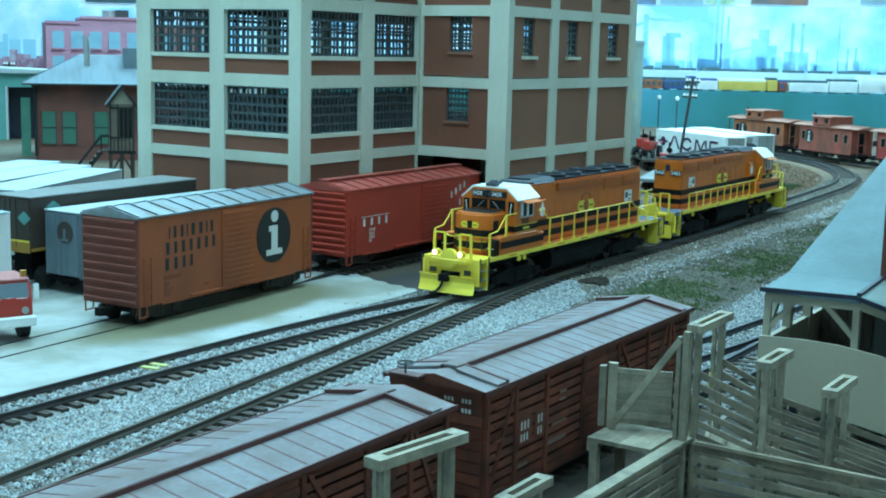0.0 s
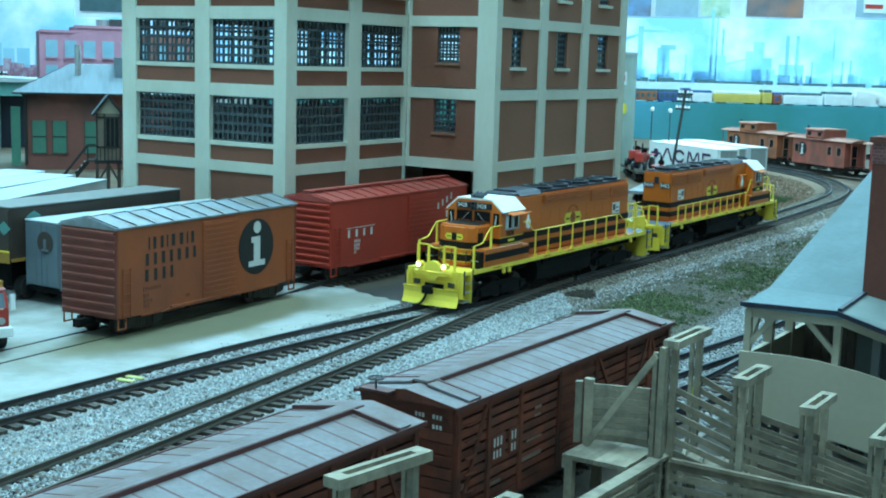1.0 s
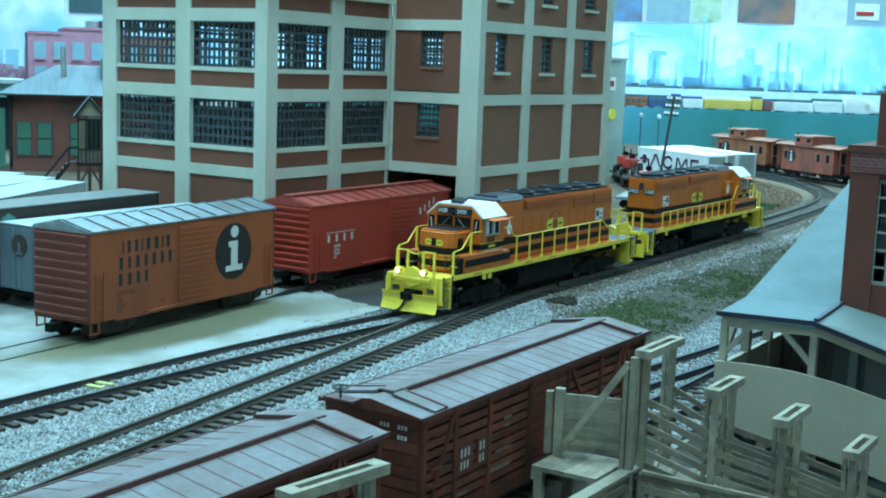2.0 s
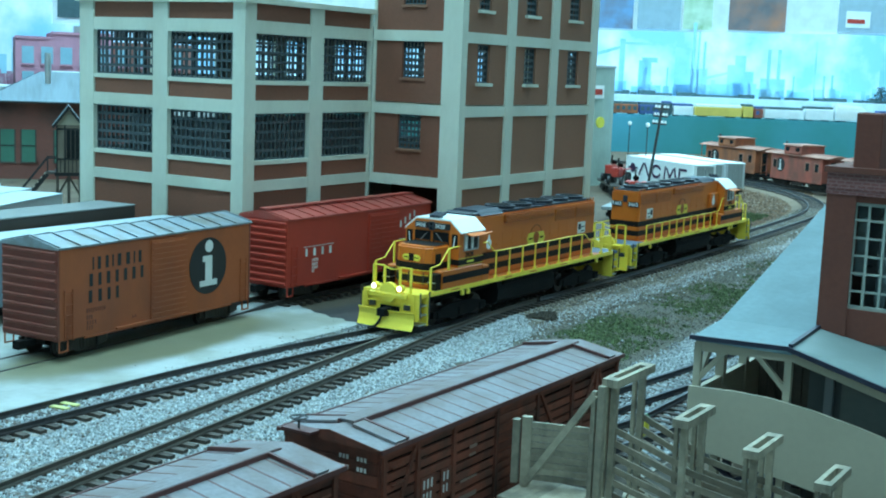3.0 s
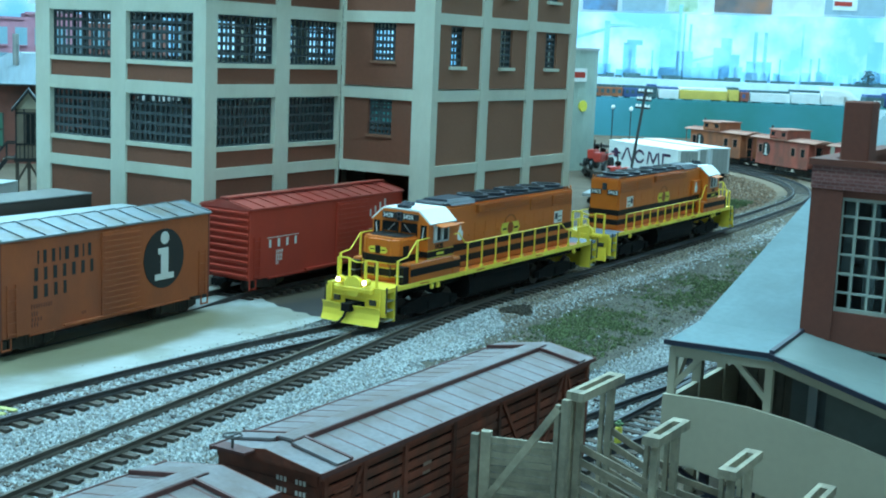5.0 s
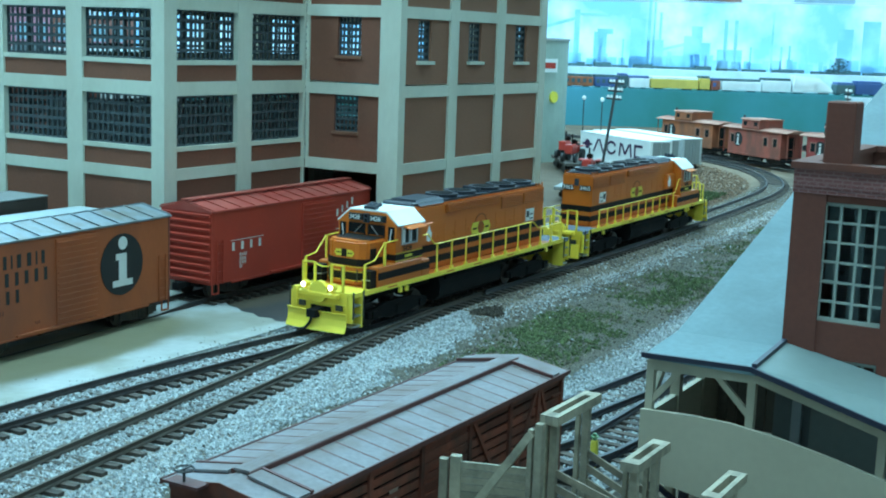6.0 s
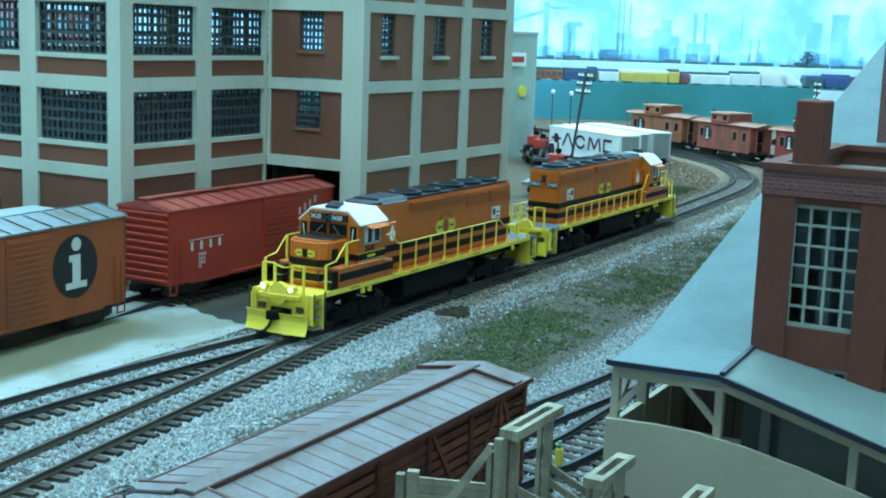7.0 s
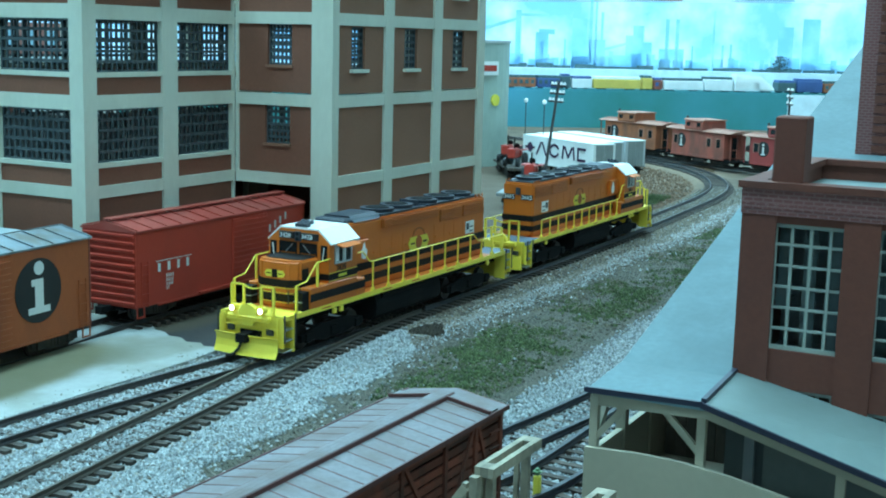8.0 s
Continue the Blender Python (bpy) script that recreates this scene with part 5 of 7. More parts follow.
# ---- the platform building with its big roof ----
yard = thing("platform_building", (0, 0, 0), 0, "tan platform building with a broad pale roof and open sides", "building")
roof = [(-14.78, 4.78), (-12.4, 4.93), (20.0, 13.6), (20.0, 13.45), (-12.3, 4.8), (-14.78, 4.66)]
part("roof", prisms(roof, "y", (-32.95, -30.05)), M_canopy, yard, "pale blue-grey sheet roof")
roof_b = [(-4.3, 7.1), (20.0, 13.6), (20.0, 13.45), (-4.3, 6.95)]
part("roof", prisms(roof_b, "y", (-46, -32.951)), M_canopy, yard)
bm = bmesh.new()
quad = [(-15.05, -32.95, 4.93), (-12.16, -32.95, 5.03), (-12.16, -42.0, 3.2), (-15.05, -42.0, 2.5)]
up = [bm.verts.new(v) for v in quad]
dn = [bm.verts.new((a, b, c - 0.1)) for a, b, c in quad]
bm.faces.new(up)
bm.faces.new(dn[::-1])
for i in range(4):
    bm.faces.new((up[i], dn[i], dn[(i + 1) % 4], up[(i + 1) % 4]))
bmesh.ops.recalc_face_normals(bm, faces=bm.faces)
part("canopy_roof", bm, M_porch, yard, "green canopy roof sloping down over the ramp, lit angle in its colour")
part("roof_edge", beams([((-14.84, -30.0, 4.76), (-15.02, -32.95, 4.88))], 0.1, 0.13), M_navy, yard, "dark blue roof edge")
part("roof_edge", beams([((-15.1, -32.95, 4.88), (-15.1, -42.0, 2.44))], 0.1, 0.13), M_navy, yard, "dark blue roof edge")
part("roof_edge", beams([((-15.02, -32.97, 4.97), (-12.2, -32.93, 5.07))], 0.12, 0.1), M_navy, yard, "dark blue roof seam")
part("beam", beams([((-14.6, -30.15, 4.5), (-14.65, -32.95, 4.6))], 0.16, 0.3), M_tan, yard)
part("beam", beams([((-14.65, -32.95, 4.62), (-14.65, -42.0, 2.2))], 0.16, 0.3), M_tan, yard)
for y, zt in ((-30.2, 4.6), (-32.85, 4.65), (-36.05, 3.75), (-39.2, 2.95)):
    part("column", boxes((-14.7, -14.5, y - 0.1, y + 0.1, 0, zt)), M_tan, yard)
for y0, z0, y1, z1 in ((-30.25, 3.55, -31.0, 4.45), (-32.8, 3.6, -31.9, 4.5)):
    part("brace", beams([((-14.6, y0, z0), (-14.6, y1, z1))], 0.12, 0.15), M_tan, yard)
for x in (-12.6, -10.5):
    part("column", boxes((x - 0.13, x + 0.13, -30.33, -30.07, 0, 4.75)), M_tan, yard)
part("brace", beams([((-14.4, -30.2, 3.6), (-13.4, -30.2, 4.6))], 0.14, 0.2), M_tan, yard)
part("side_rail", boxes((-14.5, -8.2, -30.28, -30.12, 1.6, 3.25)), M_tan, yard)
# front wall with its falling top edge
wall = [(-30.05, 1.45), (-30.05, 3.32), (-31.4, 3.38), (-32.4, 3.36), (-33.6, 3.22), (-35.0, 2.95), (-42.0, 1.3), (-42.0, 0.0), (-37.5, 0.1), (-34.4, 0.86), (-31.0, 1.42)]
bm = bmesh.new()
prism(bm, wall, "x", -14.85, -14.72)
part("front_wall", bm, M_tan, yard, "tan plain wall with a curved top edge")
part("floor", boxes((-14.7, -8.0, -32.9, -30.1, 1.4, 1.6)), M_tan, yard)
part("inner_wall", boxes((-9.2, -9.0, -32.9, -30.3, 1.6, 5.4)), M_plank, yard, "dark brown plank inner wall")
for i in range(9):
    part("plank", boxes((-9.25, -9.203, -32.85 + i * 0.28, -32.61 + i * 0.28, 1.62, 5.3)), M_plank, yard)
part("inner_rail", prisms([(-33.95, 0.3), (-42, 0.3), (-42, 1.85), (-33.95, 3.85)], "x", (-13.05, -12.92)), M_counter, yard, "grey low wall inside the ramp")
# added dark sheet, its grey standing in for the shade below the canopy
part("inner_wall", prisms([(-32.97, 0), (-42, 0), (-42, 2.6), (-32.97, 4.8)], "x", (-12.9, -12.75)), M_shade_sheet, yard, "dark grey sheet put in for the shade under the canopy")
for y in (-33.6,):
    part("inner_post", boxes((-13.1, -12.92, y - 0.12, y + 0.12, 0, 4.6 + (y + 33) * 0.24)), M_inside, yard)
for x in (-14.6, -12.0, -9.5):
    for y in (-30.4, -32.6, -35.5):
        part("trestle_leg", boxes((x - 0.12, x + 0.12, y - 0.12, y + 0.12, 0, 1.4 if y > -35 else 0.5)), M_navy, yard)
part("trestle_brace", beams([((-14.6, -30.4, 0.1), (-14.6, -32.6, 1.35)), ((-14.6, -32.6, 0.1), (-14.6, -30.4, 1.35))], 0.12), M_navy, yard)

tower = thing("brick_warehouse", (0, 0, 0), 0, "red brick warehouse with large steel-barred windows and a chimney", "building")
X0, X1, Y1, Y0, ZT = -12.15, -4.5, -32.85, -44.0, 9.62
WINS = [(-35.41, -33.6, 5.7, 8.80), (-37.82, -36.03, 5.7, 8.84), (-40.1, -38.42, 5.7, 8.84), (-35.3, -33.7, 3.2, 4.75), (-37.75, -36.1, 2.8, 4.45)]


def brick_front():
    us = sorted({Y0, Y1, *[v for h in WINS for v in h[:2]]})
    ws = sorted({0.0, ZT, *[v for h in WINS for v in h[2:]]})
    bm = bmesh.new()
    for u0, u1 in zip(us, us[1:]):
        for w0, w1 in zip(ws, ws[1:]):
            if not any(h[0] <= u0 and u1 <= h[1] and h[2] <= w0 and w1 <= h[3] for h in WINS):
                box(bm, X0, X0 + 0.3, u0, u1, w0, w1)
    bmesh.ops.remove_doubles(bm, verts=bm.verts, dist=0.0005)
    return bm


part("front_wall", brick_front(), M_redbrick, tower)
part("side_wall", boxes((X0 + 0.3, X1, Y1 - 0.3, Y1, 0, ZT), (X0 + 0.3, X1, Y0, Y0 + 0.3, 0, ZT), (X1, X1 + 0.3, Y0, Y1, 0, ZT)), M_redbrick, tower)
for y in (Y1 - 0.42, -35.7, -38.1):
    part("pilaster", boxes((X0 - 0.07, X0, y - 0.42, y + 0.42, 0, 9.0)), M_redbrick, tower)
part("cornice", boxes((X0 - 0.1, X0, Y0, Y1 + 0.02, 9.0, 9.62)), M_cornice, tower, "purple-brown brick cornice")
for i in range(52):
    part("corbel_brick", boxes((X0 - 0.14, X0 - 0.1, Y1 - 0.2 - i * 0.21, Y1 - 0.09 - i * 0.21, 9.16, 9.27)), M_cornice, tower)
part("coping", boxes((X0 - 0.18, X0 + 0.42, Y0, Y1 + 0.1, ZT, ZT + 0.17), (X0 + 0.42, X1 + 0.35, Y1 - 0.42, Y1 + 0.1, ZT, ZT + 0.17), (X1 - 0.1, X1 + 0.35, Y0, Y1 - 0.42, ZT, ZT + 0.17)), M_redbrick, tower)
part("flat_roof", boxes((X0 + 0.3, X1, Y0 + 0.3, Y1 - 0.3, 9.0, 9.2)), M_porch, tower, "pale flat roof")
part("chimney", soften(boxes((-12.0, -11.15, -34.2, -33.46, 9.2, 11.35)), 0.04), M_redbrick, tower)
for y0, y1, z0, z1 in WINS:
    w = part("window", boxes((X0 + 0.1, X0 + 0.2, y0, y0 + 0.1, z0, z1), (X0 + 0.1, X0 + 0.2, y1 - 0.1, y1, z0, z1), (X0 + 0.1, X0 + 0.2, y0 + 0.1, y1 - 0.1, z0, z0 + 0.1), (X0 + 0.1, X0 + 0.2, y0 + 0.1, y1 - 0.1, z1 - 0.1, z1)), M_sash, tower, "grey-green steel window frame")
    n = 6 if z1 - z0 > 2 else 3
    for i in range(1, 4):
        y = y0 + (y1 - y0) * i / 4
        part("mullion", boxes((X0 + 0.12, X0 + 0.19, y - 0.035, y + 0.035, z0 + 0.1, z1 - 0.1)), M_sash, w)
    for i in range(1, n):
        z = z0 + (z1 - z0) * i / n
        part("mullion", boxes((X0 + 0.125, X0 + 0.185, y0 + 0.1, y1 - 0.1, z - 0.03, z + 0.03)), M_sash, w)
    gp = part("glass", boxes((X0 + 0.215, X0 + 0.225, y0, y1, z0, z1)), glass("warehouse_glass"), w, "clear window glass")
    gp.visible_shadow = False
part("storey_floor", boxes((X0 + 0.3, X1, Y0 + 0.3, Y1 - 0.3, 4.95, 5.15)), M_inside, tower)
part("inner_wall", boxes((-8.6, -8.4, Y0 + 0.3, Y1 - 0.3, 5.15, 9.0)), M_inside, tower)
# made-up grey panels and ledges behind the glass, for a lighter look inside
M_backing = paint("grey_glass_backing", (0.13, 0.14, 0.135), 0.7, 0.1, 4, 0.05)
for i in range(9):
    part("glass_backing", boxes((X0 + 0.55, X0 + 0.62, -33.98 - i * 0.62, -33.66 - i * 0.62, 5.15 if i % 4 else 6.6, 9.0)), M_backing, tower)
    part("backing_ledge", boxes((X0 + 0.65, X0 + 1.3, -34.0 - i * 0.62, -33.6 - i * 0.62, 6.8 + 0.25 * (i % 3), 6.86 + 0.25 * (i % 3))), M_backing, tower)

tall = thing("brick_tower", (0, 0, 0), 0, "tall dark red brick tower with grooved courses", "tower")
part("shaft", boxes((4.0, 10.0, -42, -32.55, 0, 22)), M_cornice, tall)
for i in range(40):
    part("course", boxes((3.94, 4.0, -42, -33.1, 8.0 + i * 0.35, 8.0 + i * 0.35 + 0.24)), M_redbrick, tall)

marker = thing("marker_post", (-11.2, -27.3, 0), 0, "small yellow and green marker post beside the track", "post")
part("post", soften(boxes((-0.1, 0.1, -0.1, 0.1, 0, 1.0)), 0.04), M_emblem, marker)
part("cap", soften(boxes((-0.13, 0.13, -0.13, 0.13, 1.0, 1.2)), 0.08, 2), paint("marker_green", (0.14, 0.26, 0.13), 0.5, 0.1, 5, 0.05), marker, "green cap")

# ---- trailers and truck in the yard ----
M_trailer = paint("grey_trailer", (0.12, 0.16, 0.185), 0.5, 0.06, 5, 0.05, dirt=(0.16, 0.20, 0.22), dirt_amount=0.4)
M_pale_roof = paint("pale_van_roof", (0.40, 0.47, 0.485), 0.6, 0.06, 4, 0.05, dirt=(0.34, 0.39, 0.39), dirt_scale=0.3, dirt_amount=0.5)
M_dull_roof = paint("dull_grey_roof", (0.20, 0.21, 0.20), 0.65, 0.12, 4, 0.08, dirt=(0.22, 0.24, 0.24), dirt_scale=0.4, dirt_amount=0.6)
M_dark_van = paint("dark_brown_van", (0.050, 0.036, 0.028), 0.55, 0.12, 5, 0.1)
M_mustard = paint("mustard_stripe", (0.36, 0.19, 0.03), 0.55, 0.1, 5, 0.05)
M_teal = paint("teal_paint", (0.10, 0.30, 0.27), 0.7, 0.08, 3, 0.05)
M_redpaint = paint("truck_red", (0.46, 0.045, 0.030), 0.35, 0.05, 5, 0.03)
M_silver = paint("silver_van", (0.50, 0.53, 0.53), 0.4, 0.05, 4, 0.05, metal=0.2)


def van(p, rz, length, half, z0, z1, m_side, m_roof, label, stripe=None, m_door=None):
    """A box trailer on a rear bogie and landing legs; x runs along it from its rear doors."""
    t = thing("highway_trailer", p, rz, label, "trailer", "trailers")
    part("body", soften(boxes((0, length, -half, half, z0, z1)), 0.04), m_side, t)
    part("roof", soften(boxes((-0.03, length + 0.03, -half - 0.03, half + 0.03, z1, z1 + 0.07)), 0.02), m_roof, t)
    for s in (-1, 1):
        for x in (0.03, length - 0.15):
            part("corner_post", boxes((x, x + 0.12, *sorted((s * half, s * (half + 0.03))), z0, z1)), m_side, t)
        part("bottom_rail", boxes((0, length, *sorted((s * half, s * (half + 0.04))), z0 - 0.08, z0 + 0.06)), stripe or m_side, t)
    for s in (-1, 1):
        part("rear_door", boxes((-0.06, -0.002, *sorted((s * 0.03, s * (half - (0.28 if m_door else 0.06)))), z0 + 0.06, z1 - 0.08)), m_door or m_side, t)
        part("door_bar", rods([((-0.07, s * 0.35, z0 + 0.1), (-0.07, s * 0.35, z1 - 0.1))], 0.025, 6), m_door or m_side, t)
    if stripe:
        part("rear_stripe", boxes((-0.08, -0.062, -half + 0.02, half - 0.02, z0 - 0.15, z0 + 0.42)), stripe, t)
        part("stripe_line", boxes((-0.09, -0.081, -half + 0.02, half - 0.02, z0 + 0.34, z0 + 0.43)), M_yellow, t, "thin yellow line")
    part("bumper", boxes((0.1, 0.22, -half + 0.1, half - 0.1, 0.45, 0.6), (0.12, 0.2, -0.7, -0.6, 0.6, z0), (0.12, 0.2, 0.6, 0.7, 0.6, z0)), M_black, t)
    for x in (1.1, 2.3):
        for s in (-1, 1):
            bm = bmesh.new()
            rod(bm, (x, s * (half - 0.55), 0.5), (x, s * (half - 0.05), 0.5), 0.5, None, 18)
            part("tyre", bm, M_rubber, t)
    for s in (-1, 1):
        part("landing_leg", boxes((length - 2.6, length - 2.4, *sorted((s * 0.6, s * 0.75)), 0, z0)), M_black, t)
    part("underframe", boxes((0.6, length - 0.4, -0.6, 0.6, z0 - 0.3, z0)), M_black, t)
    return t


gt = van((-13.25, 2.99, 0.34), 0, 11.8, 1.12, 0.72, 3.63, M_trailer, M_pale_roof, "grey trailer with a dark round emblem on its doors")
bm = bmesh.new()
rod(bm, (-0.12, -0.3, 2.75), (-0.10, -0.3, 2.75), 0.5, None, 24)
part("roundel", bm, M_dark_van, gt, "dark round emblem")
part("emblem_mark", boxes((-0.14, -0.121, -0.38, -0.22, 2.4, 2.9), (-0.14, -0.121, -0.54, -0.06, 2.35, 2.45)), M_trailer, gt)
dv = van((-14.07, 5.42, 0.34), 3.3, 11.3, 1.22, 1.85, 4.2, M_dark_van, M_dull_roof, "dark brown trailer with a mustard lower stripe", M_mustard)
part("bogie_frame", boxes((0.6, 2.8, -0.55, 0.55, 0.45, 1.55)), M_black, dv)
for y in (-0.9, 0.5):
    bm = bmesh.new()
    prism(bm, [(y - 0.42, 3.3), (y, 3.62), (y + 0.42, 3.3), (y, 2.98)], "x", -0.1, -0.085)
    part("diamond", bm, M_teal, dv, "green diamond emblem")
bm = bmesh.new()
prism(bm, [(0.9, 3.75), (1.35, 4.0), (1.8, 3.75), (1.35, 3.5)], "y", -1.25, -1.235)
part("diamond", bm, M_teal, dv, "green diamond emblem")
van((-12.38, 8.5, 0.34), 23, 11.4, 1.25, 1.0, 4.1, M_silver, M_pale_roof, "white roofed silver trailer parked in the yard")
van((-12.7, 11.87, 0.34), 20, 12.0, 1.25, 1.0, 4.1, M_silver, M_pale_roof, "white roofed silver trailer parked in the yard")
van((-12.4, 14.9, 0.34), 20, 12.0, 1.25, 1.0, 4.1, M_silver, M_pale_roof, "white roofed silver trailer at the yard edge")
wv = van((-26.5, 5.15, 0.34), 0, 11.2, 1.2, 0.9, 3.7, M_white, M_pale_roof, "white trailer with dark lettering bars")
for i, z in enumerate((2.9, 2.55, 2.2)):
    part("lettering", boxes((8.6, 10.2 - 0.3 * i, -1.235, -1.22, z, z + 0.2)), M_letter_k, wv)


def cab_truck(p, rz):
    """A flat-fronted truck; its front looks along -x."""
    t = thing("truck", p, rz, "red flat-fronted truck with white bumper and dusty roof", "truck")
    part("cab", soften(prisms([(0, 0.75), (0, 1.6), (0.25, 2.28), (2.0, 2.32), (2.05, 0.75)], "y", (-1.12, 1.12)), 0.07, 2), M_redpaint, t)
    part("cab_roof", soften(boxes((0.24, 2.05, -1.1, 1.1, 2.29, 2.4)), 0.05), paint("dusty_red", (0.42, 0.16, 0.15), 0.7, 0.1, 4, 0.1), t, "dusty pale red roof")
    part("windshield", prisms([(-0.02, 1.64), (0.2, 2.22), (0.22, 2.22), (0.0, 1.62)], "y", (-0.98, 0.98)), M_trailer, t, "grey windshield")
    part("wiper", beams([((-0.04, -0.9, 1.66), (-0.03, -0.1, 1.7)), ((-0.04, 0.1, 1.66), (-0.03, 0.9, 1.7))], 0.03), M_white, t)
    part("front_panel", boxes((-0.05, -0.002, -1.02, 1.02, 1.1, 1.7)), M_redpaint, t)
    part("bumper", soften(boxes((-0.3, 0.0, -1.18, 1.18, 0.6, 0.98)), 0.04), M_white, t, "white bumper")
    for s in (-1, 1):
        part("mirror", boxes((-0.12, 0.0, *sorted((s * 1.14, s * 1.32)), 1.6, 2.2)), M_white, t, "white mirror")
        part("mirror_arm", beams([((0.1, s * 1.1, 2.1), (-0.06, s * 1.2, 2.1))], 0.05), M_steel, t)
        part("side_window", boxes((0.55, 1.5, *sorted((s * 1.12, s * 1.13)), 1.6, 2.2)), M_pane, t)
        bm = bmesh.new()
        rod(bm, (-0.05, s * 0.8, 1.2), (-0.1, s * 0.8, 1.2), 0.14, None, 12)
        part("headlight", bm, M_steel, t)
        for x in (0.75, 5.2):
            bm = bmesh.new()
            rod(bm, (x, s * 0.75, 0.5), (x, s * 1.1, 0.5), 0.5, None, 18)
            ty = part("tyre", bm, M_rubber, t)
            bm = bmesh.new()
            rod(bm, (x, s * 1.1, 0.5), (x, s * 1.13, 0.5), 0.24, None, 12)
            part("rim", bm, M_steel, ty)
    part("beacon", rods([((0.6, -0.95, 2.4), (0.6, -0.95, 2.64))], 0.13, 10), M_mustard, t)
    part("frame_rail", boxes((1.9, 6.2, -0.5, 0.5, 0.6, 0.85)), M_black, t)
    return t


cab_truck((-21.05, -2.8, 0.22), 68)

# ---- brick depot, sheds and town at the back ----
def stain(m, colour, centre, radii, strength):
    """A soot stain of its own outline on an upright wall facing -y: centre and radii along x and z."""
    n, ln = m.node_tree.nodes, m.node_tree.links
    b = n["Principled BSDF"]
    base = b.inputs["Base Color"].links[0].from_socket
    mp = n.new("ShaderNodeMapping")
    mp.inputs["Scale"].default_value = (1 / (K * radii[0]), 0, 1 / (K * radii[1]))
    mp.inputs["Location"].default_value = (-centre[0] / radii[0], 0, -centre[1] / radii[1])
    ln.new(n["Texture Coordinate"].outputs["Object"], mp.inputs[0])
    le = n.new("ShaderNodeVectorMath")
    le.operation = "LENGTH"
    ln.new(mp.outputs[0], le.inputs[0])
    ns = n.new("ShaderNodeTexNoise")
    ns.inputs["Scale"].default_value, ns.inputs["Detail"].default_value = 1.2 / K, 4
    ln.new(n["Texture Coordinate"].outputs["Object"], ns.inputs["Vector"])
    ad = n.new("ShaderNodeMath")
    ln.new(le.outputs["Value"], ad.inputs[0])
    ln.new(ns.outputs[0], ad.inputs[1])
    mr = n.new("ShaderNodeMapRange")
    mr.inputs[1].default_value, mr.inputs[2].default_value, mr.inputs[3].default_value, mr.inputs[4].default_value = 0.6, 1.6, strength, 0.0
    ln.new(ad.outputs[0], mr.inputs[0])
    mx = n.new("ShaderNodeMix")
    mx.data_type = "RGBA"
    mx.inputs[7].default_value = (*colour, 1)
    ln.new(mr.outputs[0], mx.inputs[0])
    ln.new(base, mx.inputs[6])
    ln.new(mx.outputs[2], b.inputs["Base Color"])


M_depot = brickwork("depot_brick", (0.215, 0.068, 0.05), (0.135, 0.07, 0.055))
for q in ((0.5, 6.6, 2.6, 1.6), (6.2, 6.2, 2.2, 2.4), (9.5, 4.0, 1.5, 3.0)):
    stain(M_depot, (0.055, 0.035, 0.03), q[:2], q[2:], 0.8)
M_green = paint("green_shutter", (0.05, 0.165, 0.115), 0.6, 0.1, 4, 0.05)
M_tin = paint("tin_roof", (0.15, 0.20, 0.23), 0.55, 0.12, 3, 0.1, metal=0.1, dirt=(0.085, 0.11, 0.125), dirt_scale=1.6, dirt_amount=0.55, streak=0.9, along_y=0.9)
M_bay = paint("grey_timber", (0.075, 0.062, 0.05), 0.7, 0.12, 6, 0.2)
M_dark_wood = paint("dark_creosoted_wood", (0.022, 0.022, 0.022), 0.8, 0.2, 6, 0.2)
M_pink = paint("pink_brick", (0.47, 0.215, 0.28), 0.8, 0.08, 3, 0.05)
M_pinkpane = paint("blue_window", (0.22, 0.38, 0.46), 0.4, 0.1, 1, 0.0)

dp = thing("depot", (30.4, 57.7, 0.45), -41, "red brick depot with green shutters and a hipped tin roof", "building")
part("wall", boxes((-0.1, 16, 0, 9, -0.45, 7.0)), M_depot, dp)
bm = bmesh.new()
lo = [bm.verts.new(v) for v in ((-1.2, -1.0, 7.0), (17, -1.0, 7.0), (17, 10, 7.0), (-1.2, 10, 7.0))]
hi = [bm.verts.new(v) for v in ((4.2, 4.5, 9.75), (12, 4.5, 9.75))]
for f in ((lo[0], lo[1], hi[1], hi[0]), (lo[1], lo[2], hi[1]), (lo[2], lo[3], hi[0], hi[1]), (lo[3], lo[0], hi[0]), lo[::-1]):
    bm.faces.new(f)
bmesh.ops.recalc_face_normals(bm, faces=bm.faces)
part("roof", bm, M_tin, dp, "blue-grey tin roof")
for i in range(1, 24):
    x = -1.2 + 18.2 * i / 24
    up = min(1.0, (x + 1.2) / 5.4, (17 - x) / 5.0)
    part("roof_seam", beams([((x, -1.0, 7.02), (x, -1.0 + 5.5 * up, 7.02 + 2.75 * up))], 0.07, 0.06), M_tin, dp)
for i in range(1, 14):
    y = -1.0 + 11.0 * i / 14
    up = min((y + 1.0) / 5.5, (10.0 - y) / 5.5)
    part("roof_seam", beams([((-1.2, y, 7.02), (-1.2 + 5.4 * up, y, 7.02 + 2.75 * up))], 0.07, 0.06), M_tin, dp)
part("gutter", boxes((-1.2, 17, -1.12, -1.0, 6.86, 7.02)), M_iron, dp)
part("downpipe", rods([((0.0, -0.2, 0), (0.0, -0.2, 6.6)), ((0.0, -0.2, 6.6), (-0.3, -1.0, 6.9))], 0.15), M_dark_wood, dp)
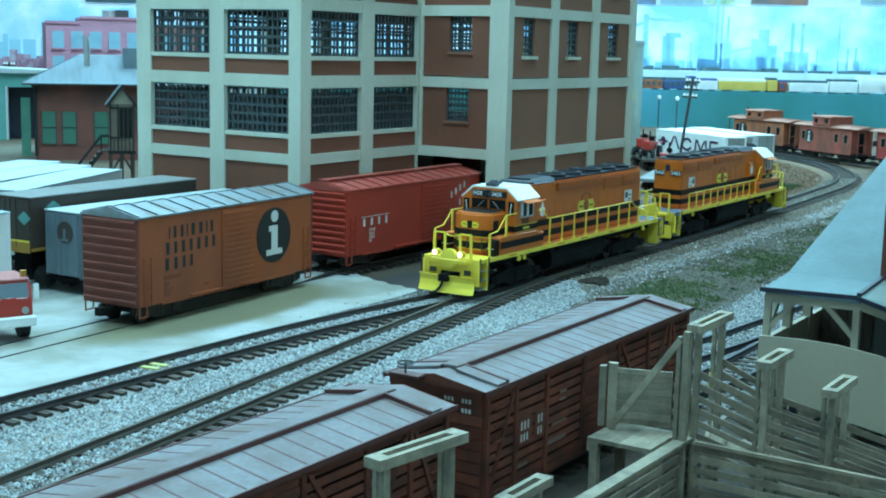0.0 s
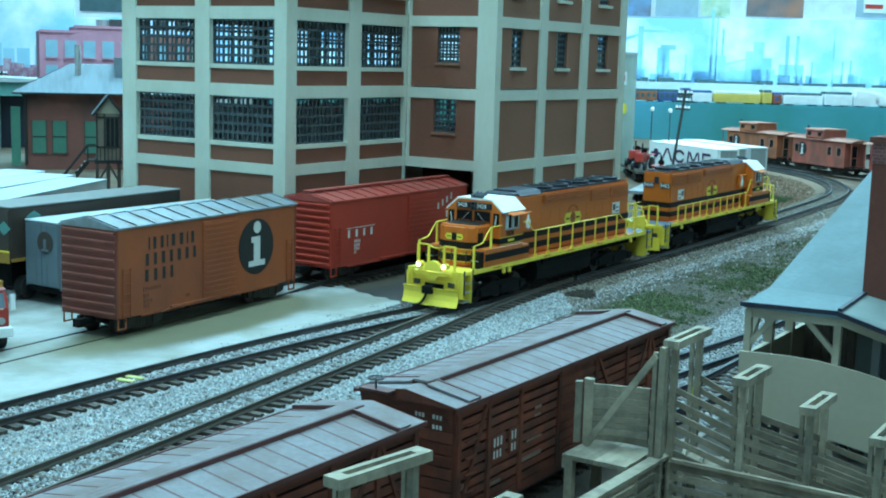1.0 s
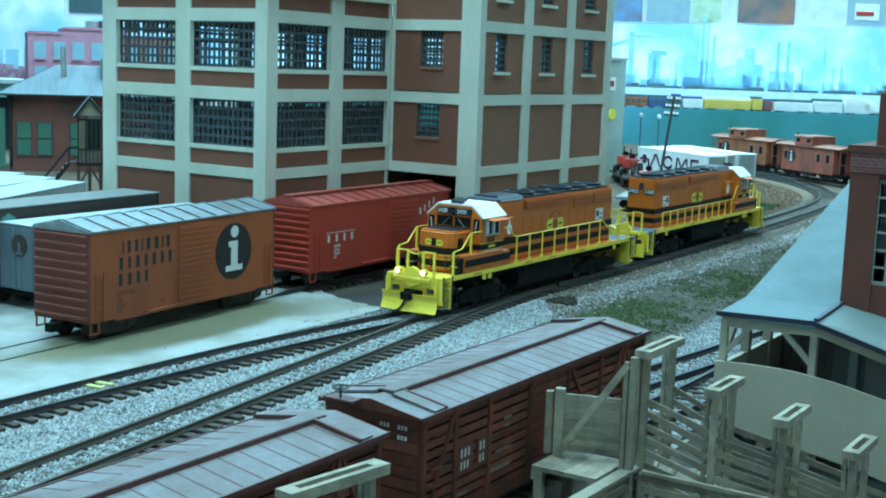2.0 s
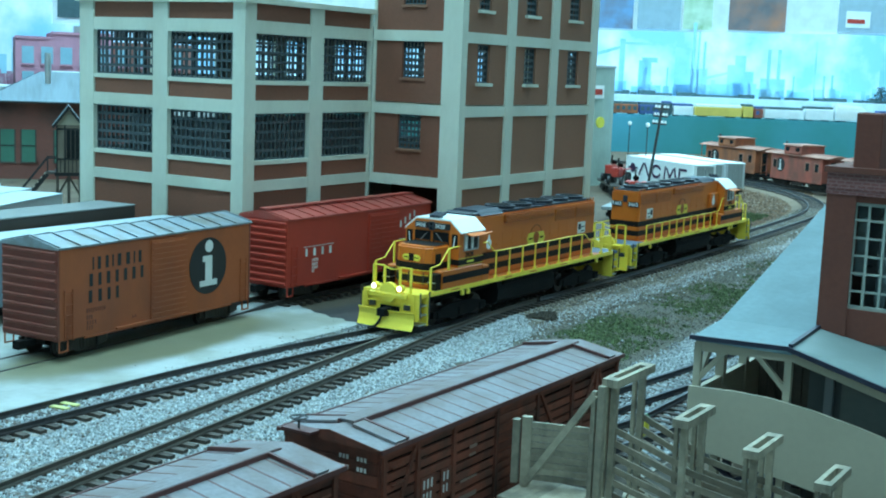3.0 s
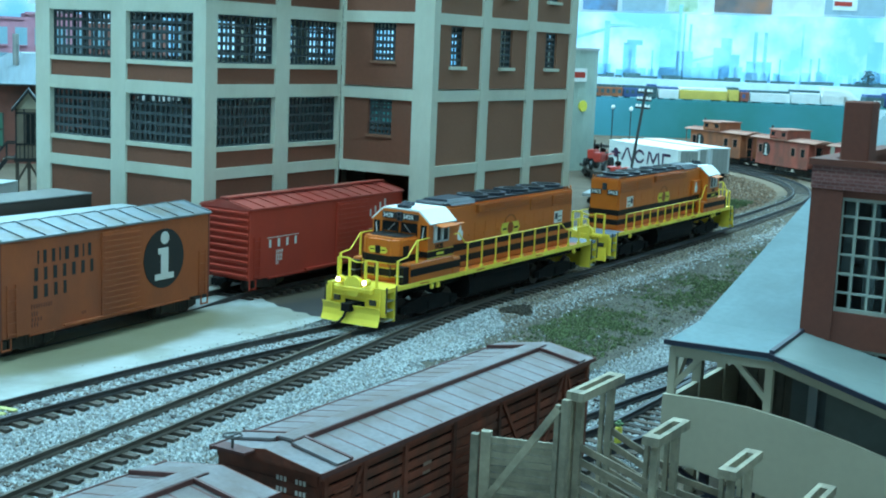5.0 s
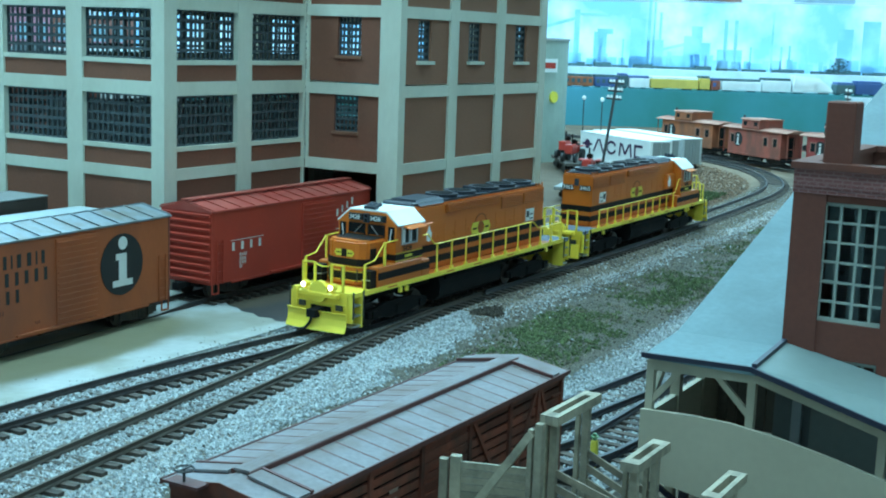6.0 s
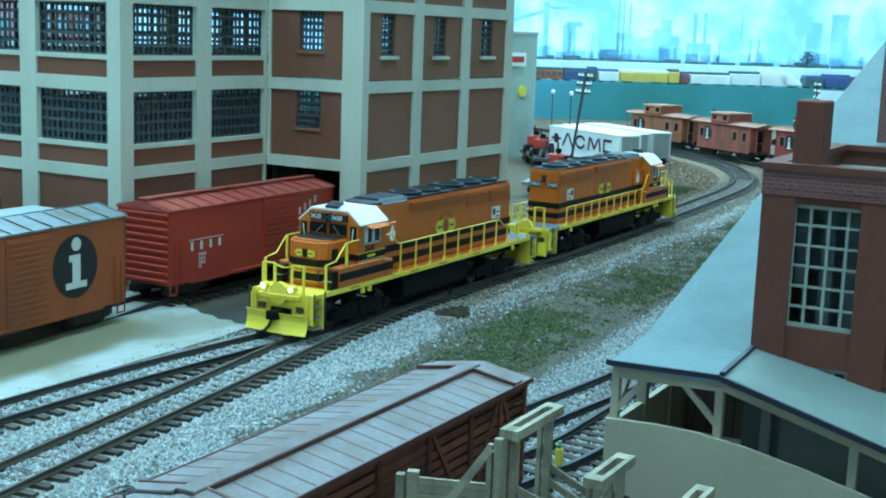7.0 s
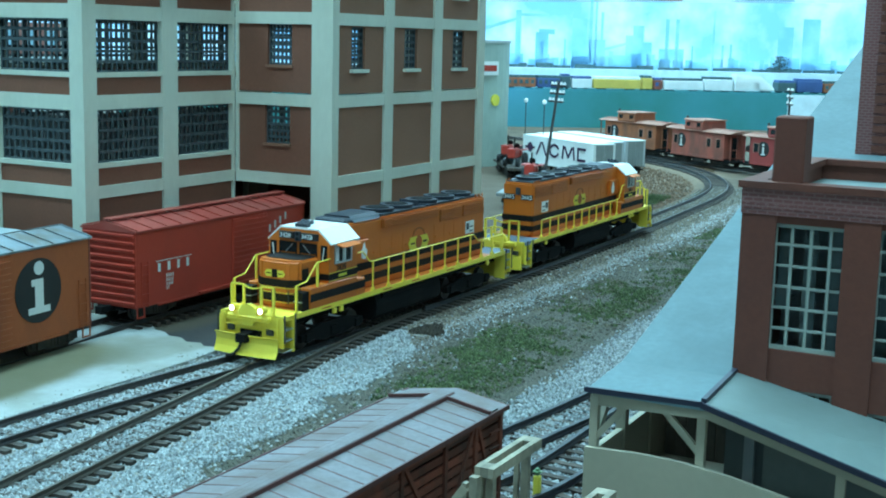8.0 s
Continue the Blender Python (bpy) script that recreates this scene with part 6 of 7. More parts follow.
for x in (0.6, 2.5, 5.5):
    w = part("window", boxes((x, x + 1.2, -0.1, -0.003, 1.2, 4.3)), M_green, dp, "green shuttered window")
    part("window_frame", boxes((x - 0.14, x, -0.13, -0.004, 1.06, 4.3), (x + 1.2, x + 1.34, -0.13, -0.004, 1.06, 4.3), (x, x + 1.2, -0.13, -0.101, 1.06, 1.2)), M_bay, w)
    part("sash_bar", boxes((x, x + 1.2, -0.15, -0.101, 2.7, 2.8)), M_dark_wood, w)
    part("lintel", boxes((x - 0.15, x + 1.35, -0.14, -0.004, 4.33, 4.6)), M_depot, w)
part("chimney_pipe", rods([((4.9, 2.5, 8.0), (4.9, 2.5, 11.6))], 0.3, 12), M_steel, dp, "tin chimney pipe")
part("roof_monitor", boxes((8.4, 11.4, 2.0, 5, 8.4, 10.5)), M_tin, dp)
part("door_leaf", boxes((-1.35, -0.5, -0.35, -0.15, 0, 5.6)), M_green, dp, "green sliding door leaf")

# a small cabin on a tall trestle behind the factory, reached by outside stairs
M_cabin = paint("brown_grey_cabin", (0.19, 0.155, 0.115), 0.8, 0.2, 4, 0.2, dirt=(0.11, 0.088, 0.068), dirt_scale=0.8, dirt_amount=0.6, streak=0.4)
M_slate = paint("dark_slate_roof", (0.075, 0.095, 0.105), 0.7, 0.1, 4, 0.1)
CABIN, DECK = (6.0, 20.8, 0), 4.6
bay = thing("signal_cabin", CABIN, -41, "small brown-grey timber cabin with a steep gable on tall trestle legs", "cabin")
part("wall", boxes((0, 1.5, 0, 2.4, DECK, 7.62)), M_cabin, bay)
part("floor_beam", boxes((-0.12, 1.62, -0.1, 2.5, DECK - 0.22, DECK - 0.002)), M_dark_wood, bay)
for x in (-0.02, 0.46, 1.44):
    part("corner_board", boxes((x, x + 0.09, -0.04, -0.003, DECK, 7.62)), M_dark_wood, bay)
for x in (0.22, 0.7, 0.95, 1.2):
    part("batten", boxes((x, x + 0.05, -0.03, -0.003, DECK, 5.38)), M_dark_wood, bay)
part("sill_board", boxes((0, 1.5, -0.05, -0.003, 5.4, 5.5)), M_dark_wood, bay)
part("head_board", boxes((0, 1.5, -0.05, -0.003, 7.3, 7.42)), M_dark_wood, bay)
window = part("window", boxes((0.56, 1.43, -0.03, -0.003, 5.5, 7.3)), M_pane, bay, "dark window")
for k in range(4):
    part("glazing_bar", boxes((0.58 + k * 0.27, 0.62 + k * 0.27, -0.06, -0.031, 5.5, 7.3)), M_bay, window)
part("gable", prisms([(0, 7.62), (0.75, 8.6), (1.5, 7.62)], "y", (0.02, 0.2)), M_tan, bay, "pale gable boards")
part("roof", prisms([(-0.26, 7.52), (0.75, 8.84), (1.76, 7.52), (1.7, 7.45), (0.75, 8.69), (-0.2, 7.45)], "y", (-0.25, 2.7)), M_slate, bay, "slate roof")
part("barge_board", prisms([(-0.28, 7.5), (0.75, 8.85), (1.78, 7.5), (1.66, 7.41), (0.75, 8.6), (-0.16, 7.41)], "y", (-0.29, -0.252)), M_dark_wood, bay)
for x in (0.05, 0.75, 1.45):
    for y in (0.1, 2.3):
        part("trestle_leg", beams([((x, y, 0), (x, y, DECK - 0.2))], 0.17), M_bay, bay)
for xa, xb in ((0.05, 0.75), (1.45, 0.75)):
    part("trestle_brace", beams([((xa, 0.1, DECK - 1.5), (xb, 0.1, DECK - 0.25))], 0.13), M_bay, bay)
stair = thing("staircase", CABIN, -41, "dark timber outside stairs with handrails beside the cabin", "stairs")
RUN = 3.5
part("landing", boxes((-0.62, -0.13, 0.0, 1.3, DECK - 0.12, DECK)), M_bay, stair)
for y in (0.0, 1.3):
    part("stringer", beams([((-0.55 - RUN, y, 0.1), (-0.55, y, DECK - 0.1))], 0.07, 0.24), M_dark_wood, stair)
    part("handrail", beams([((-0.55 - RUN, y, 1.0), (-0.55, y, DECK + 0.9)), ((-0.55, y, DECK + 0.9), (-0.03, y, DECK + 0.9))], 0.085), M_dark_wood, stair)
    for u in (0.0, 0.5, 1.0):
        x, z = -0.55 - RUN * u, DECK * (1 - u)
        part("rail_post", beams([((x, y, z), (x, y, z + 0.95))], 0.08), M_dark_wood, stair)
for k in range(16):
    u = (k + 0.5) / 16
    part("tread", boxes((-0.66 - RUN * u, -0.42 - RUN * u, 0.04, 1.26, DECK * (1 - u) - 0.03, DECK * (1 - u) + 0.03)), M_cabin, stair)

sh = thing("shed", (44.8, 80.0, 0), -41, "teal painted shed with a dark open doorway", "shed")
part("wall", boxes((-14, 0, 0, 8, 0, 7.7), (3.2, 6.5, 0, 8, 0, 7.7), (0, 3.2, 0, 8, 6.1, 7.7)), M_teal, sh)
# near-black sheet stands in for the shade within the doorway
part("doorway_shade", boxes((0, 3.2, 2.5, 2.6, 0, 6.1)), M_navy, sh, "dark sheet for the shade inside the open doorway")
part("door_post", boxes((-0.25, 0.0, -0.1, -0.003, 0, 6.2)), M_silver, sh)
part("roof", prisms([(-14.5, 7.7), (7, 7.7), (7, 8.0), (-14.5, 8.7)], "y", (-0.5, 8.5)), M_pale_roof, sh)

town = thing("town_building", (77.8, 112.7, 0), -37, "pink brick town building with rows of blue windows", "building")
part("wall", boxes((0, 5, 0, 10, 0, 14.2), (5, 14, 0, 10, 0, 15.0)), M_pink, town)
part("annex_wall", boxes((14.003, 26, 0.4, 10, 0, 14.0)), paint("brown_brick_annex", (0.26, 0.115, 0.095), 0.8, 0.1, 3, 0.05), town, "brown brick annex wall")
for x in (10.5, 14.6, 17.5, 20.6, 23.4):
    part("roof_vent", boxes((x, x + 1.9, 2.0, 4.0, 14.8, 16.3)), M_iron, town)
part("cornice", boxes((-0.1, 5, -0.2, 0, 14.0, 14.4), (5, 14.1, -0.2, 0, 14.8, 15.2)), M_pink, town)
for r in range(3):
    for i in range(9):
        x = 0.9 + i * 2.75
        w = part("window", boxes((x, x + 1.7, -0.12 if x < 13 else 0.28, 0.1 if x < 13 else 0.5, 10.4 - r * 3.7, 12.9 - r * 3.7)), M_pinkpane, town, "pale blue window")
        part("sill", boxes((x - 0.1, x + 1.8, -0.3 if x < 13 else 0.1, -0.121 if x < 13 else 0.279, 10.15 - r * 3.7, 10.38 - r * 3.7)), M_pink, w)
part("roof_tank", rods([((10, 4, 15), (10, 4, 16.2))], 1.4, 16), M_steel, town)
ws = thing("low_warehouse", (62, 86, 0), -37, "low white roofed warehouse behind the depot", "building")
part("wall", boxes((0, 24, 0, 8, 0, 9.4)), M_silver, ws)
part("roof", prisms([(-0.5, 9.4), (24.5, 9.4), (24.5, 9.7), (-0.5, 9.7)], "y", (-0.5, 8.5)), M_pale_roof, ws)

# ---- trailers, tractors, poles and cabooses beyond the factory ----
# door grey carries the shade on the trailers' rear ends
M_shaded_doors = paint("shaded_trailer_doors", (0.25, 0.275, 0.265), 0.6, 0.1, 4, 0.05)
M_plum = paint("dark_plum_lettering", (0.055, 0.02, 0.06), 0.6, 0.1, 5, 0.0)
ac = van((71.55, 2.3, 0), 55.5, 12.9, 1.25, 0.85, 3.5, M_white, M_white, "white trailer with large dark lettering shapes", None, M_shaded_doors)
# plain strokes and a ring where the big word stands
shapes = [[((10.2, 1.4), (9.35, 2.72)), ((9.15, 2.72), (8.3, 1.4))], [((5.35, 1.4), (5.15, 2.72)), ((4.95, 2.6), (4.3, 1.6)), ((4.3, 1.6), (3.65, 2.6)), ((3.45, 2.72), (3.2, 1.4))], [((2.6, 1.4), (2.6, 2.72)), ((2.6, 1.52), (1.3, 1.52)), ((2.6, 2.6), (1.3, 2.6))]]
for strokes in shapes:
    bm = bmesh.new()
    for (xa, za), (xb, zb) in strokes:
        beam(bm, (xa, 1.29, za + 0.28), (xb, 1.29, zb + 0.28), 0.02, 0.25)
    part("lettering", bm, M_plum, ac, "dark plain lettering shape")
bm = bmesh.new()
for k in (0, 1, 2, 3, 4, 5, 6, 9, 10, 11, 12, 13, 14, 15):
    a0, a1 = k * math.tau / 16, (k + 1) * math.tau / 16
    beam(bm, (6.85 + 0.82 * math.cos(a0), 1.29, 2.33 + 0.58 * math.sin(a0)), (6.85 + 0.82 * math.cos(a1), 1.29, 2.33 + 0.58 * math.sin(a1)), 0.02, 0.25)
part("lettering", bm, M_plum, ac, "dark open ring among the lettering")
bm = bmesh.new()
rod(bm, (11.45, 1.28, 2.35), (11.45, 1.31, 2.35), 0.5, None, 16)
box(bm, 10.5, 12.4, 1.28, 1.3, 2.25, 2.45)
part("emblem", bm, M_plum, ac, "dark round emblem")
silver = van((75.85, 2.95, 0), 55.5, 12.6, 1.2, 0.85, 3.4, M_silver, M_white, "plain silver trailer parked in a row", None, M_shaded_doors)
copy_thing(silver, spot((79.4, 1.95, 0), 55.5))
copy_thing(silver, spot((86.0, 22.0, 0), 140))


def tractor(p, rz):
    t = thing("farm_tractor", p, rz, "red farm tractor with a black exhaust on a flat car", "tractor", "tractors")
    part("bonnet", soften(boxes((0.2, 2.0, -0.4, 0.4, 0.8, 1.7)), 0.1, 2), M_redpaint, t)
    part("seat", soften(boxes((-0.6, 0.1, -0.45, 0.45, 0.9, 1.5)), 0.06), M_redpaint, t)
    part("exhaust", rods([((1.2, 0.1, 1.7), (1.2, 0.1, 2.7))], 0.07), M_black, t)
    part("steering_wheel", rods([((0.1, 0, 1.85), (0.0, 0, 1.95))], 0.28, 12), M_black, t)
    for s in (-1, 1):
        bm = bmesh.new()
        rod(bm, (-0.3, s * 0.55, 0.62), (-0.3, s * 0.9, 0.62), 0.62, None, 16)
        part("rear_tyre", bm, M_rubber, t)
        bm = bmesh.new()
        rod(bm, (1.75, s * 0.5, 0.42), (1.75, s * 0.75, 0.42), 0.42, None, 14)
        part("front_tyre", bm, M_rubber, t)
        part("mudguard", boxes((-1.0, 0.4, *sorted((s * 0.5, s * 0.9)), 1.5, 1.58)), M_redpaint, t)
    return t


fl = thing("flat_car", (66.5, 8.6, 0), 34, "grey flat car loaded with red tractors", "flat car")
part("deck", boxes((0, 9.6, -1.3, 1.3, 0.95, 1.2)), M_bay, fl)
part("underframe", boxes((0.5, 9.1, -0.5, 0.5, 0.6, 0.95)), M_black, fl)
truck(fl, 2.2)
truck(fl, 7.6)
for d in (3.0, 7.0):
    a = radians(34)
    tractor((66.5 + d * math.cos(a), 8.6 + d * math.sin(a), 1.2), 28 + 160)
M_deck_grey = paint("grey_flat_deck", (0.23, 0.25, 0.25), 0.8, 0.15, 4, 0.15, dirt=(0.15, 0.14, 0.12), dirt_scale=0.6, dirt_amount=0.7)
fl = thing("flat_car", (47.5, 0.7, 0), 14, "pale grey flat car carrying one red tractor", "flat car")
part("deck", boxes((0, 16.4, -1.35, 1.35, 0.95, 1.2)), M_deck_grey, fl)
for i in range(9):
    for s in (-1, 1):
        part("stake_pocket", boxes((0.6 + i * 1.85, 0.8 + i * 1.85, *sorted((s * 1.35, s * 1.42)), 0.9, 1.2)), M_bay, fl)
part("underframe", boxes((0.8, 15.6, -0.5, 0.5, 0.6, 0.95)), M_black, fl)
truck(fl, 2.4)
truck(fl, 14.0)
tractor((55.6, 2.7, 1.2), 196)
tm = thing("timber_stack", (46.5, -3.0, 0), 8, "stack of long grey timbers beside the dusty road", "timber")
for i in range(4):
    part("timber", boxes((0.3 * i, 19 - 0.4 * i, 0.5 * i, 0.5 * i + 0.42, 0.0, 0.42)), M_bay, tm)
for i in range(3):
    part("timber", boxes((1 + 0.3 * i, 17, 0.25 + 0.5 * i, 0.25 + 0.5 * i + 0.42, 0.423, 0.8)), M_bay, tm)


def pole(p, h, lean, label, rz=0):
    t = thing("utility_pole", p, rz, label, "utility pole", "utility poles")
    part("mast", rods([((0, 0, 0), (lean, 0, h))], 0.14, 8), M_iron, t)
    for i in range(3):
        z = h - 0.35 - i * 0.75
        x = lean * z / h
        arm = part("crossarm", boxes((x - 0.08, x + 0.08, -1.1, 1.1, z - 0.1, z + 0.08)), M_iron, t)
        for y in (-0.95, -0.45, 0.45, 0.95):
            bm = bmesh.new()
            rod(bm, (x, y, z + 0.08), (x, y, z + 0.34), 0.15, 0.1, 8)
            part("insulator", bm, M_white, arm, "white insulator")
    return t


pole((68.8, 7.3, 0), 9.3, 1.4, "dark leaning utility pole with white insulators", -30)
pole((57.0, 95.0, 0), 8.6, 0.0, "dark utility pole behind the teal shed")
pole((105.0, -7.2, 0), 8.5, 0.1, "dark utility pole with white insulators at the curve", -62)
for x, y in ((81.0, 14.9), (79.2, 12.0)):
    t = thing("yard_lamp", (x, y, 0), 0, "thin lamp post with a white lamp head", "lamp post", "yard lamps")
    part("mast", rods([((0, 0, 0), (0, 0, 6.75))], 0.06), M_iron, t)
    bm = bmesh.new()
    ball(bm, (0, 0, 6.88), 0.25)
    part("lamp_head", bm, M_white, t, "white lamp head", smooth=True)

tk = thing("storage_tank", (79.0, 24.0, 0), 0, "pale green upright storage tank with sign plates", "tank")
bm = bmesh.new()
rod(bm, (0, 0, 0), (0, 0, 12.8), 7.2, None, 40)
part("shell", bm, paint("pale_green_tank", (0.34, 0.42, 0.36), 0.5, 0.05, 2, 0.05), tk)
bm = bmesh.new()
rod(bm, (0, 0, 12.8), (0, 0, 13.05), 7.35, None, 40)
part("rim", bm, M_silver, tk)
sg = part("sign_plate", boxes((-1.2, 1.4, -7.45, -7.1, 9.5, 10.9)), M_white, tk, "white sign plate")
sg.matrix_basis = pose(0, 0, 0, 0, 0, -22)
sb = part("sign_bar", boxes((-0.9, 1.1, -7.5, -7.46, 9.9, 10.5)), M_redpaint, tk, "red bar of lettering")
sb.matrix_basis = pose(0, 0, 0, 0, 0, -22)
bm = bmesh.new()
rod(bm, (0.4, -7.4, 6.9), (0.4, -7.1, 6.9), 0.6, None, 16)
em = part("emblem", bm, M_emblem, tk, "round yellow emblem")
em.matrix_basis = pose(0, 0, 0, 0, 0, -15)

# weathered caboose paints and roof, lightened to carry the haze over the far yard
M_cab_o = paint("caboose_orange", (0.42, 0.125, 0.052), 0.65, 0.14, 4, 0.1, dirt=(0.20, 0.080, 0.048), dirt_scale=0.9, dirt_amount=0.9, streak=0.5, dirt_from=0.38, dirt_full=0.68)
M_cab_r = paint("caboose_red", (0.38, 0.090, 0.060), 0.65, 0.14, 4, 0.1, dirt=(0.18, 0.070, 0.050), dirt_scale=0.9, dirt_amount=0.9, streak=0.5, dirt_from=0.38, dirt_full=0.68)
M_cab_d = paint("caboose_bright_red", (0.34, 0.050, 0.045), 0.6, 0.1, 4, 0.1, dirt=(0.22, 0.04, 0.034), dirt_scale=0.7, dirt_amount=0.6, streak=0.5)
M_cab_roof = paint("caboose_hazed_roof", (0.36, 0.165, 0.12), 0.8, 0.15, 4, 0.1, dirt=(0.24, 0.085, 0.055), dirt_scale=0.8, dirt_amount=0.8)


def caboose(p, rz, mat, label):
    """A wide-cupola caboose: x runs along it, its cupola a little past the middle, end platforms under the roof's overhang."""
    t = thing("caboose", p, rz, label, "caboose", "cabooses")
    part("body", soften(boxes((-4.5, 4.5, -1.45, 1.45, 0.85, 3.5)), 0.04), mat, t)
    rf = [(-1.62, 3.5), (1.62, 3.5), (1.62, 3.57), (0.7, 3.78), (-0.7, 3.78), (-1.62, 3.57)]
    part("roof", prisms(rf, "x", (-5.6, 5.6)), M_cab_roof, t, "faded roof lightened for haze")
    for x0, x1 in ((-5.6, -0.95), (2.15, 5.6)):
        part("running_board", boxes((x0, x1, -0.3, 0.3, 3.8, 3.86)), M_cab_roof, t)
    cu = part("cupola", soften(prisms([(-1.45, 3.4), (1.45, 3.4), (1.62, 3.75), (1.55, 4.6), (-1.55, 4.6), (-1.62, 3.75)], "x", (-0.9, 2.1)), 0.03), mat, t)
    part("cupola_roof", prisms([(-1.68, 4.6), (1.68, 4.6), (1.5, 4.74), (-1.5, 4.74)], "x", (-1.1, 2.3)), M_cab_roof, cu)
    part("smokestack", rods([((3.1, 0.5, 3.7), (3.1, 0.5, 4.9)), ((3.1, 0.5, 4.9), (3.1, 0.5, 4.98))], 0.13), M_iron, t)
    for s in (-1, 1):
        for x in (-3.9, -2.3, 3.4):
            w = part("window", boxes((x, x + 0.62, *sorted((s * 1.45, s * 1.47)), 2.0, 2.85)), M_pane, t)
            part("window_frame", boxes((x - 0.1, x, *sorted((s * 1.45, s * 1.49)), 1.9, 2.95), (x + 0.62, x + 0.72, *sorted((s * 1.45, s * 1.49)), 1.9, 2.95), (x, x + 0.62, *sorted((s * 1.45, s * 1.49)), 2.85, 2.95)), M_cab_roof, w, "faded window frame")
        for x in (-0.6, 1.2):
            part("cupola_window", boxes((x, x + 0.6, *sorted((s * 1.56, s * 1.61)), 3.95, 4.4)), M_pane, cu)
        bm = bmesh.new()
        rod(bm, (2.75, s * 1.45, 2.35), (2.75, s * 1.48, 2.35), 0.78, None, 20)
        part("roundel", bm, M_letter_k, t, "black round emblem")
        part("emblem_mark", boxes((2.62, 2.88, *sorted((s * 1.48, s * 1.5)), 1.85, 2.55), (2.45, 3.05, *sorted((s * 1.48, s * 1.5)), 1.75, 1.88), (2.62, 2.88, *sorted((s * 1.48, s * 1.5)), 2.65, 2.9)), M_letter_w, t)
        part("side_sill", boxes((-4.5, 4.5, *sorted((s * 1.4, s * 1.49)), 0.72, 0.92)), mat, t)
        part("tool_box", boxes((-1.2, 0.8, *sorted((s * 0.9, s * 1.35)), 0.3, 0.7)), M_truck, t)
        for e in (-1, 1):
            x = e * 5.45
            part("end_rail", beams([((x, s * 1.3, 0.8), (x, s * 1.3, 3.5)), ((x, s * 1.3, 1.9), (x, s * 0.45, 1.9)), ((x, s * 0.45, 0.8), (x, s * 0.45, 1.9))], 0.08), mat, t)
            bm = beams([((x, s * 0.5, 0.8), (x, s * 0.5, 3.75)), ((x, s * 0.12, 0.8), (x, s * 0.12, 3.75))], 0.05)
            for i in range(7):
                beam(bm, (x, s * 0.12, 1.0 + 0.38 * i), (x, s * 0.5, 1.0 + 0.38 * i), 0.04)
            part("ladder", bm, mat, t)
            part("step", boxes((*sorted((e * 4.7, e * 5.4)), *sorted((s * 1.05, s * 1.45)), 0.25, 0.32), (*sorted((e * 4.7, e * 5.4)), *sorted((s * 1.05, s * 1.45)), 0.5, 0.56)), M_black, t)
    for e in (-1, 1):
        part("end_door", boxes((*sorted((e * 4.5, e * 4.53)), -0.4, 0.4, 0.95, 3.1)), M_pane, t)
        part("brake_wheel", rods([((e * 5.5, -0.9, 2.1), (e * 5.54, -0.9, 2.1))], 0.3, 12), M_iron, t)
    part("platform", boxes((-5.6, 5.6, -1.4, 1.4, 0.6, 0.718)), M_black, t)
    truck(t, -3.2)
    truck(t, 3.2)
    coupler(t, -5.5, -1)
    coupler(t, 5.5, 1)
    return t


caboose((99.7, 8.7, 0.5), 60, M_cab_o, "orange caboose with a wide cupola and black round emblem")
caboose((91.9, -1.8, 0.5), 54.5, M_cab_r, "faded red caboose with a wide cupola and round emblem")
caboose((85.8, -12.4, 0.5), 61, M_cab_d, "bright red caboose at the end of the row")

# ---- backdrop: green fascia, shelf with display trains, painted skyline, wall above ----
M_shelf = paint("white_shelf", (0.66, 0.76, 0.80), 0.6, 0.03, 1, 0.0)
M_dblue = paint("dark_blue_car", (0.05, 0.10, 0.25), 0.5, 0.1, 2, 0.0)
M_dyel = paint("yellow_car", (0.62, 0.45, 0.10), 0.5, 0.1, 2, 0.0)
M_dwhite = paint("white_car", (0.70, 0.74, 0.74), 0.5, 0.05, 2, 0.0)
M_dtree = paint("dark_tree_line", (0.06, 0.11, 0.12), 0.9, 0.2, 1, 0.0)
M_poster = paint("poster_photo", (0.16, 0.14, 0.15), 0.5, 0.5, 0.35, 0.0, dirt=(0.42, 0.17, 0.10), dirt_scale=0.2, dirt_amount=0.9)
BD = (116.0, 71.0, 0)
BR = -54.2
solo("wall_fascia", boxes((-42, 80, 0, 1.2, -6, 5.7)), M_green_wall, "dark green painted fascia behind the yard", "wall", kind="structure", p=BD, rz=BR)
solo("wall_panel", boxes((80.01, 190, 0, 1.2, -6, 5.7)), M_shelf, "pale blue-white panel at the end of the fascia", "wall", kind="structure", p=BD, rz=BR)
solo("shelf", boxes((-42, 190, 0.06, 8, 5.71, 5.95)), M_green_wall, "long green display shelf", "shelf", kind="structure", p=BD, rz=BR)
EDGE = [(-54.5, 16.7), (34, 19.2), (95, 20.6), (190, 22.5)]
solo("backdrop", prisms([(-160, -6), (190, -6), *EDGE[::-1], (-54.5, 24), (-160, 24)], "y", (8.5, 9.0)), M_sky, "painted sky backdrop with a hazy blue skyline", "backdrop", kind="structure", p=BD, rz=BR)
random.seed(5)
bm = bmesh.new()


def shape(x0, x1, top, low=9.0):
    box(bm, x0, x1, 8.465, 8.49, low, top)


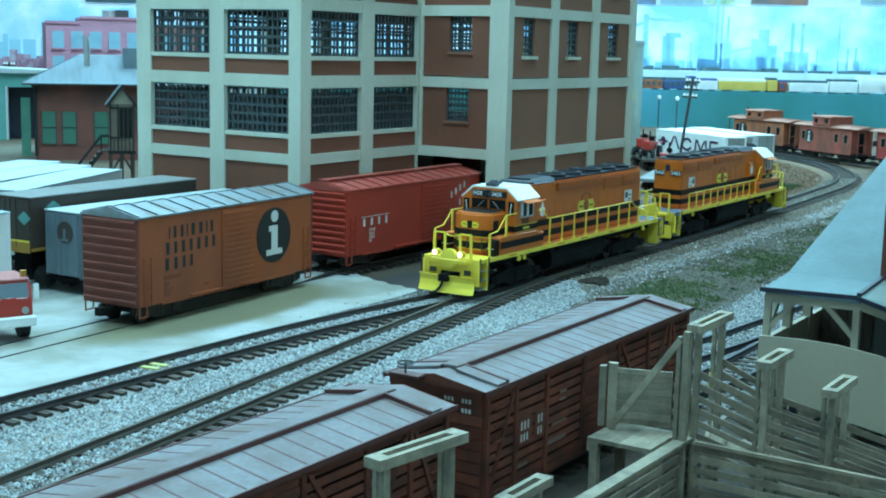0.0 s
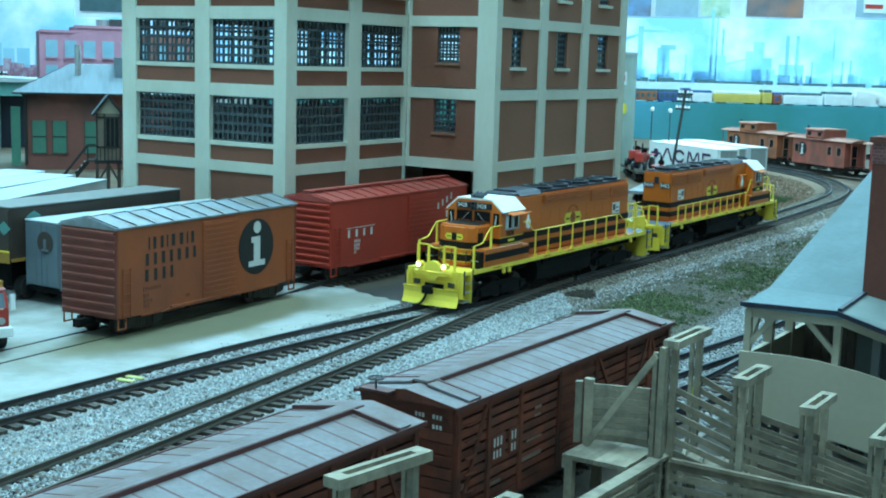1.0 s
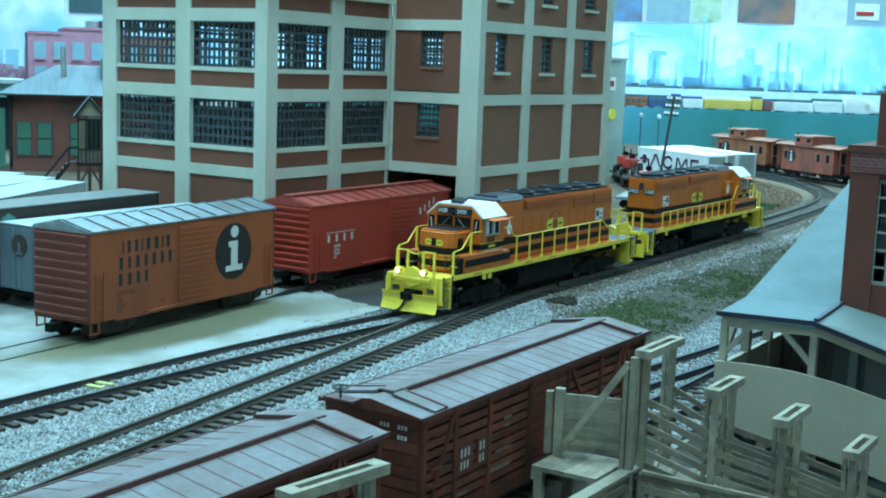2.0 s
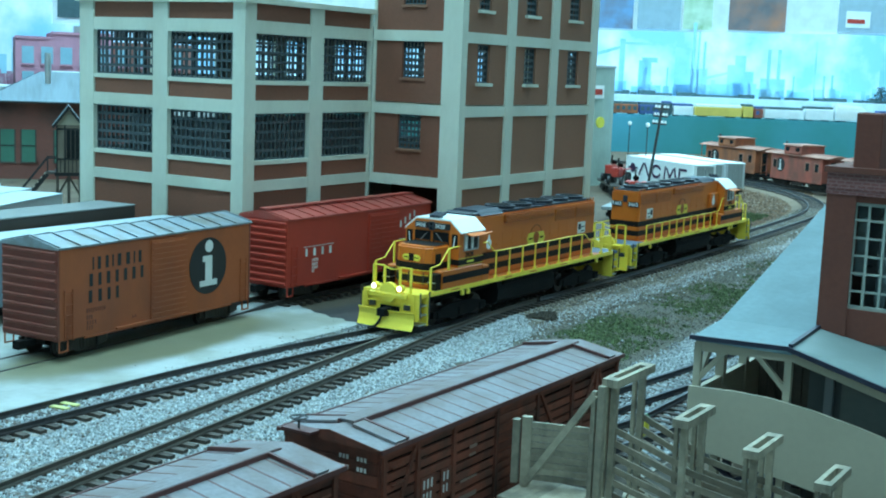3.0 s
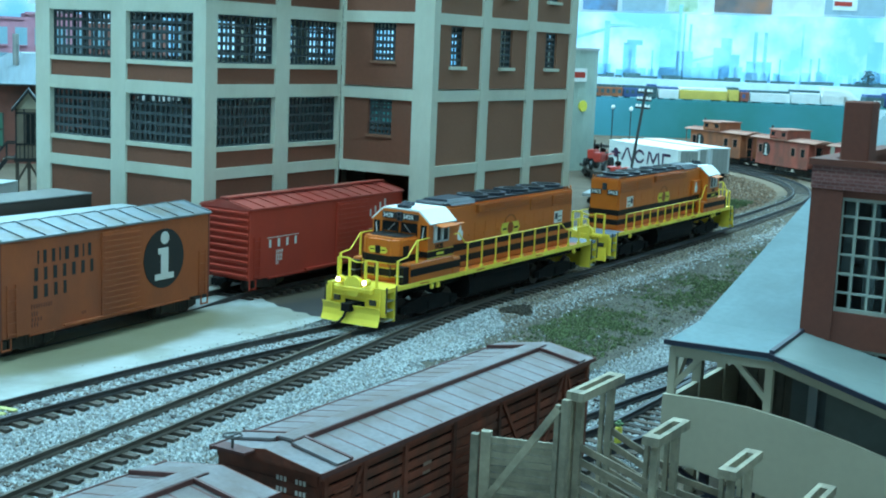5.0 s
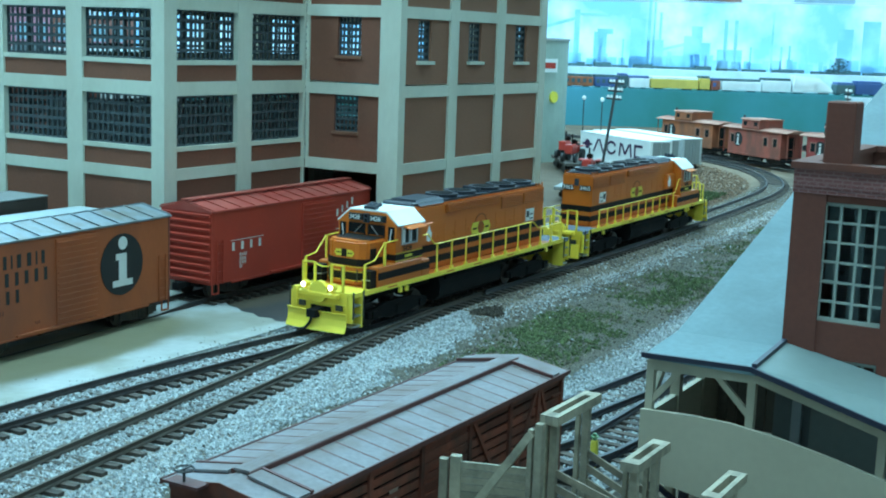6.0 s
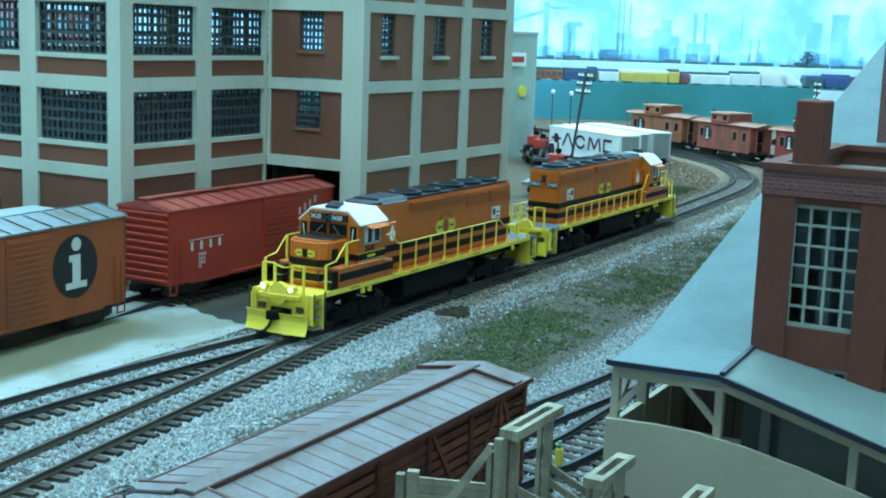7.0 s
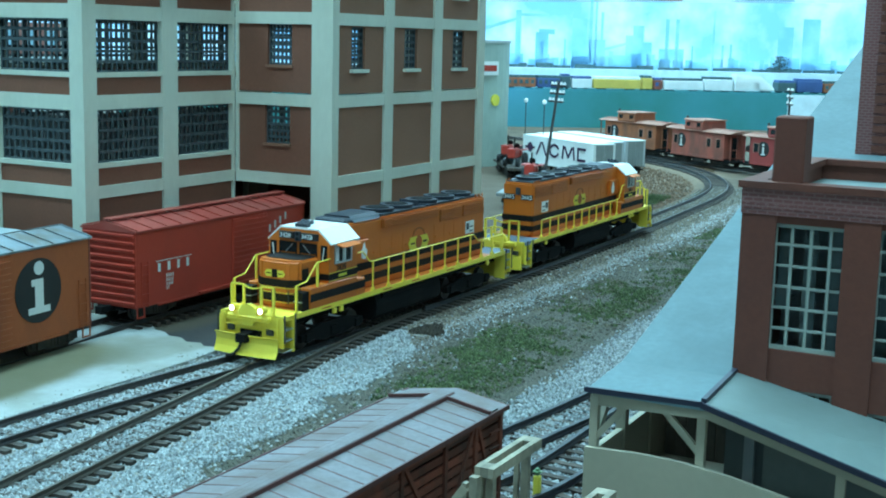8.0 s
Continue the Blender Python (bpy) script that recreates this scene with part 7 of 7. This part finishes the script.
# the plant that can be made out, from the conveyor to the tanks
shape(37.2, 38.1, 18.0)
shape(38.1, 42.6, 17.5, 17.1)
beam(bm, (29.5, 8.47, 14.2), (37.3, 8.47, 16.6), 0.02, 0.5)
shape(40.5, 42.6, 14.6)
shape(41.0, 43.6, 15.1, 14.3)
shape(46.5, 48.9, 16.9)
shape(48.9, 52.0, 13.6)
for x, w, z in ((49.3, 0.5, 21.0), (50.2, 0.35, 19.6), (51.2, 0.4, 18.0), (62.0, 0.6, 17.2), (63.7, 0.6, 17.2), (70.0, 0.35, 18.7), (71.6, 0.4, 13.2), (73.0, 0.4, 13.4), (45.2, 0.3, 13.6), (66.5, 0.3, 13.0), (76.0, 0.4, 14.0)):
    shape(x, x + w, z)
beam(bm, (51.5, 8.47, 12.0), (56.0, 8.47, 13.2), 0.02, 0.4)
shape(55.4, 56.6, 14.4)
shape(56.6, 58.4, 16.0)
shape(58.4, 59.8, 13.4)
shape(61.0, 65.2, 12.4)
shape(81.2, 83.8, 16.4)
shape(85.4, 88.4, 17.8)
# a low broken band of sheds, pipes and stacks all along
x = 20.0
while x < 188:
    w = random.choice((0.4, 0.7, 1.1, 1.8, 2.6))
    shape(x, x + w, 10.3 + abs(random.gauss(0, 0.55)) + (random.random() < 0.1) * random.uniform(0.6, 2.2) * (w < 1))
    x += w * random.uniform(0.5, 1.5)
x = 96.0
while x < 186:
    w = random.choice((0.4, 0.6, 2.0, 3.0))
    shape(x, x + w, random.uniform(12, 18))
    x += random.uniform(3, 9)
solo("painted_skyline", bm, M_haze, "hazy blue skyline of plants and towers", "backdrop", kind="structure", p=BD, rz=BR)
bm = bmesh.new()
x = -100.0
while x < -56:
    w = random.uniform(0.6, 2.2)
    shape(x, x + w, 10.9 + random.uniform(0, 0.7) + (random.random() < 0.15) * 1.0, 7.0)
    x += w * random.uniform(0.7, 1.4)
solo("distant_town", bm, paint("distant_town_blue", (0.30, 0.58, 0.70), 0.9, 0.1, 0.3, 0.0, dirt=(0.40, 0.64, 0.72), dirt_scale=0.4, dirt_amount=0.8), "hazy blue distant town painted on the backdrop", "backdrop", kind="structure", p=BD, rz=BR)
bm = bmesh.new()
x = -100.0
while x < -52:
    w = random.uniform(0.7, 2.2)
    box(bm, x, x + w, 7.6 - random.uniform(0, 1.5), 8.2, -6, 8.0 + random.uniform(0, 1.9))
    x += w * random.uniform(0.8, 1.1)
solo("town_roofs", bm, paint("mauve_town", (0.40, 0.20, 0.27), 0.9, 0.4, 1.2, 0.0, dirt=(0.52, 0.55, 0.60), dirt_scale=0.9, dirt_amount=0.8), "mauve roofs of a hazy town on the backdrop", "backdrop", kind="structure", p=BD, rz=BR)
bm = bmesh.new()
x = 10.0
while x < 188:
    w = random.uniform(1.0, 4.5)
    box(bm, x, x + w, 7.6, 8.2, 8.9, 9.35 + random.uniform(0, 0.45))
    x += w * random.uniform(0.9, 1.4)
solo("tree_line", bm, M_dtree, "dark low tree line painted on the backdrop", "backdrop", kind="structure", p=BD, rz=BR)
solo("display_ledge", boxes((-42, 190, 5.2, 7.5, 5.96, 9.0)), M_shelf, "white ledge behind the display trains", "shelf", kind="structure", p=BD, rz=BR)
random.seed(9)
ax = Vector((math.cos(radians(BR)), math.sin(radians(BR)), 0))
ay = Vector((-ax.y, ax.x, 0))
mats = {"blue": M_dblue, "orange": M_cab_o, "grey": M_dtree, "yellow": M_dyel, "white": M_dwhite, "red": M_cab_r}
TRAIN = [("blue", "blue", 4.2), ("orange", "grey", 4.6), ("blue", "grey", 3.6), ("grey", "blue", 1.4), ("white", "blue", 3.2), ("yellow", "white", 7.6), ("yellow", "grey", 1.6), ("red", "blue", 1.4), ("white", "grey", 6.4), ("white", "grey", 4.6), ("white", "white", 7.0), ("grey", "blue", 3.0)]
x, i = 30.0, 0
while x < 150:
    side, top, L = TRAIN[i % len(TRAIN)]
    c = Vector(BD) + ax * x + ay * 1.5 + Vector((0, 0, 5.95))
    t = thing("display_car", c, BR, side + " display railcar with a " + top + " roof on the green shelf", "railcar", "display railcars")
    # white wedge stands in for a bright glare over the display
    if i == 10:
        part("nose", soften(prisms([(0, 0.2), (L, 0.2), (L - 0.5, 0.9), (L - 2.6, 2.5), (0, 2.9)], "y", (-1.2, 1.2)), 0.25, 2), M_white, t, "white nose-shaped wedge put in for a bright glare")
    part("body", soften(boxes((0, L * (0.6 if i == 10 else 1), -1.2, 1.2, 0.18, 1.6 + 0.3 * (i % 3 == 0))), 0.06), mats[side], t)
    for k in range(int(L / 0.9) if side in ("blue", "orange", "red") else 0):
        part("panel", boxes((0.25 + k * 0.9, 0.75 + k * 0.9, -1.24, -1.2, 0.7, 1.3)), mats[top], t)
    part("roof", soften(boxes((0.1, L * (0.55 if i == 10 else 1) - 0.1, -1.1, 1.1, 1.6 + 0.3 * (i % 3 == 0), 2.0 + 0.3 * (i % 3 == 0))), 0.06), mats[top], t)
    for xx in (L * 0.2, L * 0.8):
        part("bogie", boxes((xx - L * 0.08, xx + L * 0.08, -0.9, 0.9, 0, 0.4)), M_dtree, t)
    x += L + 0.25
    i += 1
solo("wall_display", prisms([*EDGE, (190, 60), (-54.5, 60)], "y", (9.05, 10.0)), M_wall, "white wall panel above the backdrop", "wall", kind="structure", p=BD, rz=BR)
M_photo_sky = paint("photo_of_hills", (0.16, 0.30, 0.50), 0.4, 0.2, 0.2, 0.0, dirt=(0.16, 0.10, 0.06), dirt_scale=0.25, dirt_amount=1.0)
M_photo_green = paint("photo_pale_green", (0.50, 0.62, 0.48), 0.4, 0.2, 0.4, 0.0, dirt=(0.22, 0.34, 0.18), dirt_scale=0.5, dirt_amount=0.8)
M_panel = paint("grey_blue_panel", (0.30, 0.40, 0.46), 0.6, 0.05, 0.5, 0.0)
for x, w, z0, h, mt, words in ((-53.8, 14, 17.6, 7, M_dtree, "dark teal panel on the white wall"), (33.4, 5.9, 19.5, 6, M_photo_sky, "colour photograph of hills hung on the white wall"), (39.8, 7.4, 19.6, 7, M_panel, "plain grey-blue display panel on the white wall"), (47.4, 5.1, 19.8, 6, M_photo_green, "pale green photograph hung on the white wall"),
                               (55.0, 9.8, 20.0, 6, M_poster, "dark railway photograph hung on the white wall"), (73.4, 10.5, 20.4, 8, M_panel, "grey-blue panel with a small white sign")):
    c = Vector(BD) + ax * x + ay * 9.0
    t = thing("poster", c + Vector((0, 0, z0)), BR, words, "poster", "posters")
    part("print", boxes((0.12, w - 0.12, -0.16, -0.06, 0.12, h - 0.12)), mt, t)
    part("frame", boxes((0, w, -0.06, 0.04, 0, h)), M_dwhite, t)
    if x > 70:
        part("sign", boxes((1.4, 5.5, -0.24, -0.162, 0.9, 3.6)), M_dwhite, t, "small white sign")
        part("lettering", boxes((1.6, 4.6, -0.28, -0.242, 1.6, 2.3)), M_redpaint, t, "red bar of lettering")
bush = bmesh.new()
random.seed(3)
for k in range(260):
    a, r = random.uniform(0, math.tau), abs(random.gauss(0, 1.1))
    z = random.uniform(0.2, 2.6)
    q = Vector((r * math.cos(a) * (1.3 - z * 0.3), r * math.sin(a) * 0.6, z))
    s = random.uniform(0.12, 0.3)
    vs = [bush.verts.new(q + Vector((random.uniform(-s, s), random.uniform(-s, s), random.uniform(-s, s)))) for _ in range(4)]
    bush.faces.new(vs[:3])
    bush.faces.new(vs[1:])
bt = thing("shrub", Vector(BD) + ax * 81.0 + ay * 6.6 + Vector((0, 0, 9.0)), BR, "small dark green model tree on the white ledge", "tree")
part("crown", bush, M_dtree, bt)
part("trunk", rods([((0, 0, 0), (0, 0, 1.6))], 0.12), M_bay, bt)


# ---- re-railer on the siding ----
M_pale_yellow = paint("pale_yellow_plastic", (0.48, 0.46, 0.16), 0.6, 0.1, 5, 0.05)
rr = thing("yellow_slats", (-20.4, -10.1, 0.286), 8, "pair of pale yellow slats laid between the rails", "slats")
for x in (-0.36, 0.14):
    part("slat", soften(boxes((x, x + 0.24, -0.36, 0.36, 0, 0.07)), 0.02), M_pale_yellow, rr)


# ---- loose ballast, tufts and crumbs ----
def island_paint(name, dark, light, rough=0.9):
    m = paint(name, light, rough, 0.15, 8, 0.0)
    n, ln = m.node_tree.nodes, m.node_tree.links
    g = n.new("ShaderNodeNewGeometry")
    mx = n.new("ShaderNodeMix")
    mx.data_type = "RGBA"
    mx.inputs[6].default_value, mx.inputs[7].default_value = (*dark, 1), (*light, 1)
    ln.new(g.outputs["Random Per Island"], mx.inputs[0])
    ln.new(mx.outputs[2], n["Principled BSDF"].inputs["Base Color"])
    return m


M_stone = island_paint("pale_stone", (0.15, 0.16, 0.16), (0.50, 0.53, 0.535))
M_dirtstone = island_paint("brown_stone", (0.055, 0.045, 0.035), (0.26, 0.22, 0.17))
M_brownstone = island_paint("brown_earth_crumb", (0.08, 0.048, 0.030), (0.24, 0.145, 0.085))
M_gravel = island_paint("verge_gravel", (0.050, 0.042, 0.032), (0.225, 0.205, 0.17))
M_tuft = island_paint("green_tuft", (0.046, 0.066, 0.026), (0.110, 0.150, 0.058))
M_tuft2 = island_paint("straw_tuft", (0.10, 0.085, 0.055), (0.27, 0.235, 0.16))
OCTA = np.array([(1, 0, 0), (-1, 0, 0), (0, 1, 0), (0, -1, 0), (0, 0, 1), (0, 0, -1)], float)
OFACE = np.array([(0, 2, 4), (2, 1, 4), (1, 3, 4), (3, 0, 4), (2, 0, 5), (1, 2, 5), (3, 1, 5), (0, 3, 5)])
rng = np.random.default_rng(7)


def heap(name, pts, r0, r1, mat, label):
    """Angular stones, one little octahedron each, at the points given."""
    n = len(pts)
    v = OCTA[None] * rng.uniform(0.65, 1.25, (n, 6, 1)) * rng.uniform(r0, r1, (n, 1, 1))
    a = rng.uniform(0, math.tau, n)
    b = rng.uniform(0, math.tau, n)
    x, y, z = v[..., 0], v[..., 1], v[..., 2]
    y, z = y * np.cos(b)[:, None] - z * np.sin(b)[:, None], y * np.sin(b)[:, None] + z * np.cos(b)[:, None]
    x, y = x * np.cos(a)[:, None] - y * np.sin(a)[:, None], x * np.sin(a)[:, None] + y * np.cos(a)[:, None]
    co = np.stack([x, y, z], -1) + pts[:, None]
    faces = (OFACE[None] + 6 * np.arange(n)[:, None, None]).reshape(-1, 3)
    me = bpy.data.meshes.new(name)
    me.from_pydata((co.reshape(-1, 3) * K).tolist(), [], faces.tolist())
    me.materials.append(mat)
    return tagged(new(name, me), label, "ballast", kind="stuff")


def dense(points):
    return np.array([(p.x, p.y) for p, _ in along(points, 0.5)])


LINES = [dense(q) for q in (SIDING, NEARLINE, MAINLINE)]


def off_track(xy):
    """The least distance from each point to a track's middle line."""
    best = np.full(len(xy), 99.0)
    for q in LINES:
        q = q[(q[:, 0] > xy[:, 0].min() - 3) & (q[:, 0] < xy[:, 0].max() + 3)]
        if not len(q):
            continue
        for k in range(0, len(xy), 4000):
            d = np.sqrt(((xy[k:k + 4000, None] - q[None]) ** 2).sum(-1)).min(1)
            best[k:k + 4000] = np.minimum(best[k:k + 4000], d)
    return best


def strew(n, x0, x1, low, high):
    x = rng.uniform(x0, x1, n)
    lo, hi = np.interp(x, *np.array(low).T), np.interp(x, *np.array(high).T)
    return np.stack([x, lo + (hi - lo) * rng.uniform(0, 1, n)], -1)


LOW = [(-40, -20.4), (-29, -19.4), (-14, -17.9), (-4, -16.75), (6, -15.7), (20, -16.0), (42, -15.8), (60, -14.4), (72, -12.4)]
HIGH = [(-40, -9.45), (0, -9.6), (42, -10.0), (60, -8.9), (72, -7.6)]
xy = np.concatenate([strew(84000, -38, 72, LOW, HIGH), strew(46000, -38, 5, LOW, HIGH)])
ragged = 0.35 * np.sin(xy[:, 0] * 0.9) + 0.25 * np.sin(xy[:, 0] * 2.3 + 1) + rng.exponential(0.3, len(xy))
xy = xy[xy[:, 1] - np.interp(xy[:, 0], *np.array(LOW).T) > np.where(xy[:, 0] < 8, ragged, -1)]
d = off_track(xy)
keep = ~((np.abs(d - 0.76) < 0.13))
xy, d = xy[keep], d[keep]
sparse = (d > 1.42) | (d < 0.74) | (rng.uniform(0, 1, len(xy)) < 0.45)
xy, d = xy[sparse], d[sparse]
bed = np.where(d < 0.74, 0.252, np.where(d < 1.45, 0.15, np.clip(0.19 - (d - 1.45) * 0.12, 0.06, 1)))
mid = -15.3 - 0.3 * np.sin(xy[:, 0] * 0.35)
strip = np.abs(xy[:, 1] - np.where(xy[:, 0] > 40, -15.3 + (xy[:, 0] - 40) * 0.05, mid)) < 0.75 + 0.25 * np.sin(xy[:, 0] * 1.1)
pale = (xy[:, 0] < 4.3 + 1.2 * np.sin(xy[:, 1] * 1.3)) | (strip & (rng.uniform(0, 1, len(xy)) < 0.42)) | (rng.uniform(0, 1, len(xy)) < 0.08)
dirty = ~pale | (rng.uniform(0, 1, len(xy)) < 0.06)
p3 = np.column_stack([xy, bed - 0.01])
heap("ballast_stones", p3[~dirty], 0.04, 0.095, M_stone, "loose pale grey crushed stone ballast")
heap("dirty_ballast", p3[dirty], 0.045, 0.09, M_dirtstone, "brown oily ballast along the main line")
xy = strew(2600, -30, -1.8, [(-30, -9.5), (-1.8, -9.6)], [(-30, -8.3), (-1.8, -8.3)])
xy = xy[-9.5 + np.abs(rng.normal(0, 0.35, len(xy))) > xy[:, 1] - 0.0]
heap("yard_edge_grit", np.column_stack([xy, np.full(len(xy), 0.215)]), 0.02, 0.06, M_stone, "fine pale grit along the concrete edge")
a, r = rng.uniform(0, math.tau, 1500), np.sqrt(rng.uniform(0, 1, 1500))
r = r * (0.75 + 0.25 * np.sin(3 * a + 1.0))
xy = np.column_stack([6.2 + 1.25 * r * np.cos(a), -14.35 + 0.85 * r * np.sin(a)])
heap("dark_dirt_pile", np.column_stack([xy, 0.1 + 0.12 * (1 - r)]), 0.05, 0.12, island_paint("dark_dirt", (0.022, 0.018, 0.013), (0.065, 0.052, 0.036)), "small pile of dark dirt beside the track")
xy = strew(420, -16, -2, [(-16, -9.0), (-2, -9.0)], [(-16, -7.0), (-2, -7.6)])
xy = xy[(np.sin(xy[:, 0] * 1.9 + 2 * np.sin(xy[:, 1] * 2)) + rng.normal(0, 0.4, len(xy)) > 0.55) & (rng.exponential(0.45, len(xy)) > xy[:, 1] + 8.9)]
heap("concrete_crumbs", np.column_stack([xy, np.full(len(xy), 0.22)]), 0.012, 0.045, M_dirtstone, "dark crumbs strewn on the concrete edge")
xy = strew(36000, -13, 26, [(-13, -28.4), (26, -28.4)], [(-13, -22.7), (12, -21.5), (26, -21.7)])
xy = xy[np.interp(xy[:, 0], [-13, 12, 26], [-22.9, -21.8, -22.0]) - xy[:, 1] > rng.normal(0.1, 0.3, len(xy))]
pen_line, stock_line = dense(PEN_TRACK), dense(STOCK_TRACK)
pen = np.sqrt(((xy[:, None] - pen_line[None]) ** 2).sum(-1)).min(1)
xy, pen = xy[np.abs(pen - 0.76) > 0.16], pen[np.abs(pen - 0.76) > 0.16]
near = np.sqrt(((xy[:, None] - stock_line[None]) ** 2).sum(-1)).min(1)
xy, pen, near = xy[np.abs(near - 0.76) > 0.13], pen[np.abs(near - 0.76) > 0.13], near[np.abs(near - 0.76) > 0.13]
heap("yard_ballast", np.column_stack([xy, np.where(pen < 1.6, 0.262, np.where(near < 1.75, 0.215, np.clip(0.215 - (near - 1.75) * 0.15, 0.15, 1)))]), 0.03, 0.072, M_stone, "loose grey stone ballast round the yard tracks")
xy = strew(7600, -30, 60, [(-30, -22), (-16, -21.0), (60, -18)], [(-30, -19.2), (-16, -17.6), (-4, -16.2), (6, -15.0), (60, -14.2)])
far = (np.interp(xy[:, 0], [-30, -16, -4, 6, 60], [-19.2, -17.6, -16.2, -15.0, -14.2]) - xy[:, 1])
xy = xy[rng.exponential(0.9, len(xy)) > far]
heap("strayed_stones", np.column_stack([xy, np.full(len(xy), 0.03)]), 0.05, 0.11, M_stone, "pale stones strayed from the ballast onto the verge")
xy = strew(15000, 44, 94, [(44, -10), (60, -9.6), (76, -7.5), (94, -2)], [(44, -4), (60, 3), (76, 9), (94, 13)])
xy = xy[off_track(xy) > 1.4]
heap("yard_crumbs", np.column_stack([xy, np.full(len(xy), 0.04)]), 0.03, 0.11, M_brownstone, "brown crumbs of earth round the far curve")
xy = strew(30000, -16, 60, [(-16, -22.4), (-12, -22.3), (0, -22.2), (60, -20.0)], [(-12, -17.4), (-4, -16.6), (6, -15.4), (60, -14.8)])
heap("earth_crumbs", np.column_stack([xy, np.full(len(xy), 0.025)]), 0.02, 0.075, M_gravel, "brown crumbs of earth on the strip")


def tufts(name, xy, h0, h1, blades, mat, label):
    n = len(xy) * blades
    base = np.repeat(xy, blades, 0) + rng.normal(0, 0.09, (n, 2))
    a = rng.uniform(0, math.tau, n)
    h = rng.uniform(h0, h1, n)
    lean = rng.normal(0, 0.5, (n, 2)) * h[:, None]
    w = rng.uniform(0.018, 0.04, n)
    dx, dy = np.cos(a) * w, np.sin(a) * w
    z = np.zeros(n)
    co = np.stack([np.stack([base[:, 0] - dx, base[:, 1] - dy, z], -1), np.stack([base[:, 0] + dx, base[:, 1] + dy, z], -1), np.stack([base[:, 0] + lean[:, 0], base[:, 1] + lean[:, 1], h], -1)], 1)
    me = bpy.data.meshes.new(name)
    me.from_pydata((co.reshape(-1, 3) * K).tolist(), [], np.arange(3 * n).reshape(-1, 3).tolist())
    me.materials.append(mat)
    return tagged(new(name, me), label, "grass", kind="stuff")


def patchy(xy, scale, seed):
    return np.array([noise.noise(Vector((x * scale, y * scale, seed))) for x, y in xy])


xy = strew(24000, -9, 62, [(-9, -20.8), (0, -21.4), (62, -19.8)], [(-9, -18.2), (-3, -17.3), (5, -16.4), (62, -15.8)])
g = 0.7 * patchy(xy, 0.22, 2.0) + 0.5 * patchy(xy, 0.7, 5.0) + 0.4 * patchy(xy, 2.2, 9.0) + 0.42 * np.exp(-((xy[:, 0] - 4) / 9) ** 2 - ((xy[:, 1] + 18.6) / 2.0) ** 2)
turf = xy[(g > -0.05) & (rng.uniform(0, 1, len(xy)) < np.clip(0.06 + np.maximum(g + 0.05, 0) ** 1.5 * 1.7, 0, 0.85))]
heap("grass_foam", np.column_stack([turf, rng.uniform(0.02, 0.09, len(turf))]), 0.035, 0.115, M_tuft, "clumps of olive green ground foam")
tufts("green_grass", turf, 0.06, 0.2, 5, M_tuft, "patchy green static grass beside the main line")
s2 = xy[(g <= 0.3) & (patchy(xy, 0.5, 7.0) > 0.05)][::3]
tufts("dry_grass", s2, 0.05, 0.16, 5, M_tuft2, "sparse straw coloured grass on brown earth")
xy = strew(700, 50, 63, [(50, -8.2), (63, -7.2)], [(50, -6.6), (63, -4.6)])
tufts("verge_grass", xy, 0.1, 0.35, 9, M_tuft, "bright green grass verge by the curve")
xy = strew(900, -16, -9, [(-16, -19.9), (-9, -19.4)], [(-16, -18.6), (-9, -17.9)])
tufts("edge_grass", xy[patchy(xy, 0.6, 1.0) > 0.0], 0.06, 0.2, 7, M_tuft2, "dry grass along the ballast edge")
